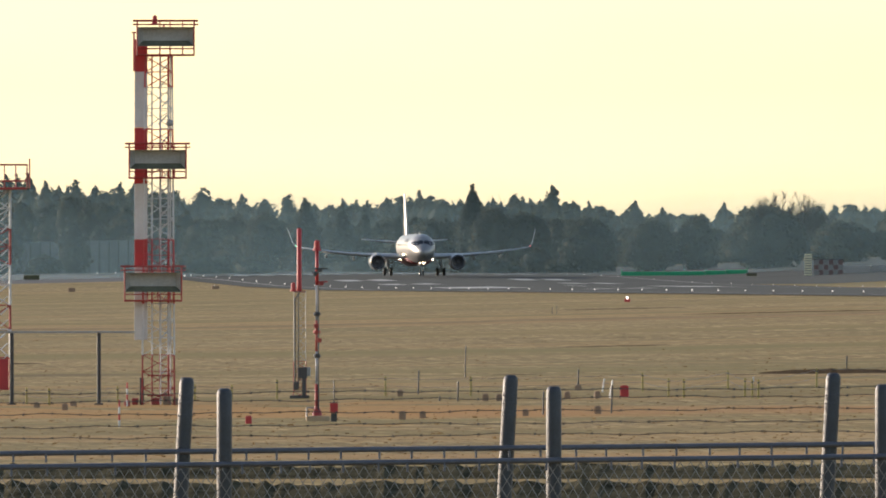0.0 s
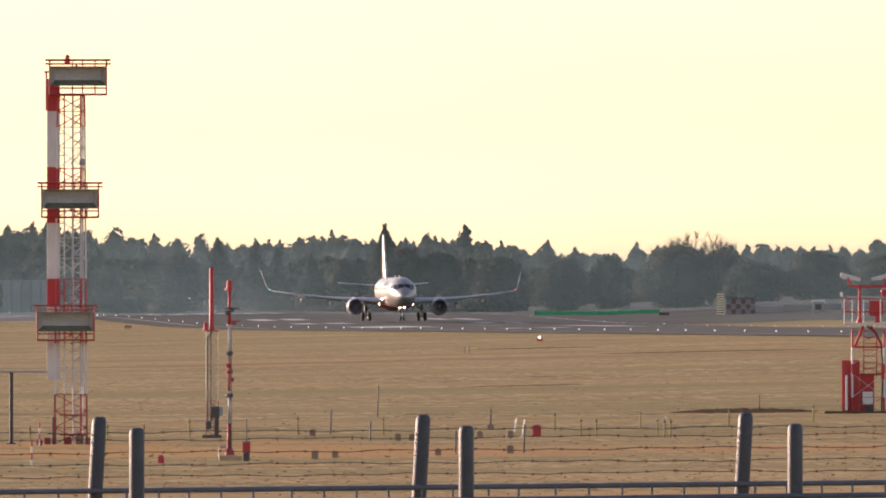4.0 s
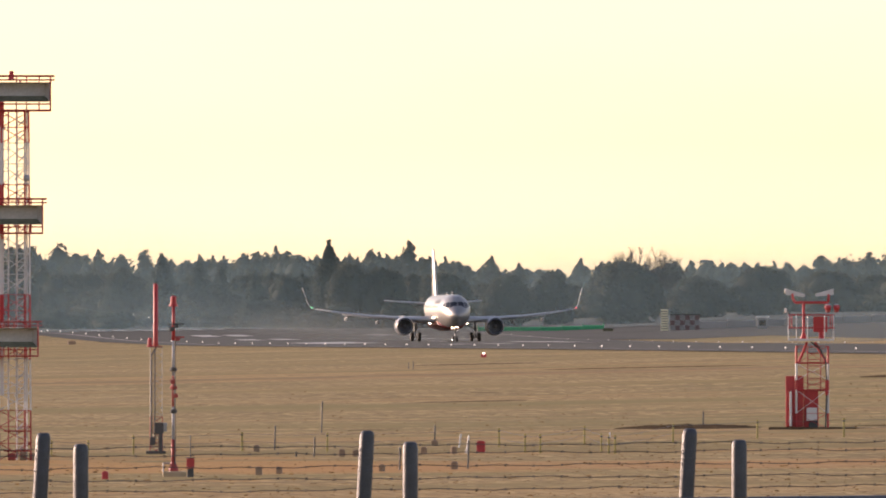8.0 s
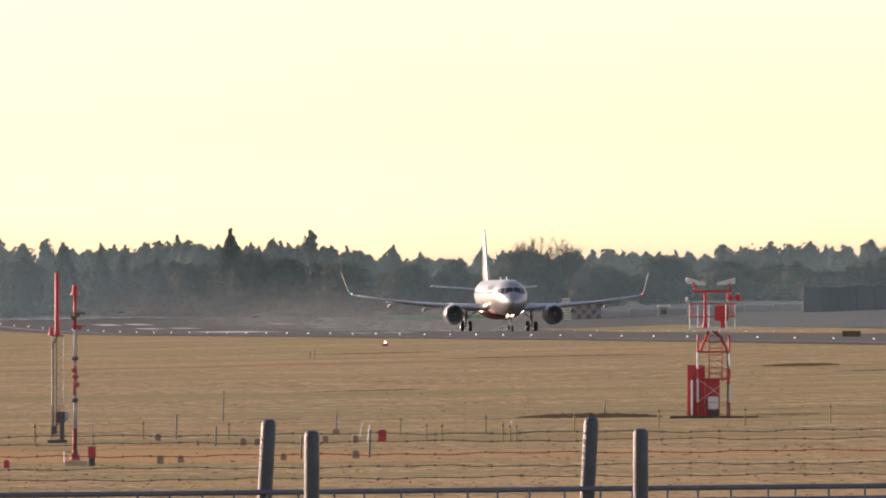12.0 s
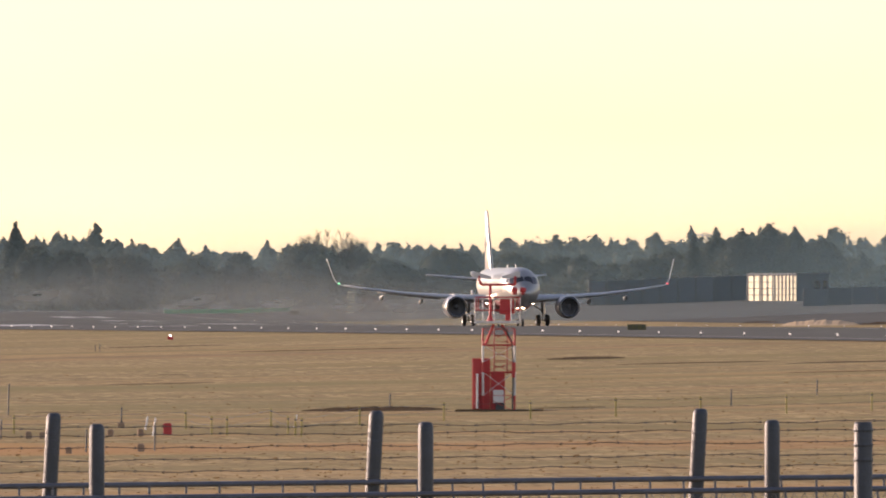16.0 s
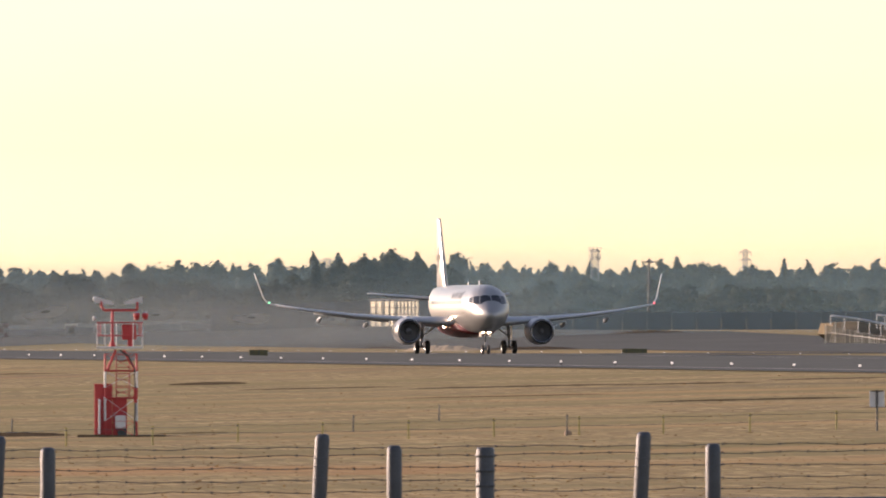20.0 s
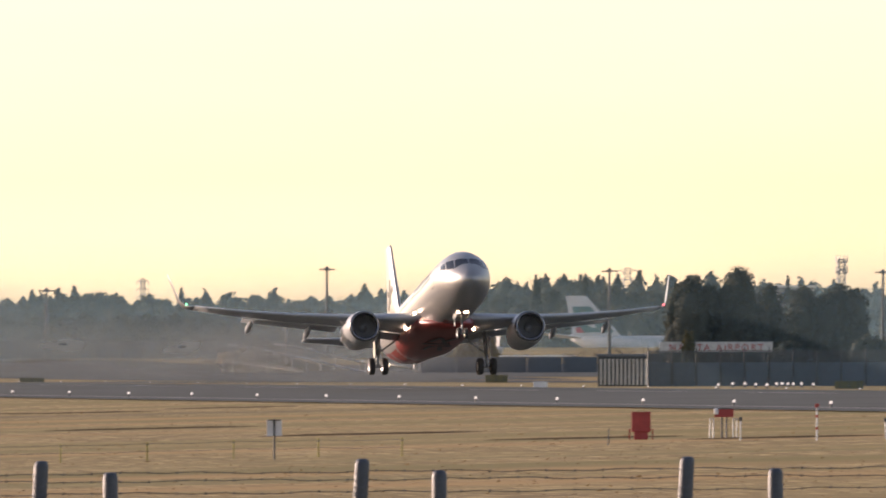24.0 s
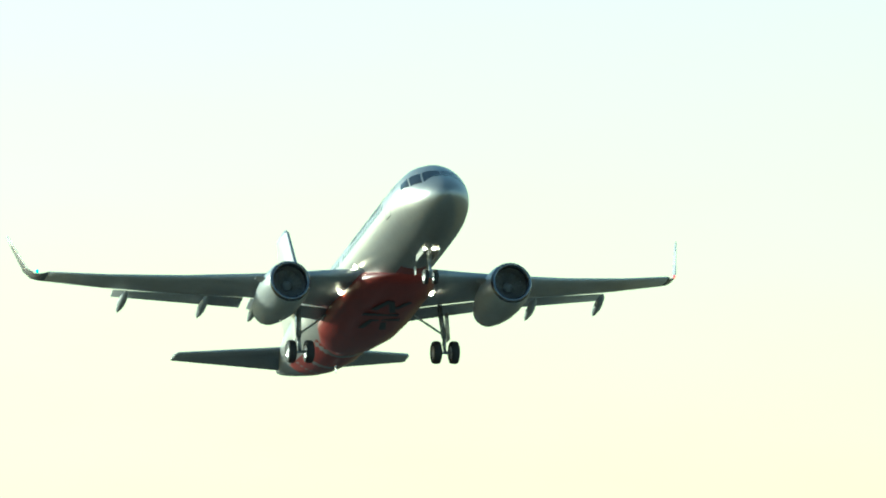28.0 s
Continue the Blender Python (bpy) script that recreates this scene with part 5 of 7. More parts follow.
# taxiways beyond the runway, and the perimeter road behind the fence
sheet("taxiway", [262, 275, 290], [y for y in YS if 1450 <= y <= 2300], 0.04, "asphalt", "grey taxiway beside the runway", "taxiway")
sheet("link_road", [227.5, 245, 262], [1500, 1525, 1550, 1575], 0.045, "asphalt", "paved link between runway and taxiway", "taxiway")
PY = [y for y in YS if 2325 <= y <= 2700]
sheet("turning_pad", [90, 112, 136, 159], PY, 0.03, "shoulder", "worn dark paving beyond the runway's far end", "paving")
sheet("holding_bay", [227.5, 238, 245, 255, 262], [y for y in YS if 2200 <= y <= 2700], 0.04, "asphalt", "paved holding bay beside the runway's end", "paving")
sheet("runway_overrun", [159, 176, 193, 210, 227.5], [y for y in YS if 2500 <= y <= 2700], 0.04, "asphalt", "paved overrun at the runway's far end", "paving")
sheet("bay_edge", [262, 275, 290, 300, 330], [y for y in YS if 2300 <= y <= 2700], 0.04, "asphalt", "paved edge of the holding bay", "paving")
sheet("taxiway_shoulder", [250, 255, 262], [y for y in YS if 1800 <= y <= 2200], 0.04, "asphalt", "paved shoulder of the taxiway", "paving")
sheet("taxiway_verge", [290, 300, 312], [y for y in YS if 1700 <= y <= 2300], 0.04, "asphalt", "paved verge of the taxiway", "paving")
sheet("apron", [312, 330, 380, 420, 540, 600], [y for y in YS if 1750 <= y <= 1950], 0.04, "asphalt", "distant paved apron", "apron")


def tufts():
    """Dry grass tufts over the near field: crossed blades, too many to count."""
    rng = np.random.default_rng(3)
    n = 60000
    d = 1 / rng.uniform(1 / 1000, 1 / 400, n)
    a = AZ0 + (rng.uniform(-350, 5400, n) - 784) * UNIT
    x, y = d * np.sin(a), d * np.cos(a)
    keep = x < 155
    x, y = x[keep], y[keep]
    n = len(x)
    z = np.interp(y, [q[0] for q in ALONG], [q[1] for q in ALONG]) + np.interp(x, [q[0] for q in ACROSS], [q[1] for q in ACROSS])
    h, w = rng.gamma(3, 0.006, n), rng.gamma(3, 0.018, n)
    base = np.stack([x, y, z - 0.02], 1)
    t = rng.uniform(-0.6, 0.6, n)
    across = np.stack([np.cos(t), np.sin(t), np.zeros(n)], 1) * w[:, None]
    up = np.stack([rng.normal(0, 0.25, n) * h, rng.normal(0, 0.25, n) * h, h], 1)
    arr = np.stack([base - across, base + across, base + across * 0.55 + up, base - across * 0.7 + up * 0.8], 1).reshape(-1, 3)
    o = new("grass_tufts", leaf_mesh("grass_tufts", arr, "straw"))
    tagged(o, "dry straw-coloured grass tufts", "grass", kind="stuff")


def soil_bank(u0, u1, v, high, deep, material="soil", label="low bank of dark bare soil in the turf"):
    """A long low heap of earth across the field."""
    n = max(26, int((u1 - u0) / 14))
    _, d = foot((u0 + u1) / 2, v)
    rng = random.Random(int(u0))
    bm = B()
    rows = []
    for k in range(n + 1):
        s = k / n
        f = min(1, math.sin(math.pi * s) * (u1 - u0) / 260) ** 0.6
        wob = rng.uniform(-0.12, 0.12)
        row = []
        for off, hh in ((-0.5, -0.03), (-0.25, 0.55), (0.0, 1.0), (0.3, 0.6), (0.5, -0.03)):
            p = at(u0 + (u1 - u0) * s, d + deep * off * (0.4 + 0.6 * f))
            row.append(bm.verts.new((p.x, p.y, p.z + (hh * high * f * (1 + wob + rng.uniform(-0.15, 0.15)) if hh > 0 else -0.03))))
        rows.append(row)
    for a, b in zip(rows, rows[1:]):
        for k in range(4):
            bm.faces.new((a[k], b[k], b[k + 1], a[k + 1]))
    o = part("soil_bank", bm, material, None)
    return tagged(o, label, "soil bank", kind="stuff")


for _u0, _u1, _v, _h, _w in ((1341, 1602, 660, 0.16, 14), (1268, 1345, 664, 0.03, 6), (1775, 1915, 568, 0.16, 30), (1900, 2190, 576, 0.04, 8), (2200, 2600, 573, 0.05, 8), (2190, 2560, 590, 0.03, 6),
                             (985, 1215, 547, 0.05, 10), (1210, 1600, 553, 0.05, 8), (1085, 1135, 597, 0.04, 8), (990, 1190, 613, 0.03, 7), (1640, 1800, 661, 0.03, 6), (1755, 1880, 655, 0.03, 8),
                             (-60, 75, 645, 0.06, 10), (870, 950, 664, 0.03, 5), (2120, 2192, 505, 0.4, 12), (2325, 2500, 507, 0.4, 12), (2555, 2690, 477, 0.5, 20), (2560, 2830, 568, 0.05, 8), (2830, 3070, 559, 0.05, 8), (2620, 3000, 596, 0.06, 8), (3000, 3400, 606, 0.06, 8), (3400, 3760, 613, 0.05, 7), (3760, 4120, 611, 0.05, 7), (2420, 2560, 477, 0.12, 8)):
    soil_bank(_u0, _u1, _v, _h, _w)
soil_bank(2190, 2330, 509, 0.85, 30, "sand", "pale sandy bank beside the taxiway")
soil_bank(-330, 1760, 846, 0.26, 8, "ditch", "dark scrubby bank of the ditch behind the fence")
soil_bank(-330, 1760, 880, 0.3, 8, "ditch", "dark scrubby bank of the ditch behind the fence")
soil_bank(1955, 2036, 830, 0.32, 5, "ditch", "dark end of a ditch bank behind the fence")
soil_bank(2030, 2150, 830, 0.24, 5, "pipe", "blue-grey concrete culvert behind the fence")


def edge_light(m):
    t = thing("runway_edge_light", m, "small elevated runway edge light, lit", "runway light", "runway edge lights")
    bm = B()
    lathe(bm, [(0.16, 0), (0.16, 0.03), (0.05, 0.05), (0.04, 0.2), (0.08, 0.22)], 10)
    part("stem", bm, "dark", t)
    bm = B()
    lathe(bm, [(0.08, 0.22), (0.1, 0.27), (0.09, 0.35), (0.05, 0.4), (0, 0.41)], 10)
    part("globe", bm, "edgelamp", t, "glowing glass globe", True)
    return t


_first = None
for _x, _y0 in ((165.0, 882.8), (221.5, 891.2)):
    for _k in range(-10, 58):
        _y = _y0 + _k * 26.53
        _m = pose(_x, _y, land(_x, _y) + 0.05)
        if _first is None:
            _first = edge_light(_m)
        else:
            copy_thing(_first, _m @ Matrix.Scale(0.8 if _x < 200 else 0.5, 4))
for _u, _v in ((3815, 525), (3840, 523), (3862, 523), (3881, 524), (3901, 525), (3918, 523), (3928, 523), (3938, 523), (3948, 523), (3962, 523), (3983, 524), (4300, 523), (4560, 524), (327, 492), (172, 487), (129, 517), (380, 511), (205, 486)):
    copy_thing(_first, Matrix.Translation(foot(_u, _v)[0]) @ pose(0, 0, 0))


# ---------------------------------------------------------------- posts, boxes and signs on the grass
def stake(u, v, h, r=0.035, material="olive", label="olive-yellow marker stake in the grass", group="field stakes", lean=0.0):
    p, d = foot(u, v)
    t = thing("marker_stake", facing(p) @ pose(0, 0, 0, 0, lean, 0), label, "stake", group)
    k = d * UNIT
    bm = B()
    lathe(bm, [(r, -0.05), (r, h * k - 0.04), (r * 0.7, h * k), (0, h * k)], 8)
    part("shaft", bm, material, t)
    bm = B()
    lathe(bm, [(r * 1.12, 0), (r * 1.12, 0.05)], 8)
    part("band", bm, "dark" if material == "olive" else material, t).location = (0, 0, h * k - 0.14)
    return p, h * k


def stake_wires(pts):
    t = thing("wire_line", pose(0, 0, 0), "thin wire strung between field stakes", "wire")
    for (p, h), (q, g) in zip(pts, pts[1:]):
        for f in (0.9, 0.5):
            bm = B()
            a, b = p + Vector((0, 0, h * f)), q + Vector((0, 0, g * f))
            mid = (a + b) / 2 - Vector((0, 0, 0.04))
            tube(bm, a, mid, 0.006, n=4, caps=False)
            tube(bm, mid, b, 0.006, n=4, caps=False)
            part("strand", bm, "dark", t)


_row = [stake(u, v, 34) for u, v in ((490, 706), (682, 701), (833, 702), (1137, 694), (1183, 704), (1210, 705), (1288, 690), (1318, 704), (1331, 705), (1342, 706), (1445, 686), (1594, 679), (1747, 676), (1898, 671), (2048, 669), (2200, 666), (2351, 662), (2502, 659), (2651, 656), (2804, 653), (2957, 649), (3107, 647), (3255, 645))]
stake_wires(_row)
_row = [stake(u, v, 30) for u, v in ((47, 716), (87, 718), (208, 714), (345, 711), (410, 711))]
stake_wires(_row)
for _u, _v, _h in ((740, 699, 43), (823, 669, 56), (1023, 686, 32), (1082, 732, 50), (961, 734, 41), (1498, 657, 27), (810, 711, 35), (778, 711, 9), (2102, 653, 30), (2254, 634, 29), (2480, 660, 39), (985, 556, 15), (977, 556, 12), (3620, 625, 30)):
    stake(_u, _v, _h, 0.03, "dark", "thin dark pole standing in the grass", "field poles", 1.5)
for _u, _v, _h in ((1066, 695, 24), (1079, 705, 32), (1330, 690, 22)):
    stake(_u, _v, _h, 0.03, "white", "white marker stake in the grass", "field stakes", 9)
for _u, _v in ((211, 757), (225, 720)):
    _p, _d = foot(_u, _v)
    _t = thing("banded_stake", facing(_p), "red and white banded stake", "stake", "banded stakes")
    for _k in range(4):
        _bm = B()
        tube(_bm, (0, 0, _k * 0.2), (0, 0, _k * 0.2 + 0.2), 0.03, n=8)
        part("band", _bm, "red" if _k % 2 else "white", _t)


def marker_box(u, v, w, h, material="concrete", label="small concrete cable marker block in the grass", cat="marker"):
    p, d = foot(u, v)
    k = d * UNIT
    t = thing("marker_block", facing(p, (u * 7) % 25 - 12), label, cat, "marker blocks")
    bm = B()
    slab(bm, (0, 0, h * k / 2 - 0.02), (w * k, w * k * 0.9, h * k), bev=0.02)
    part("block", bm, material, t)
    bm = B()
    slab(bm, (0, 0, h * k - 0.01), (w * k * 0.7, w * k * 0.6, 0.03), bev=0.008)
    part("cap", bm, material, t)


for _u, _v, _w, _h in ((708, 702, 10, 12), (859, 711, 11, 13), (884, 711, 12, 12), (712, 744, 12, 15), (748, 741, 11, 12), (930, 737, 11, 12), (1057, 706, 10, 13), (1004, 706, 10, 12), (1058, 733, 12, 14), (65, 722, 10, 10), (115, 727, 10, 12), (130, 720, 12, 9), (1023, 690, 12, 8), (2482, 659, 12, 8), (381, 512, 13, 6), (127, 517, 12, 7)):
    marker_box(_u, _v, _w, _h)
marker_box(440, 751, 11, 14, "red", "small red box on the grass", "box")
marker_box(1105, 704, 15, 21, "red", "red equipment box on the grass", "box")
marker_box(225, 719, 10, 10, "reddark", "small dark red box on the grass", "box")
marker_box(3500, 523, 22, 10, "white", "white and orange equipment box beside the runway", "box")
marker_box(3880, 505, 36, 6, "white", "low white equipment cabinet by the fence", "cabinet")


def sign_board():
    p, d = foot(3029, 651)
    k = d * UNIT
    t = thing("sign_board", facing(p), "white square board with a dark cross frame on a post", "sign")
    bm = B()
    tube(bm, (0, 0, 0), (0, 0, 72 * k), 0.04, n=8)
    part("post", bm, "dark", t)
    bm = B()
    slab(bm, (0, 0.05, 56 * k), (26 * k, 0.03, 28 * k), bev=0.005)
    part("board", bm, "white", t)
    bm = B()
    slab(bm, (0, -0.03, 70 * k), (22 * k, 0.04, 2 * k))
    part("cross_bar", bm, "dark", t)


sign_board()


def red_hut(u, v, w, h):
    p, d = foot(u, v)
    k = d * UNIT
    t = thing("equipment_hut", facing(p), "plain red equipment hut on a stepped base", "hut", "red huts")
    bm = B()
    slab(bm, (0, 0, (h * 0.28 + h) / 2 * k), (w * k, 0.9, h * 0.72 * k), bev=0.02)
    part("cabin", bm, "reddark", t)
    bm = B()
    slab(bm, (0, 0, h * 0.14 * k), (w * 0.72 * k, 0.8, h * 0.28 * k), bev=0.01)
    part("plinth", bm, "reddark", t)
    for s in (-1, 1):
        bm = B()
        slab(bm, (s * w * 0.6 * k, 0, h * 0.18 * k), (w * 0.06 * k, 0.06, h * 0.36 * k))
        slab(bm, (s * w * 0.55 * k, 0, h * 0.37 * k), (w * 0.2 * k, 0.5, h * 0.03 * k))
        part("side_frame", bm, "reddark", t)
    bm = B()
    slab(bm, (0, 0, h * k + 0.02), (w * 1.04 * k, 0.96, 0.05), bev=0.01)
    part("roof", bm, "reddark", t)


red_hut(3678, 615, 34, 47)


def red_lamp_table(u, v):
    """Red lamp housings on thin legs: approach slope light units."""
    p, d = foot(u, v)
    k = d * UNIT
    t = thing("approach_light_unit", facing(p), "red lamp housing on thin steel legs", "light unit", "approach light units")
    bm = B()
    loft(bm, [[Vector((x * k, y, z * k)) for x, y in ((-17, -0.45), (17, -0.45), (14, 0.5), (-14, 0.5))] for z in (38, 52)])
    part("housing", bm, "reddark", t, "weathered red housing")
    bm = B()
    slab(bm, (-14 * k, -0.1, 48 * k), (8 * k, 0.8, 12 * k), bev=0.05)
    part("hood", bm, "white", t, "sunlit white hood")
    bm = B()
    slab(bm, (0, 0, 53 * k), (30 * k, 0.8, 1.5 * k))
    part("lid", bm, "dark", t)
    for x in (-4, 4):
        bm = B()
        tube(bm, (x * k, 0, 0), (x * k, 0, 38 * k), 0.04, n=6)
        part("leg", bm, "dark", t)
    for x in (-22, 19):
        bm = B()
        for q in (-3, 3):
            tube(bm, ((x + q) * k, 0.2, 0), ((x + q) * k, 0.2, 34 * k), 0.028, n=6)
        slab(bm, (x * k, 0.2, 35 * k), (9 * k, 0.3, 1.8 * k), bev=0.01)
        part("side_stand", bm, "galv", t)


red_lamp_table(3825, 614)
red_lamp_table(4231, 611)


def lamp_pole(u, v, h, tall):
    p, d = foot(u, v)
    k = d * UNIT
    t = thing("marker_lamp_pole", facing(p), "thin white pole with red lamp boxes" if tall else "thin grey pole with a small lamp head", "pole", "lamp poles")
    bm = B()
    tube(bm, (0, 0, 0), (0, 0, h * k), 0.035, n=8)
    part("pole", bm, "white" if tall else "galv", t)
    bm = B()
    slab(bm, (0, -0.05, h * k), (7 * k, 0.2, 7 * k), bev=0.02)
    part("lamp_box", bm, "reddark" if tall else "dark", t)
    if tall:
        for f in (0.7, 0.35):
            bm = B()
            slab(bm, (0, -0.03, h * f * k), (5 * k, 0.14, 5 * k), bev=0.02)
            part("junction_box", bm, "reddark", t)


for _u, _v, _h, _t in ((3989, 617, 62, True), (4233, 608, 60, True), (3854, 617, 38, False), (4111, 615, 34, False), (4277, 615, 40, False), (4180, 612, 30, False)):
    lamp_pole(_u, _v, _h, _t)
_p, _d = foot(1110, 535)
_t = thing("field_lamp", facing(_p), "small red and white lamp on the grass, lit", "lamp")
_bm = B()
slab(_bm, (0, 0, 0.15), (0.5, 0.4, 0.3), bev=0.03)
part("lamp_body", _bm, "red", _t)
_bm = B()
bmesh.ops.create_uvsphere(_bm, u_segments=10, v_segments=6, radius=0.1)
part("lamp_glass", _bm, "lampglow", _t).location = (0, -0.15, 0.36)


def taxi_sign(u, v, w, h):
    p, d = foot(u, v)
    k = d * UNIT
    t = thing("taxiway_sign", facing(p), "low dark olive taxiway sign seen from behind", "sign", "taxiway signs")
    bm = B()
    slab(bm, (0, 0, (h / 2 + 1.5) * k), (w * k, 0.25, h * k), bev=0.02)
    part("panel", bm, mat_once("olive_dark", (0.09, 0.085, 0.03)), t)
    for s in (-0.33, 0, 0.33):
        bm = B()
        slab(bm, (s * w * k, -0.15, (h / 2 + 1.5) * k), (0.06, 0.06, h * k))
        part("stay", bm, "dark", t)


ONCE = {}


def mat_once(name, col):
    if name not in ONCE:
        ONCE[name] = mat(name, col, 0.6, 0, 0.25, 2)
    return ONCE[name]


for _q in ((4046, 527, 50, 14), (3422, 515, 40, 13), (1935, 519, 33, 10), (56, 497, 28, 8), (2600, 515, 44, 8), (1330, 490, 18, 5)):
    taxi_sign(*_q)


# ---------------------------------------------------------------- far fences, sheds, buildings
def panel_fence(u0, d0, u1, d1, h, step, material, label, name="panel_fence", posts="dark", upper=0.0):
    a, b = at(u0, d0), at(u1, d1)
    n = max(2, int((b - a).length / step))
    t = thing(name, pose(0, 0, 0), label, "fence", "airfield fences")
    w = (b - a).length / n
    turn = math.degrees(math.atan2(b.y - a.y, b.x - a.x))
    bm = B()
    slab(bm, (0, 0, h / 2 + 0.1), (w * 0.94, 0.08, h), bev=0.015)
    for q in (0.25, 0.5, 0.75):
        slab(bm, (0, -0.05, h * q), (w * 0.94, 0.05, 0.06))
    me = bpy.data.meshes.new("panel")
    bm.to_mesh(me)
    bm.free()
    me.materials.append(M[material])
    bm = B()
    for q in range(9):
        slab(bm, (0, 0, h + 0.16 + (upper - 0.08) * q / 8), (w, 0.03, upper * 0.075))
    mu = bpy.data.meshes.new("upper_mesh")
    bm.to_mesh(mu)
    bm.free()
    mu.materials.append(M["dark"])
    bm = B()
    hp = h + max(upper, 0.1)
    tube(bm, (0, 0, -0.2), (0, 0, hp), 0.07, n=6)
    tube(bm, (0, 0, hp), (0, -0.25, hp + 0.25), 0.04, n=5)
    mp = bpy.data.meshes.new("post")
    bm.to_mesh(mp)
    bm.free()
    mp.materials.append(M[posts])
    for i in range(n):
        q = a.lerp(b, (i + 0.5) / n)
        shared("panel", me, t, pose(q.x, q.y, land(q.x, q.y) - 0.1, 0, 0, turn))
        if upper:
            shared("upper_mesh", mu, t, pose(q.x, q.y, land(q.x, q.y) - 0.1, 0, 0, turn))
    for i in range(n + 1):
        q = a.lerp(b, i / n)
        shared("post", mp, t, pose(q.x, q.y - 0.12, land(q.x, q.y), 0, 0, turn))


panel_fence(3690, 1300, 5400, 1300, 1.9, 1.9, "bluegrey", "tall blue-grey security fence with dark mesh above panels", upper=0.95)
panel_fence(2230, 2180, 3240, 2158, 2.35, 3.4, "bluegrey", "long blue-grey panel fence below the woods", posts="bluegrey")
panel_fence(3288, 1862, 3602, 1862, 1.8, 3.4, "bluegrey", "low blue-grey wall before the parked airliner", posts="bluegrey")
panel_fence(1850, 2300, 2135, 2300, 3.5, 2.5, "bluegrey", "dark blue-grey panel fence below the woods", posts="dark")
panel_fence(20, 2700, 262, 2700, 5.4, 1.6, "greywall", "dull grey panel wall with dark posts at the far end")
panel_fence(1100, 2385, 1322, 2385, 0.6, 3.0, "green", "low green sheet barrier beside the runway", posts="green")
panel_fence(1490, 2330, 1900, 2330, 1.0, 4.0, "wall", "low pale concrete barrier", posts="wall")


def building(u0, u1, d, z_top, depth, storeys, bays, label, roof="roof", wallm="wall", gable=0.0, cat="building"):
    p = at((u0 + u1) / 2, d)
    w = (u1 - u0) * d * UNIT
    h = z_top - p.z
    t = thing("building", facing(p), label, cat)
    bm = B()
    slab(bm, (0, depth / 2, h / 2 - 0.3), (w, depth, h + 0.6), bev=0.03)
    part("shell", bm, wallm, t)
    bm = B()
    if gable:
        loft(bm, [[Vector((x * (w / 2 + 0.3), y, z)) for y, z in ((-0.3, h), (depth / 2, h + gable), (depth + 0.3, h), (depth / 2, h - 0.05))] for x in (-1, 1)])
    else:
        slab(bm, (0, depth / 2, h + 0.15), (w + 0.4, depth + 0.4, 0.3), bev=0.04)
    part("roof", bm, roof, t, "pale sheet roof")
    sh = h / storeys
    for s in range(storeys):
        for b in range(bays):
            bw = w / bays
            x = -w / 2 + (b + 0.5) * bw
            bm = B()
            slab(bm, (0, -0.02, 0), (bw * 0.62, 0.1, sh * 0.48), bev=0.01)
            o = part("window", bm, "glass", t, "dark window")
            o.location = (x, 0, sh * (s + 0.55))
            bm = B()
            slab(bm, (0, -0.08, -sh * 0.26), (bw * 0.7, 0.12, 0.08))
            part("sill", bm, wallm, o)
    return t, w, h


def freight_hall(u0, u1, d, v_roof, v_eave, label, panes):
    """Long low hall: pale cladding in bays, a bright roof edge, a strip of windows and lean-to annexes."""
    p = at((u0 + u1) / 2, d)
    k = d * UNIT
    w, top, eave = (u1 - u0) * k, level(v_roof, d) - p.z, level(v_eave, d) - p.z
    t = thing("freight_hall", facing(p), label, "building")
    bm = B()
    slab(bm, (0, 9, eave / 2 - 0.3), (w, 18, eave + 0.6), bev=0.03)
    part("shell", bm, "beige", t, "beige clad walls")
    bm = B()
    loft(bm, [[Vector((x * (w / 2 + 0.5), y, z)) for y, z in ((-0.7, eave), (-0.7, eave + 0.25), (9, top), (18.5, eave + 0.2), (18.5, eave))] for x in (-1, 1)])
    part("roof", bm, "roof", t, "pale sheet roof that catches the sun")
    n = max(3, int(w / 4.2))
    bw = w / n
    for q in range(n):
        x = -w / 2 + (q + 0.5) * bw
        bm = B()
        slab(bm, (x, -0.06, eave * 0.8), (bw * 0.93, 0.1, eave * 0.32), bev=0.02)
        part("wall_panel", bm, "beige", t)
        if q % 7 < panes:
            bm = B()
            slab(bm, (0, -0.04, 0), (bw * 0.86, 0.08, eave * 0.16), bev=0.01)
            o = part("window", bm, "glass", t, "dark window strip")
            o.location = (x, 0, eave * 0.52)
            bm = B()
            slab(bm, (0, -0.1, -eave * 0.09), (bw * 0.9, 0.12, 0.1))
            part("sill", bm, "wall", o)
        if q % 5 == 1:
            bm = B()
            slab(bm, (x, -0.12, eave * 0.2), (bw * 0.6, 0.08, eave * 0.36), bev=0.02)
            part("loading_door", bm, "greywall", t, "grey roller door")


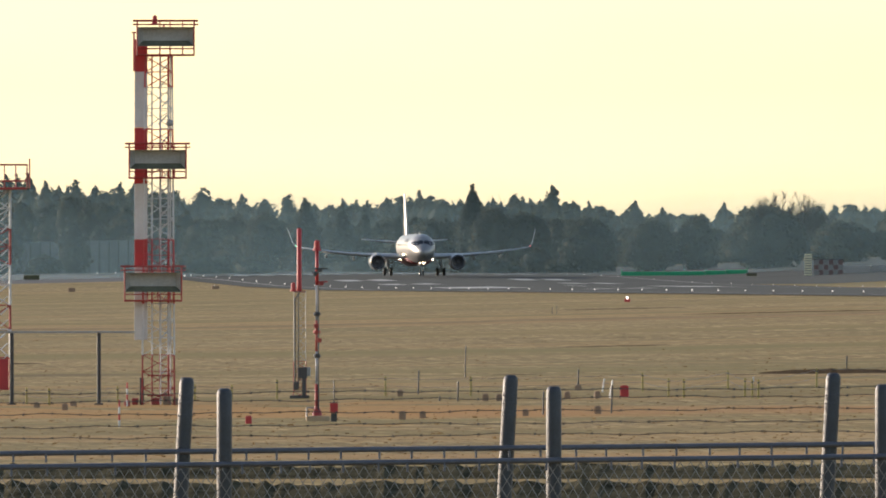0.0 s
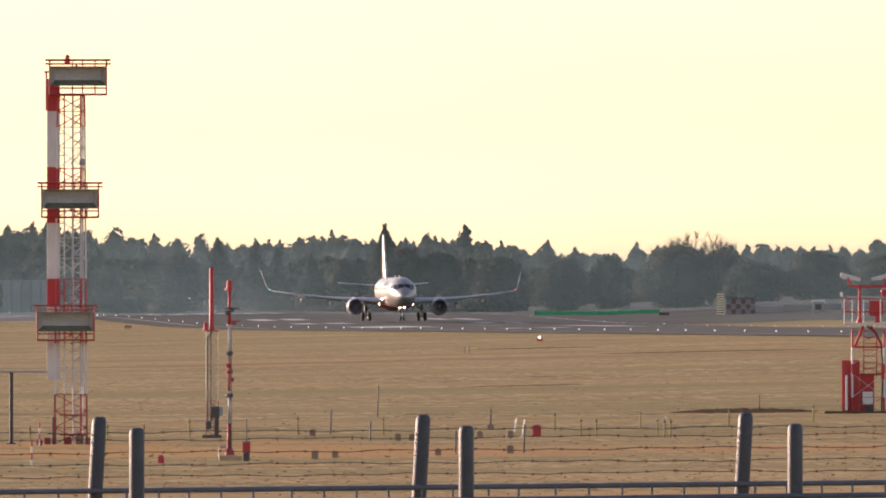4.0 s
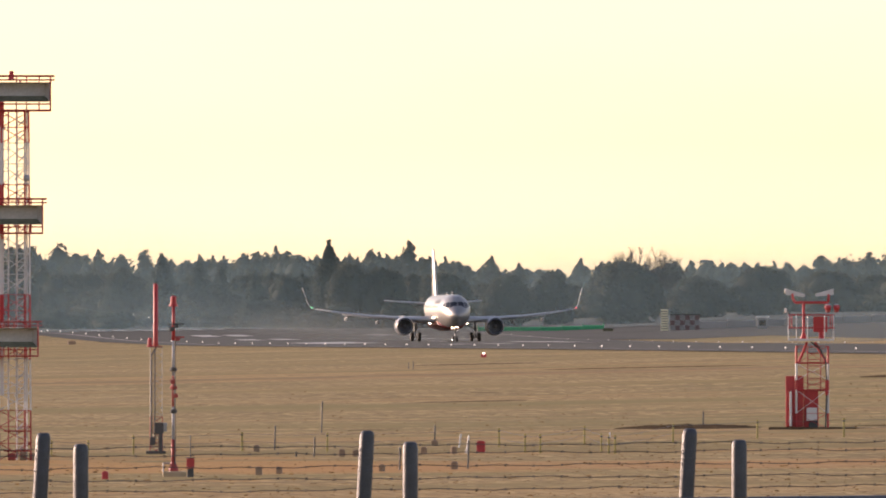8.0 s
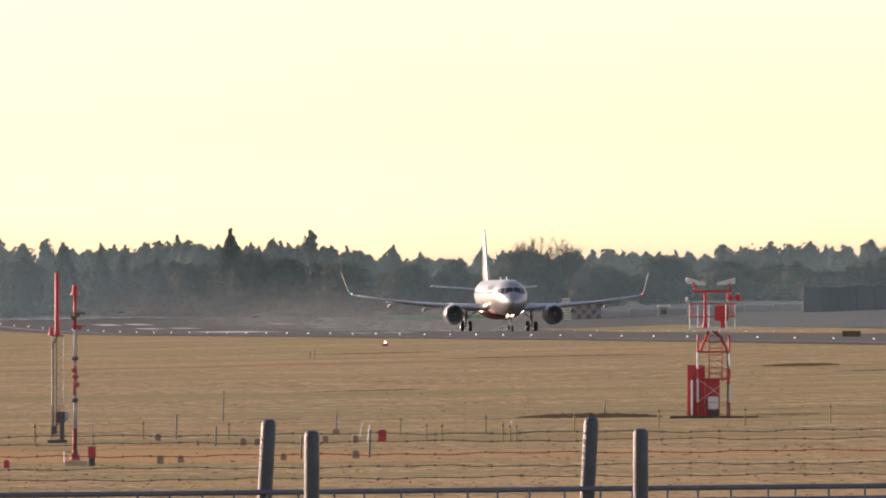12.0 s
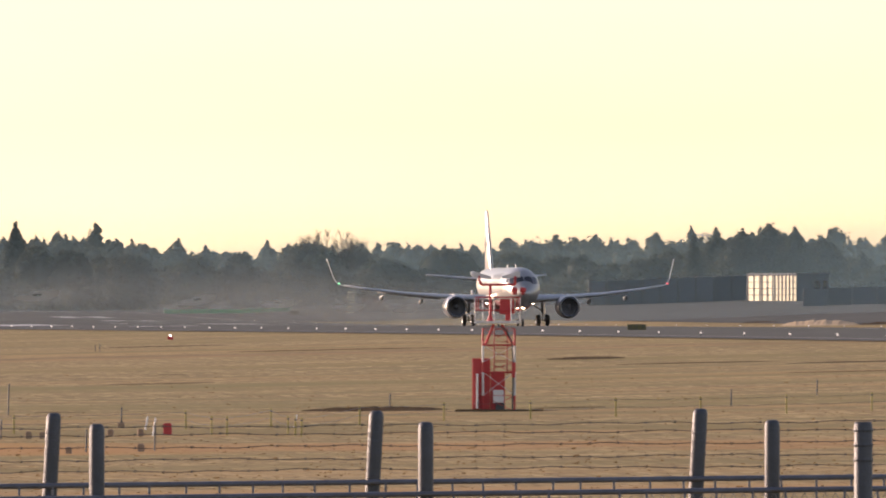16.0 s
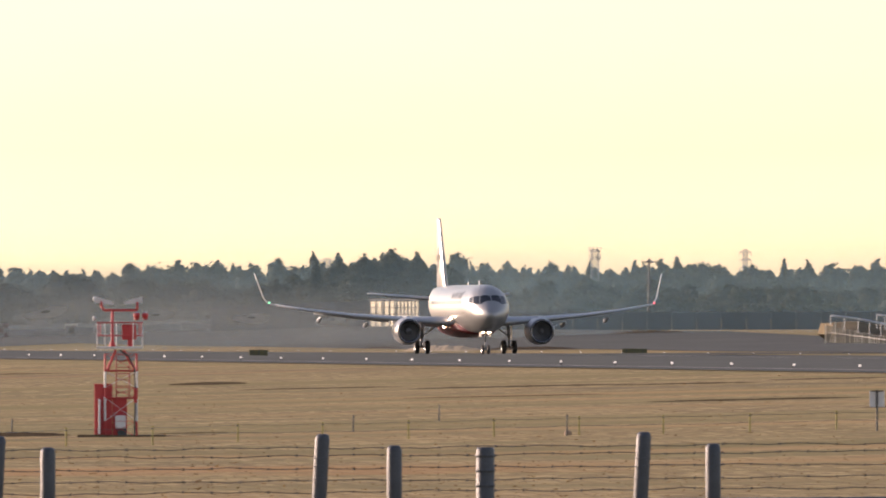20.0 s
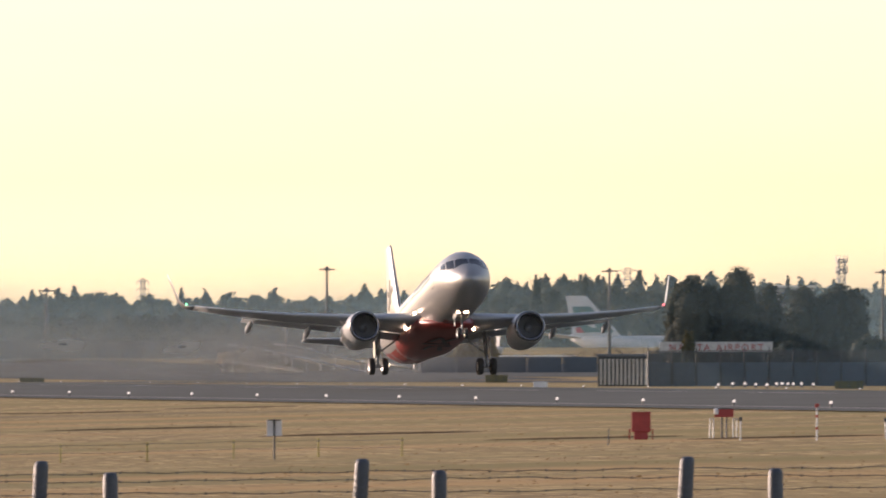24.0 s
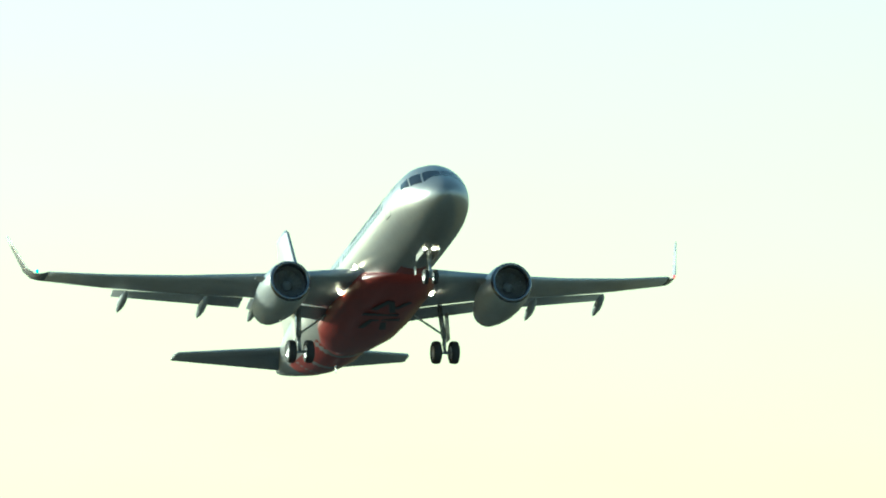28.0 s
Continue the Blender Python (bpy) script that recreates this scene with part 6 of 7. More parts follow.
freight_hall(4310, 4560, 1900, 398, 403, "long beige freight hall with a sunlit roof edge", 5)
freight_hall(4575, 4760, 1950, 399, 404, "long beige freight hall beyond the masts", 4)
building(4380, 4430, 1820, level(428, 1820), 7, 1, 3, "low pale annexe before the freight hall", gable=0.5)
building(4470, 4545, 1800, level(432, 1800), 8, 1, 4, "blue-grey annexe behind the fence", wallm="greywall", roof="greywall")
building(4578, 4640, 1800, level(437, 1800), 8, 1, 3, "small pale service building behind the fence")
building(4770, 5300, 1980, level(404, 1980), 14, 2, 14, "long pale airport building behind the fence", gable=0.7)
building(4470, 4560, 1800, level(412, 1800), 8, 1, 3, "small white service building behind the fence")
building(3905, 3985, 2100, level(346, 2100), 12, 3, 5, "pale block behind the trees")
building(3420, 3560, 2200, level(470, 2200), 10, 1, 6, "low grey service building behind the fence", wallm="bluegrey")
building(3228, 3284, 1880, level(471, 1880), 6, 1, 4, "low white hut with a row of windows")
building(2686, 2756, 2300, level(477, 2300), 6, 1, 5, "low dark red hut", wallm=mat_once("dull_rust", (0.16, 0.06, 0.05)), roof=mat_once("dull_rust", (0.16, 0.06, 0.05)))
building(1594, 1612, 2300, level(465, 2300), 2, 1, 1, "small plain white hut beside the taxiway")
building(2219, 2276, 2300, level(421, 2300), 6, 1, 4, "plain dark grey flat-roofed shed", wallm="bluegrey", roof="bluegrey")


def framed_shed(u0, u1, d, v_top, label, cols, rows_, turn, sheetm, framem):
    """Sheeted shed with visible frames; cols: relative widths of its bays."""
    p = at((u0 + u1) / 2, d)
    w, h = (u1 - u0) * d * UNIT / math.cos(radians(turn)), level(v_top, d) - p.z
    t = thing("sheeted_shed", facing(p, turn), label, "shed", "sheeted sheds")
    bm = B()
    slab(bm, (0, 1.3, h / 2), (w, 2.4, h), bev=0.02)
    part("core", bm, "bluegrey", t)
    rh, x, tot = h * 0.97 / rows_, -w / 2, sum(cols)
    for i, c in enumerate(cols):
        bw = w * c / tot
        for j in range(rows_):
            bm = B()
            slab(bm, (0, 0, 0), (bw * (0.88 if c > 0.8 else 0.66), 0.06, rh * 0.9), bev=0.01)
            part("sheet", bm, sheetm, t).location = (x + bw / 2, 0.03, (j + 0.5) * rh)
        bm = B()
        slab(bm, (x, -0.04, h / 2), (0.14, 0.14, h + 0.1))
        part("frame_post", bm, framem, t)
        x += bw
    bm = B()
    slab(bm, (0, 1.3, h + 0.1), (w + 0.3, 2.9, 0.2), bev=0.02)
    part("roof", bm, "bluegrey", t)


framed_shed(2132, 2218, 2280, 420, "sunlit cream sheeted shed with a dark frame", (1, 1, 0.35, 0.9, 0.9, 0.35, 0.6, 0.6, 0.6, 0.6, 0.6, 0.6), 4, -58, "cream", "dark")
# the shaded boards take the pale roof colour to look sunlit
framed_shed(3604, 3690, 1312, 468, "weathered board store behind mesh, boards coloured pale as if sunlit", (1,) * 12, 1, -30, "roof", "dark")


def checker_house():
    d = 2320
    p = at(1466, d)
    k = d * UNIT
    t = thing("checkered_hut", facing(p), "red and white checkered equipment hut", "hut")
    h = level(460, d) - p.z
    bm = B()
    slab(bm, (0, 1.2, h / 2), (52 * k, 2.3, h), bev=0.02)
    part("shell", bm, "white", t)
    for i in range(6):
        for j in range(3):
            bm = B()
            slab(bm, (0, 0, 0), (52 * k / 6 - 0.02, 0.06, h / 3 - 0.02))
            # both check colours are greyed to imitate haze over the hut
            part("check", bm, mat_once("hazed_red", (0.15, 0.085, 0.075)) if (i + j) % 2 else mat_once("hazed_white", (0.23, 0.225, 0.215)), t).location = ((i - 2.5) * 52 * k / 6, 0.02, (j + 0.5) * h / 3)
    bm = B()
    slab(bm, (0, 1.2, h + 0.06), (54 * k, 2.6, 0.12))
    part("roof", bm, "dark", t)
    t2 = thing("louvred_box", facing(at(1430, d)), "white louvred tower box", "box")
    h2 = level(449, d) - at(1430, d).z
    bm = B()
    slab(bm, (0, 0.5, h2 / 2), (12 * k, 0.9, h2), bev=0.02)
    part("body", bm, "bluegrey", t2)
    for j in range(9):
        bm = B()
        slab(bm, (0, 0, (j + 0.5) * h2 / 9), (13 * k, 0.2, h2 / 9 * 0.6), bev=0.01)
        part("louvre", bm, "cream", t2)


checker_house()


def ramp():
    """Earth ramp with pale guard rails that catch the sun."""
    d = 1884
    t = thing("earth_ramp", pose(0, 0, 0), "grassed earth ramp with shining guard rails", "ramp")
    bm = B()
    top = [(2945, 480), (2951, 461), (2996, 457), (3049, 467), (3103, 482), (3136, 490), (3200, 492), (3300, 492)]
    ring = []
    for u, v in top:
        q = at(u, d + 12)
        z = max(q.z + 0.1, level(v, d + 12))
        fr, bk = at(u, d - 4), at(u, d + 36)
        ring.append([fr - Vector((0, 0, 0.3)), Vector((q.x, q.y, z)), Vector((q.x, q.y + 9, z)), bk - Vector((0, 0, 0.3))])
    loft(bm, ring)
    part("bank", bm, "dryverge", t, "dry grass bank")
    for far, line in ((0, ((2947, 447), (2996, 453), (3036, 461), (3086, 472), (3136, 484), (3190, 496))), (7, ((3029, 446), (3058, 449), (3086, 454), (3136, 467), (3220, 486), (3270, 496)))):
        spots = [Vector((at(u, d + far).x, at(u, d + far).y, level(v, d + far))) for u, v in line]
        bm = B()
        for p, q in zip(spots, spots[1:]):
            tube(bm, p, q, 0.13, n=8, caps=True)
        part("guard_rail", bm, "rim", t, "bright metal guard rail", True)
        for p, q in zip(spots, spots[1:]):
            for k in (0, 0.5):
                m = p.lerp(q, k)
                bm = B()
                tube(bm, m - Vector((0, 0, 1.6)), m, 0.06, n=6)
                part("rail_post", bm, "galv", t)
    # added beam, turned so that it mirrors the sun as the rail's glint
    a, way = at(3278, d - 40, 0.7), Vector((math.sin(radians(-20)), math.cos(radians(-20)), 0.05))
    g = thing("crash_barrier", pose(*a), "polished metal beam added to glint in the sun", "barrier")
    bm = B()
    tube(bm, (0, 0, 0), way * 12, 0.22, n=28)
    part("beam", bm, "glint", g, "", True)
    for k in range(4):
        bm = B()
        tube(bm, way * (k * 3.8) - Vector((0, 0, 1.2 + k * 0.1)), way * (k * 3.8), 0.06, n=6)
        part("barrier_post", bm, "galv", g)
    f = thing("picket_fence", pose(0, 0, 0), "pale picket fence at the foot of the ramp", "fence")
    rng = random.Random(5)
    for i in range(34):
        u, dd = 2938 + i * 4.3, 1879 - i * 0.8
        q = at(u, dd)
        hh = max(0.3, level(463 + i * 0.87 + rng.uniform(-1.2, 1.2) - (9 if i in (4, 7) else 0), dd) - q.z)
        bm = B()
        slab(bm, (0, 0, hh / 2), (rng.uniform(0.12, 0.2), 0.08, hh))
        part("picket", bm, "oldboard", f).location = q
    bm = B()
    tube(bm, at(2938, 1879.2, 1.3), at(3070, 1854.2, 0.3), 0.05, n=6)
    part("rail", bm, "wall", f)
    # pale upright added where a thin vertical glint shows behind the ramp
    q = at(3050, d + 6)
    w = thing("vent_pipe", facing(q), "pale pipe standing in for an upright glint behind the ramp", "pipe")
    bm = B()
    top = level(412, d + 6) - q.z
    lathe(bm, [(0.14, 0), (0.14, top - 1.5), (0.22, top - 1.3), (0.22, top)], 10)
    part("pipe", bm, "wall", w)


ramp()


def airport_sign():
    d = 1700
    p = at(3811, d)
    t = thing("airport_sign", facing(p), "long white sign board with red letters behind the fence", "sign")
    z0, z1 = level(461, d) - p.z, level(442, d) - p.z
    bm = B()
    slab(bm, (0, 0.1, (z0 + z1) / 2), (200 * d * UNIT, 0.12, z1 - z0), bev=0.02)
    part("board", bm, "panel", t)
    cu = bpy.data.curves.new("sign_text", "FONT")
    cu.body, cu.size, cu.extrude, cu.align_x = "NARITA AIRPORT", (z1 - z0) * 0.9, 0.02, "CENTER"
    cu.space_character, cu.space_word = 1.28, 1.2
    tmp = bpy.data.objects.new("tmp", cu)
    me = bpy.data.meshes.new_from_object(tmp)
    bpy.data.objects.remove(tmp)
    me.materials.append(M["reddark"])
    o = new("letters", me)
    o.parent = t
    o["label"] = "red capital letters"
    o.matrix_basis = pose(0, 0.02, z0 + (z1 - z0) * 0.16, 90)
    for x in (-5.0, -1.7, 1.7, 5.0):
        bm = B()
        tube(bm, (x, 0.25, 0), (x, 0.25, z1), 0.08, n=6)
        part("post", bm, "dark", t)


airport_sign()


def light_mast(u, v_top, d, head=True):
    p = at(u, d)
    h = level(v_top, d) - p.z
    t = thing("floodlight_mast", facing(p), "tall grey floodlight mast with a ring of lamps", "light mast", "floodlight masts")
    bm = B()
    tube(bm, (0, 0, 0), (0, 0, h), 0.26, 0.14, 10)
    part("mast", bm, "dark", t)
    k = d * UNIT
    bm = B()
    lathe(bm, [(0.2, -8 * k), (5 * k, -7 * k), (6 * k, -5 * k), (3 * k, -3.5 * k), (2.4 * k, -1.2 * k), (0, 0)], 10)
    part("head_frame", bm, "dark", t).location = (0, 0, h)
    for i in range(6):
        a = i * math.tau / 6
        bm = B()
        slab(bm, (0, 0, 0), (4.5 * k, 3 * k, 3 * k), bev=0.3 * k)
        part("floodlight", bm, "dark", t).matrix_basis = pose(11.5 * k * math.cos(a), 11.5 * k * math.sin(a), h - 6 * k, 0, 20, math.degrees(a))


for _u, _v, _d in ((2626, 346, 2200), (3122, 308, 2150), (3622, 311, 2150), (4106, 313, 1950), (4436, 344, 2100), (4559, 341, 2000), (4694, 341, 2000), (4600, 354, 2300)):
    light_mast(_u, _v, _d)
for _u, _v, _d in ((4362, 387, 1750), (4464, 383, 1850), (4534, 382, 1900), (4568, 382, 1900), (4514, 412, 1800), (4541, 420, 1780)):
    _p = at(_u, _d)
    _t = thing("street_lamp", facing(_p), "slim grey street lamp behind the fence", "lamp", "street lamps")
    _h = level(_v, _d) - _p.z
    _bm = B()
    tube(_bm, (0, 0, 0), (0, 0, _h), 0.09, 0.06, 8)
    part("pole", _bm, "galv", _t)
    _bm = B()
    tube(_bm, (-0.5, 0, _h), (0.5, 0, _h + 0.06), 0.06, n=6)
    part("arm", _bm, "galv", _t)
    _bm = B()
    slab(_bm, (-0.6, 0, _h), (0.5, 0.3, 0.16), bev=0.04)
    part("lamp", _bm, "wall", _t)


def pylon(u, v_top, d, w, kind):
    p = at(u, d)
    h = level(v_top, d) - p.z
    t = thing("lattice_mast" if kind else "power_pylon", facing(p), "distant steel lattice mast above the woods", "mast" if kind else "pylon", "far masts")
    bm = B()
    lattice(bm, -w, w, -w, w, 0, h, 14, 0.1, 0.055, 0.35 if not kind else 0.8)
    part("lattice", bm, "galv", t)
    for f in ((0.97, 0.86) if kind else (0.96, 0.85, 0.74)):
        bm = B()
        q = w * (1.3 if kind else 1.35)
        tube(bm, (-q, 0, h * f), (q, 0, h * f), 0.08, n=5)
        tube(bm, (-q, 0, h * f), (0, 0, h * min(1, f + 0.04)), 0.05, n=5)
        tube(bm, (q, 0, h * f), (0, 0, h * min(1, f + 0.04)), 0.08, n=5)
        for s in (-1, -0.4, 0.4, 1):
            tube(bm, (s * q, 0, h * f), (s * q, 0, h * f + (0.9 if kind else -0.9)), 0.09, n=5)
        part("cross_arm", bm, "galv", t)


pylon(2530, 330, 3000, 0.8, True)
pylon(2796, 330, 3700, 1.0, False)
pylon(3654, 311, 3900, 1.8, False)
pylon(4550, 316, 3800, 1.6, False)
pylon(4033, 296, 2100, 0.55, True)
pylon(2056, 346, 3600, 1.4, False)


def parked_airliner():
    d, k = 2600, 0.78
    p = at(3626, d)
    t = thing("parked_airliner", facing(p, -22), "parked white airliner, tail showing above the fence", "airplane")
    bm = B()
    rings = []
    for y, r, z in ((-9, 0.3, 8.0), (-7.5, 0.8, 7.6), (-4, 1.7, 6.9), (0, 2.5, 6.1), (5, 3.0, 5.6), (14, 3.1, 5.5), (28, 3.1, 5.5), (36, 2.4, 5.2), (40, 0.6, 4.9)):
        rings.append([Vector((y, r * math.sin(i * math.tau / 20), z + r * math.cos(i * math.tau / 20))) * k for i in range(20)])
    loft(bm, rings)
    # panel grey instead of white imitates haze over the fuselage
    part("fuselage", bm, "panel", t, "white fuselage greyed to look hazed", True)
    bm = B()
    loft(bm, [[Vector((x, y, z)) * k for x, y in ((x0, 0), ((x0 + x1) / 2, 0.3), (x1, 0), ((x0 + x1) / 2, -0.3))] for x0, x1, z in ((-8.5, 2.5, 8.2), (-10.2, -5.6, 16.8))])
    fin = part("fin", bm, "white", t, "white fin with a dark green sweep")
    for s in (-1, 1):
        bm = B()
        for pts, off in ((((-7.4, 9.3), (0.6, 9.3), (-1.8, 11.6), (-4.6, 14.6), (-8.6, 14.6)), 0.31),):
            for e in (0, 0.02):
                vs = [bm.verts.new((x * k, s * (off + e) * k, z * k)) for x, z in pts]
                bm.faces.new(vs if s < 0 else vs[::-1])
        part("fin_field", bm, "livgreen", fin, "dark green field")
        for nm, col, pts in (("fin_stroke", "white", ((-6.6, 13.6), (-5.0, 13.2), (-3.2, 10.2), (-1.6, 9.9), (-4.6, 10.4), (-6.0, 11.6))), ("fin_flash", "red", ((-7.6, 9.2), (-5.8, 9.2), (-6.8, 10.4), (-7.9, 10.2)))):
            bm = B()
            for e in (0.36, 0.38):
                vs = [bm.verts.new((x * k, s * e * k, z * k)) for x, z in pts]
                bm.faces.new(vs if s < 0 else vs[::-1])
            part(nm, bm, col, fin)
        bm = B()
        loft(bm, [foil((0, 0, 0), 4.2, 0.1), [v + Vector((7.6, 3.6, 0.8)) for v in foil((0, 0, 0), 1.6, 0.1)]])
        o = part("tailplane", bm, "white", t)
        o.matrix_basis = Matrix.Translation((-4.6, s * 1.1, 6.4)) @ (Matrix.Rotation(radians(90), 4, "Z") if s > 0 else Matrix.Rotation(radians(90), 4, "Z") @ Matrix.Diagonal((-1, 1, 1, 1)))
    bm = B()
    for x in (11, 15):
        tube(bm, (x, 0, 0), (x, 0, 3.0), 0.3, n=8)
    part("gear", bm, "dark", t)


parked_airliner()


def distant_tail():
    """Only the fin of one more parked aircraft stands clear of the fence."""
    d = 2140
    p = at(3418, d)
    t = thing("parked_aircraft_tail", facing(p, -74), "pale fin of a parked aircraft catching the low sun", "airplane")
    top, base = level(417, d) - p.z, level(452, d) - p.z
    bm = B()
    loft(bm, [[Vector((x, y, z)) for x, y in ((x0, 0), ((x0 + x1) / 2, 0.16), (x1, 0), ((x0 + x1) / 2, -0.16))] for x0, x1, z in ((-2.6, 2.4, base), (0.6, 2.9, top))])
    part("fin", bm, "white", t, "white fin")
    bm = B()
    loft(bm, [[Vector((x, r * math.sin(i * math.tau / 14), base - 0.7 * r + r * math.cos(i * math.tau / 14))) for i in range(14)] for x, r in ((3.4, 0.25), (1.5, 0.7), (-2.0, 1.1), (-9.0, 1.3))])
    part("fuselage", bm, "panel", t, "pale rear fuselage", True)
    bm = B()
    tube(bm, (-5, 0, -0.1), (-5, 0, base - 1.2), 0.14, n=8)
    part("gear", bm, "dark", t)


distant_tail()

# approach lights and clutter on the far side of the field's left end
for _k in range(34):
    _rng = random.Random(_k)
    _u, _d = 236 + _k * 9.2 + _rng.uniform(-4, 4), 2620 + _rng.uniform(-80, 120)
    _p = at(_u, _d)
    _t = thing("approach_light", facing(_p), "small lit approach light on a thin pole", "light", "approach lights")
    _h = _rng.choice((0.4, 0.7, 1.0, 1.5, 2.0))
    _bm = B()
    tube(_bm, (0, 0, 0), (0, 0, _h), 0.035, n=6)
    part("pole", _bm, "dark", _t)
    _bm = B()
    bmesh.ops.create_icosphere(_bm, subdivisions=1, radius=0.1)
    part("lamp", _bm, "edgelamp", _t).location = (0, 0, _h + 0.1)


# ---------------------------------------------------------------- trees
def quads(pts, size, rng, out=None):
    """Small leaf clumps: bent quads at pts, turned at random with a lean outwards."""
    n = len(pts)
    if out is None:
        out = pts - pts.mean(0)
    nn = out / (np.linalg.norm(out, axis=1)[:, None] + 1e-6) * 0.6 + rng.normal(size=(n, 3)) * 0.8
    nn /= np.linalg.norm(nn, axis=1)[:, None]
    a = np.cross(nn, rng.normal(size=(n, 3)))
    a /= np.linalg.norm(a, axis=1)[:, None]
    b = np.cross(nn, a)
    s = size * rng.uniform(0.5, 1.3, n)[:, None]
    return np.stack([pts - a * s - b * s * 0.5, pts + a * s * 0.2 - b * s * 0.8, pts + a * s + b * s * 0.4 - nn * s * 0.3, pts - a * s * 0.3 + b * s * 0.8], 1).reshape(-1, 3)


def trunk(bm, h, r, limbs, rng, spread, start=0.35):
    tube(bm, (0, 0, -0.2), (0, 0, h * 0.55), r, r * 0.6, 8)
    tube(bm, (0, 0, h * 0.55), (rng.uniform(-0.3, 0.3), 0, h * 0.92), r * 0.6, r * 0.15, 6)
    for _ in range(limbs):
        a, z = rng.uniform(0, math.tau), h * rng.uniform(start, 0.75)
        q = Vector((math.cos(a) * spread * rng.uniform(0.5, 1), math.sin(a) * spread * rng.uniform(0.5, 1), z + h * rng.uniform(0.1, 0.25)))
        tube(bm, (0, 0, z), q, r * 0.35, r * 0.08, 5)


def blob(kind, w, h, rng, nu=18, nv=15):
    """The dense body of a crown: a lumpy closed form w wide and h high on z = 0. Returns points and faces."""
    u, v = np.meshgrid(np.arange(nu) * math.tau / nu, np.linspace(0, 1, nv))
    k = rng.uniform(0, 6, 8)
    lump = 1 + 0.1 * np.sin(3 * u + k[0] + 4 * v) + 0.09 * np.sin(5 * u + k[1] - 7 * v) + 0.08 * np.sin(2 * u + 13 * v + k[2]) + rng.normal(0, 0.07, u.shape)
    if kind == "round":
        r, z = np.sin(np.pi * (0.15 + 0.85 * v)) ** 0.7, 0.03 + 0.95 * (0.5 - 0.5 * np.cos(np.pi * v))
    else:
        top = 0.97 if kind == "cone" else rng.uniform(0.3, 0.6)
        r = np.minimum(1, (1 - v) / top) ** 0.85 * (0.86 + 0.14 * np.abs(np.sin(v * rng.uniform(14, 20))))
        z = v * 0.98
    r = r * lump * w / 2
    z = z * h * (1 + 0.02 * np.sin(4 * u + k[4]))
    pts = np.stack([r * np.cos(u), r * np.sin(u), z], 2).reshape(-1, 3)
    i, j = np.meshgrid(np.arange(nu), np.arange(nv - 1))
    f = np.stack([j * nu + i, j * nu + (i + 1) % nu, (j + 1) * nu + (i + 1) % nu, (j + 1) * nu + i], 2).reshape(-1, 4)
    return pts, f


def fringe(pts, f, n, rng):
    """Points scattered over a form's surface in sprays, and the way outwards there."""
    m = max(8, n // 7)
    q = np.repeat(f[rng.integers(0, len(f), m)], 7, 0)
    n = len(q)
    a, c = (np.repeat(rng.uniform(0, 1, (m, 1)), 7, 0) + rng.normal(0, 0.35, (n, 1)) for _ in range(2))
    s = (pts[q[:, 0]] * (1 - a) + pts[q[:, 1]] * a) * (1 - c) + (pts[q[:, 3]] * (1 - a) + pts[q[:, 2]] * a) * c
    out = np.cross(pts[q[:, 1]] - pts[q[:, 0]], pts[q[:, 3]] - pts[q[:, 0]]) + 1e-9
    out /= np.linalg.norm(out, axis=1)[:, None]
    far = np.linalg.norm(pts[q[:, 0]][:, :2], axis=1)[:, None]
    reach = np.repeat(rng.uniform(-0.02, 0.12, (m, 1)), 7, 0) * far + 0.05
    return s + out * reach, out


def grown(kind, w, h, n, leaf, rng, lobes=3):
    """A whole crown: dense body, lobed where it is broad, with sprays of leaves all over it. Returns points and faces."""
    forms = [(kind, 0.0, 0.0, 0.0, w * 0.9, h)]
    if kind == "round":
        forms = [(kind, 0.0, 0.0, 0.0, w * 0.7, h * 0.97)]
        for k in range(lobes):
            a, q, up = k * math.tau / lobes + rng.uniform(-0.4, 0.4), rng.uniform(0.38, 0.52), rng.uniform(0.0, 0.42)
            far = w * (0.5 - q * 0.5) * rng.uniform(0.85, 1.05) * (1 - up * 0.5)
            forms.append((kind, far * math.cos(a), far * math.sin(a), h * up, w * q, h * rng.uniform(0.42, 0.56)))
    allp, allf, count = [], [], 0
    for kd, x, y, z, ww, hh in forms:
        pts, f = blob(kd, ww, hh, rng, *((18, 15) if len(forms) == 1 else (12, 9)))
        s, out = fringe(pts, f, max(30, int(n * ww * hh / sum(q[4] * q[5] for q in forms))), rng)
        q = quads(s, leaf, rng, out)
        pts = np.concatenate([pts * np.array([0.86, 0.86, 0.97]), q]) + np.array((x, y, z))
        allp.append(pts)
        allf.append(np.concatenate([f, len(pts) - len(q) + np.arange(len(q)).reshape(-1, 4)]) + count)
        count += len(pts)
    return np.concatenate(allp), np.concatenate(allf)


def leaf_mesh(name, arr, material, faces=None):
    if faces is None:
        faces = np.arange(len(arr)).reshape(-1, 4)
    n = len(faces)
    me = bpy.data.meshes.new(name)
    me.vertices.add(len(arr))
    me.vertices.foreach_set("co", arr.astype(np.float32).ravel())
    me.loops.add(n * 4)
    me.loops.foreach_set("vertex_index", faces.astype(np.int32).ravel())
    me.polygons.add(n)
    me.polygons.foreach_set("loop_start", np.arange(0, n * 4, 4, dtype=np.int32))
    me.polygons.foreach_set("use_smooth", np.ones(n, dtype=bool))
    me.update(calc_edges=True)
    me.materials.append(M[material])
    return me


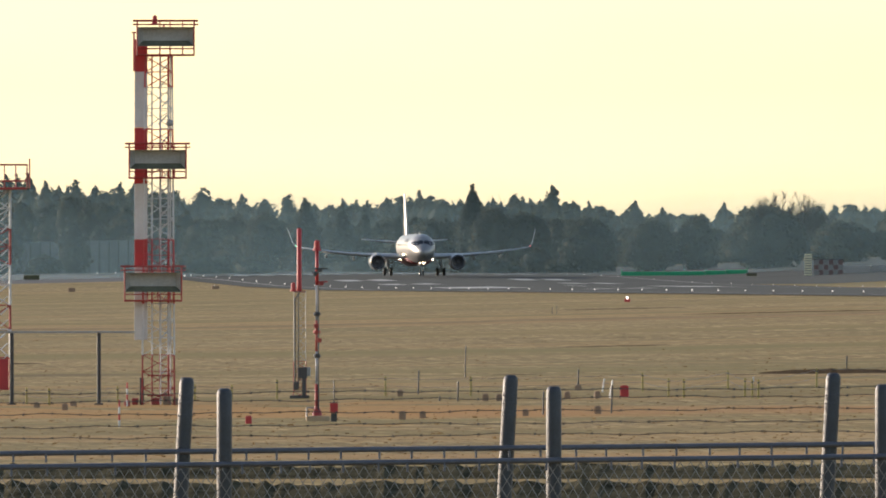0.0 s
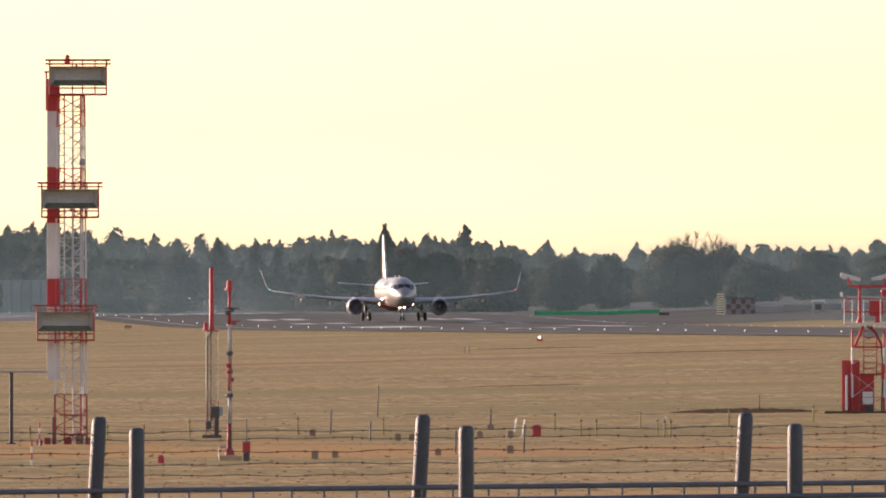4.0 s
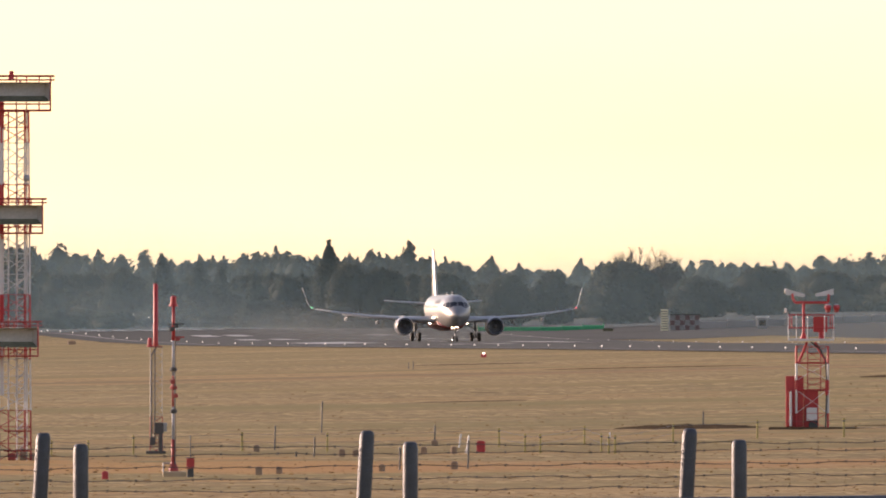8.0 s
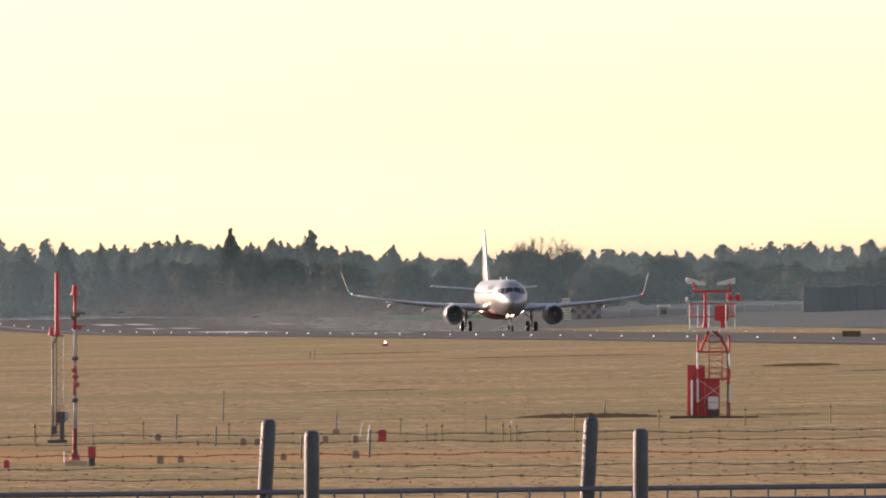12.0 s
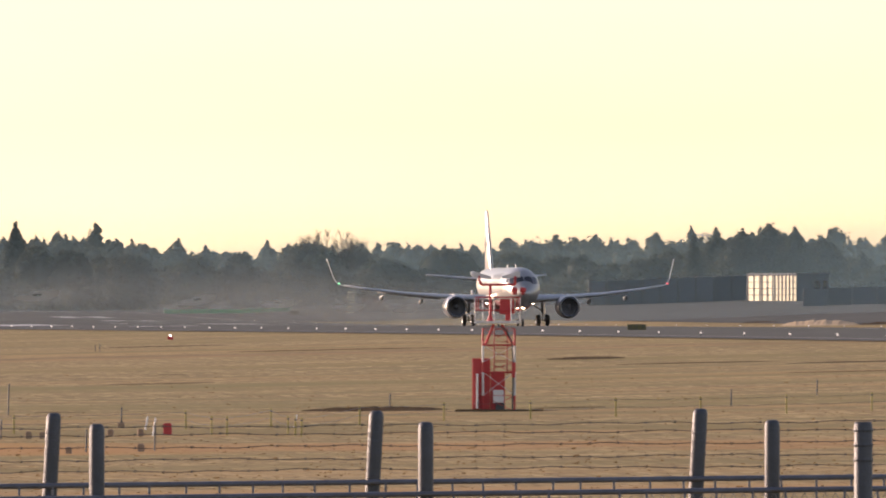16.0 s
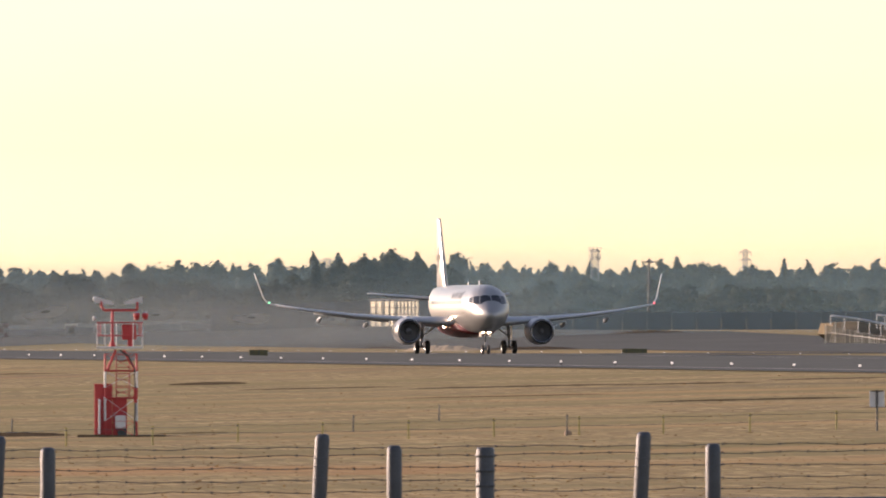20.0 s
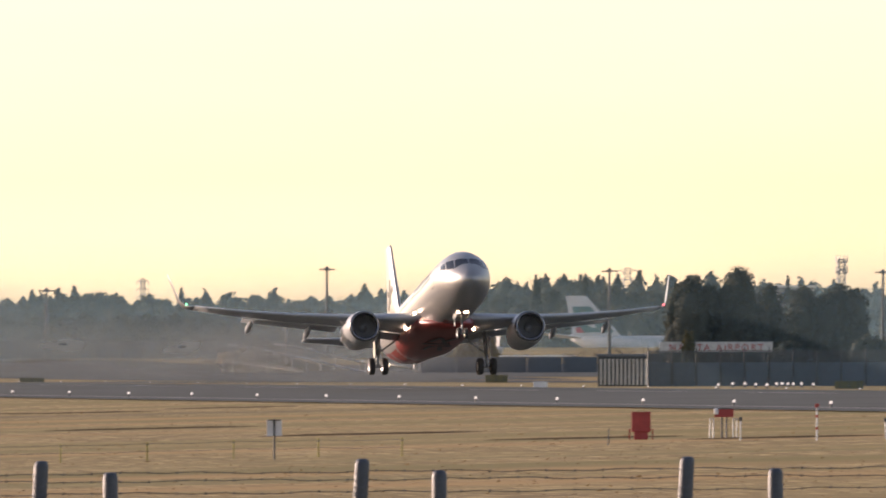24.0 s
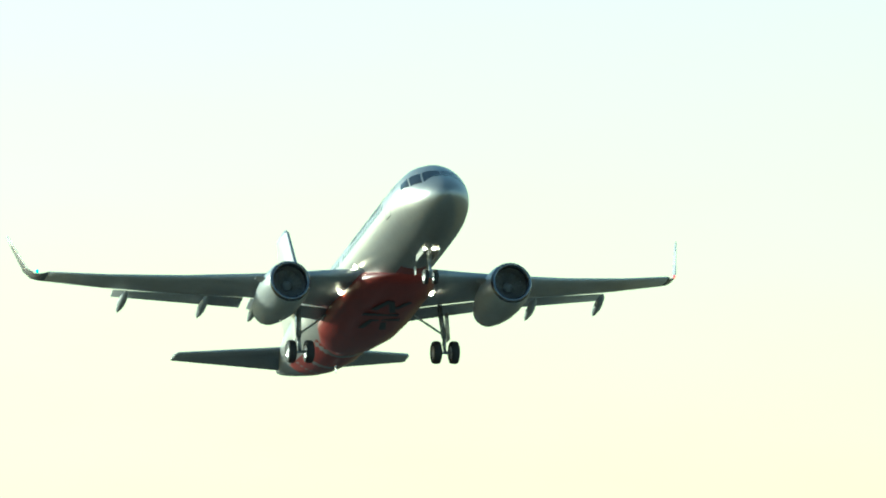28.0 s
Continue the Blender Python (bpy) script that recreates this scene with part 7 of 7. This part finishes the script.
def tree(u, d, v_top, width, kind, label, material, seed, n=2600, leaf=0.42):
    """width: in bearing steps."""
    rng, rr = np.random.default_rng(seed), random.Random(seed)
    p = at(u, d)
    h, w = level(v_top, d) - p.z, width * d * UNIT
    t = thing("tree", pose(*p), label, "tree", "trees")
    bm = B()
    trunk(bm, h, max(0.12, h * 0.022), 10 if kind != "cone" else 4, rr, w * 0.35)
    part("trunk", bm, "bark", t, "grey-brown trunk with limbs")
    pts, f = grown(kind, w, h * 0.97, n, leaf, rng, 11)
    o = new("crown", leaf_mesh("crown", pts, material, f))
    o.parent = t
    return t


def bare_tree(u, d, v_top, width, label, seed, twigs=900):
    """A leafless tree: limbs that fork three times into a fan of fine twigs."""
    rr = random.Random(seed)
    p = at(u, d)
    h, w = level(v_top, d) - p.z, width * d * UNIT
    t = thing("bare_tree", pose(*p), label, "tree", "bare trees")
    bm = B()
    fork = h * 0.2
    tube(bm, (0, 0, -0.2), (0, 0, fork), h * 0.03, h * 0.022, 8)
    vs, fs = [], []

    def twig(a, b, r):
        i = len(vs)
        vs.extend((a + Vector((-r, 0, 0)), a + Vector((r * 0.5, r, 0)), a + Vector((r * 0.5, -r, 0)), b))
        fs.extend(((i, i + 1, i + 3), (i + 1, i + 2, i + 3), (i + 2, i, i + 3)))

    def rim(a, lift):
        """A point of the crown's outline: a flattened dome."""
        out = math.sqrt(max(0, 1 - lift ** 2.7))
        return Vector((math.cos(a) * w * 0.6 * out, math.sin(a) * w * 0.6 * out, h * (0.22 + 0.78 * lift)))
    limbs = 13
    per = max(2, round(math.sqrt(twigs / limbs / 2.2)))
    fine = max(0.02, d * UNIT * (0.36 if d < 2400 else 0.55))
    for k in range(limbs):
        a = k * math.tau / limbs + rr.uniform(-0.3, 0.3)
        tip = rim(a, rr.uniform(0.05, 0.95))
        base = Vector((0, 0, fork * rr.uniform(0.75, 1.0)))
        elbow = base.lerp(tip, 0.55) + Vector((0, 0, h * rr.uniform(0.02, 0.08)))
        tube(bm, base, elbow, h * 0.014, h * 0.007, 6)
        for _ in range(per):
            end = rim(a + rr.gauss(0, 0.45), rr.uniform(0, 1) ** 0.8) * rr.uniform(0.84, 1.02)
            start = base.lerp(elbow, rr.uniform(0.55, 1))
            mid = start.lerp(end, 0.5) + Vector((rr.uniform(-1, 1), rr.uniform(-1, 1), rr.uniform(0, 1))) * h * 0.03
            twig(start, mid.lerp(end, 0.6), h * 0.005)
            for _k in range(per):
                q = start.lerp(mid, rr.uniform(0.4, 1)) if rr.random() < 0.4 else mid.lerp(end, rr.uniform(0, 0.95))
                e = q + (end - start).normalized() * h * rr.uniform(0.03, 0.09) + Vector((rr.gauss(0, 1), rr.gauss(0, 1), rr.gauss(0.3, 0.7))) * h * 0.045
                twig(q, e, fine)
                for _j in range(2):
                    q2 = q.lerp(e, rr.uniform(0.3, 0.9))
                    twig(q2, q2 + Vector((rr.gauss(0, 1), rr.gauss(0, 1), rr.gauss(0.5, 0.7))) * h * 0.028, fine * 0.7)
    part("trunk", bm, "bark", t, "forked grey trunk")
    me = bpy.data.meshes.new("twigs")
    me.from_pydata([tuple(v) for v in vs], [], fs)
    me.materials.append(M["twig"])
    o = new("crown", me)
    o.parent = t
    o["label"] = "bare brown twigs"


for _i, (_u, _d, _v, _w, _k, _l, _m, _n) in enumerate((
    (1356, 2480, 361, 165, "round", "broad dark evergreen tree with a rounded crown", "leaf", 5200),
    (836, 2600, 329, 112, "cone", "tall dark pointed conifer above the wood", "cedar", 3200),
    (870, 2560, 362, 90, "round", "dark evergreen tree in the wood's edge", "leaf", 3000),
    (1125, 3000, 356, 34, "cone", "lone pointed conifer above the wood", "cedar", 1400),
    (470, 2600, 372, 92, "round", "broad dark evergreen tree at the wood's edge", "leaf", 3200),
    (540, 2620, 350, 100, "cone", "broad dark conifer at the wood's edge", "cedar", 2800),
    (606, 2640, 362, 80, "cone", "dark conifer at the wood's edge", "cedar", 2200),
    (645, 2590, 370, 66, "cone", "dark conifer at the wood's edge", "cedar", 2200),
    (705, 2560, 380, 74, "cone", "dark layered conifer at the wood's edge", "cedar", 2400),
    (765, 2570, 385, 90, "round", "dark evergreen tree at the wood's edge", "leaf", 2600),
    (930, 2560, 372, 100, "round", "dark evergreen tree at the wood's edge", "leaf", 2800),
    (1040, 2540, 380, 110, "round", "dark evergreen tree at the wood's edge", "leaf", 3000),
    (1150, 2520, 386, 110, "round", "dark evergreen tree at the wood's edge", "leaf", 3000),
    (1235, 2520, 380, 80, "round", "dark evergreen tree at the wood's edge", "leaf", 2400),
    (78, 2650, 453, 70, "round", "low dark clipped bush beside the pale wall", "leaf", 1500),
    (1490, 2560, 388, 120, "round", "dark evergreen tree at the wood's edge", "leaf", 3000),
    (1600, 2560, 372, 130, "round", "dark evergreen tree at the wood's edge", "leaf", 3200),
    (1720, 2600, 380, 130, "round", "dark evergreen tree at the wood's edge", "leaf", 3000),
    (2036, 2600, 352, 64, "cone", "dark broad conifer before the wood", "cedar", 2400),
    (2122, 2700, 340, 104, "spire", "tall dark conifer on the rise", "cedar", 2800),
    (2171, 2710, 331, 96, "spire", "tall dark conifer on the rise", "cedar", 2600),
    (2216, 2700, 337, 92, "spire", "tall dark conifer on the rise", "cedar", 2600),
    (2078, 2740, 350, 90, "spire", "broad dark conifer on the rise", "cedar", 2200),
    (2262, 2740, 352, 80, "spire", "broad dark conifer on the rise", "cedar", 2000),
    (3284, 2044, 360, 96, "round", "broad olive-brown bush tree before the wood", "bush", 4200),
    (3338, 2052, 366, 92, "round", "broad olive-brown bush tree before the wood", "bush", 3800),
    (3376, 1992, 388, 72, "round", "olive-brown bush before the wood", "bush", 2400),
    (3246, 1990, 384, 62, "round", "olive-brown bush before the wood", "bush", 2200),
    (3402, 1996, 412, 46, "round", "low olive-brown bush before the wood", "bush", 1400),
    (3770, 1760, 318, 120, "round", "dark evergreen tree behind the security fence", "leaf", 4200),
    (3850, 1760, 303, 120, "round", "tall ragged dark tree behind the security fence", "leaf", 4600),
    (3905, 1770, 330, 80, "round", "dark evergreen tree behind the security fence", "leaf", 3000),
    (3965, 1780, 336, 100, "round", "dark evergreen tree behind the security fence", "leaf", 3400),
    (4030, 1780, 333, 120, "round", "broad dark evergreen tree behind the fence", "leaf", 4200),
    (3938, 2100, 326, 34, "cone", "small pointed tree above the others", "cedar", 1200),
    (4168, 1760, 352, 100, "round", "rounded dark evergreen tree behind the fence", "leaf", 3600),
    (3400, 2700, 338, 60, "cone", "tall conifer in the far wood", "cedar", 1800),
    (3492, 2700, 322, 56, "cone", "tall pointed conifer in the far wood", "cedar", 1800),
    (3580, 2700, 320, 56, "cone", "tall pointed conifer in the far wood", "cedar", 1800),
    (3762, 1700, 415, 30, "round", "small yellow-green shrub by the sign", "bush", 700),
)):
    tree(_u, _d, _v, _w, _k, _l, _m, 100 + _i, int(_n * 1.5), 0.27 if _d > 2300 else 0.2)
bare_tree(1390, 2700, 340, 165, "wide bare tree with a fan of fine twigs", 5, 8000)
bare_tree(4268, 1790, 304, 185, "large bare broad-crowned tree behind the fence", 6, 15000)
bare_tree(4215, 1800, 330, 100, "bare brown tree behind the fence", 7, 3000)
bare_tree(880, 2660, 348, 60, "bare tree top in the wood", 8, 300)
for _k, (_u, _v, _w) in enumerate(((3560, 452, 60), (3600, 446, 70), (3650, 440, 70), (3700, 436, 80), (4120, 420, 70), (4190, 410, 80), (4330, 425, 90), (4390, 438, 70), (4450, 446, 60))):
    bare_tree(_u, 2060 if _u < 3690 else 1730, _v, _w, "low bare brown shrub behind the fence", 40 + _k, 200)
bare_tree(3730, 1745, 400, 60, "bare brown shrub by the fence", 9, 200)

for _k, (_u, _v, _w) in enumerate(((3735, 448, 70), (3940, 440, 80), (4085, 428, 90), (4130, 420, 80), (4225, 428, 110), (4285, 434, 90), (4340, 440, 80), (4420, 448, 80), (4520, 452, 90))):
    tree(_u, 1722, _v, _w, "round", "dark evergreen shrub close behind the security fence", "leaf", 300 + _k, 1500, 0.2)

PROFILE = [(-300, 326), (50, 323), (120, 330), (250, 333), (330, 342), (400, 353), (500, 358), (640, 366), (735, 346), (800, 352), (900, 358), (1010, 360), (1100, 374), (1200, 384), (1300, 378), (1500, 378), (1620, 372), (1711, 364), (1850, 352),
           (1950, 362), (2040, 356), (2171, 344), (2260, 364), (2471, 364), (2700, 362), (2900, 366), (3140, 364), (3300, 352), (3400, 344), (3490, 330), (3600, 326), (3700, 330), (3900, 340), (4100, 350), (4300, 356), (4473, 350), (4673, 368), (4760, 342), (4870, 336), (5000, 350), (5600, 350)]


def woods(name, d, drop, step, kinds, material, seed, width, u0=-350, u1=5700, n=420, leaf=0.62, spread=5):
    """A belt of far trees too many to count."""
    rng = np.random.default_rng(seed)
    allq, allf, count = [], [], 0
    u = u0
    while u < u1:
        dd = d + rng.uniform(-70, 70)
        p = at(u, dd)
        h = level(interp(u, PROFILE) + drop + rng.normal() * spread, dd) - p.z
        if h > 1.5:
            w = width * dd * UNIT * rng.uniform(0.6, 1.4)
            q, f = grown(kinds[rng.integers(0, len(kinds))], w, h, n, leaf, rng)
            allq.append(q + np.array(p))
            allf.append(f + count)
            count += len(q)
        u += step * rng.uniform(0.6, 1.4)
    o = new(name, leaf_mesh(name, np.concatenate(allq), material, np.concatenate(allf)))
    return tagged(o, "distant belt of dark woodland behind the airfield", "woods", kind="stuff")


woods("woods", 3350, 0, 26, ("round", "spire"), "cedar", 15, 66, n=250, leaf=0.45)
woods("woods", 3200, -6, 32, ("spire", "spire", "round"), "cedar", 11, 62, n=600, leaf=0.4, spread=8)
woods("woods", 3050, 8, 30, ("spire", "round"), "cedar", 12, 66, n=600, leaf=0.4, spread=7)
woods("woods", 2880, 30, 38, ("round", "spire"), "leaf", 13, 84, n=700, leaf=0.42, spread=8)
woods("undergrowth", 2560, 100, 30, ("round",), "leaf", 16, 90, u0=330, u1=2240, n=420, leaf=0.4, spread=7)
woods("woods", 2740, 62, 46, ("round",), "leaf", 14, 96, n=700, leaf=0.42, spread=8)


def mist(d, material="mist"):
    """An added upright sheet that imitates haze across the far field."""
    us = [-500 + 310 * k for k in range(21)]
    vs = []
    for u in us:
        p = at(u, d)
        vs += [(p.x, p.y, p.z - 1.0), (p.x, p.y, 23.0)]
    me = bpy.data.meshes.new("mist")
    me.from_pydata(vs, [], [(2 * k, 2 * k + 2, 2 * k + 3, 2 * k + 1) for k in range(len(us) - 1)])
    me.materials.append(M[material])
    return tagged(new("mist", me), "thin grey haze sheet added before the distant woods", "haze", kind="stuff")


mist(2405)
mist(2960, "far_haze_sheet")
mist(2030, "side_haze_sheet")
mist(1100, "fence_haze_sheet")
tufts()


def exhaust():
    """Dust and vapour that the engines raise behind the airliner: soft sheets strung out along the runway."""
    t = thing("exhaust_cloud", pose(RUNWAY_X, 2400, 0), "thin grey-brown dust and vapour behind the airliner", "smoke", kind="stuff")
    rng = random.Random(8)
    bm = B()
    rows = [[bm.verts.new((r * math.cos(k * math.tau / 28), -0.12 * (1 - r * r), r * math.sin(k * math.tau / 28))) for k in range(28)] for r in (1.0, 0.7, 0.35, 0.02)]
    for a, b in zip(rows, rows[1:]):
        for k in range(28):
            bm.faces.new((a[k], a[(k + 1) % 28], b[(k + 1) % 28], b[k]))
    me = bpy.data.meshes.new("puff")
    bm.to_mesh(me)
    bm.free()
    me.materials.append(M["smoke"])
    for i, back in enumerate((30, 75, 140, 230, 350, 520)):
        wide, tall = 12 + back * 0.04 + rng.uniform(-1, 1), 4.3 + back * 0.006
        o = shared("puff", me, t, Matrix.LocRotScale((rng.uniform(-3, 3), back, tall * 0.62 + 0.15), Euler((0, rng.uniform(-0.15, 0.15), -0.12)), (wide, wide, tall)))
    return t


CLOUD = exhaust()


def dust():
    """Brown dust that the take-off has stirred up over the far side of the runway."""
    t = thing("dust_cloud", pose(0, 0, 0), "low brown dust drifting over the runway", "smoke", kind="stuff")
    rng = random.Random(12)
    me = bpy.data.objects["puff"].data.copy()
    me.materials.clear()
    me.materials.append(M["dust"])
    for i in range(3):
        wide, tall = rng.uniform(12, 15), rng.uniform(4.4, 5.6)
        shared("dust_puff", me, t, Matrix.LocRotScale((203 + i * 11 + rng.uniform(-2, 2), 1290 + rng.uniform(-40, 60), tall * 0.7), Euler((0, rng.uniform(-0.2, 0.2), -0.15)), (wide, wide, tall)))
    return t


DUST = dust()


def motions():
    """The take-off run, the rotation and the first climb."""
    roll = [(0.0, 2322.2, 0.97), (3.0, 2243.3, 0.42), (8.0, 2053.7, -0.2), (11.0, 1915.8, -0.1), (12.5, 1840.0, -0.05), (17.0, 1585.8, 0.12), (20.0, 1394.0, 0.22), (20.5, 1360.0, 0.22)]
    climb = [(21.4, 192.0, 1296.8, 0.2, 0, 0.6), (22.5, 192.1, 1217.4, 0.31, -0.35, 5.6), (23, 192.1, 1180.9, 0.38, -0.37, 7.38), (24, 192.1, 1106.8, 1.45, -0.45, 10.07), (25, 192.1, 1031.1, 4.61, -0.2, 12.26), (26, 192.1, 955.5, 10.29, -0.05, 14.1), (27, 192.1, 879.8, 18.0, 0.15, 14.75), (28, 192.1, 804.1, 25.97, 0.36, 15.29)]
    rows = [(t, pose(192.0, y, z)) for t, y, z in roll]
    rows += [(t, pose(x, y, z, -nose, 0, yaw)) for t, x, y, z, yaw, nose in climb]
    walk(PLANE, rows)
    walk(CLOUD, [(t, pose(RUNWAY_X, y + 6, -4.5 + 4.6 * min(1, t / 19) ** 2)) for t, y, z in roll] + [(t, pose(RUNWAY_X, y + 6 + max(0, t - 23) * 22, 0.1)) for t, x, y, z, yaw, nose in climb])
    walk(DUST, [(t, pose(x, 0, z)) for t, x, z in ((0, 0, -12), (20.5, 0, -12), (22.0, 0, -7), (23.5, 0, -1.5), (25, 1.5, 0), (28, 4, 0.6))])
    for sgn, wing in WINGS.items():
        walk(wing, [(t, pose(sgn * 1.6, 0, 2.62, 0, -sgn * up, 0)) for t, up in ((0, -1.0), (12, -0.8), (20, -0.5), (21.5, 0.3), (23, 1.5), (24.5, 2.0), (28, 2.15))])
    for gear, x in GEARS:
        walk(gear, [(t, pose(x, 0, -out)) for t, out in ((0, 0.0), (22.2, 0.0), (23, 0.07), (24, 0.27), (24.6, 0.31), (28, 0.3))])


motions()
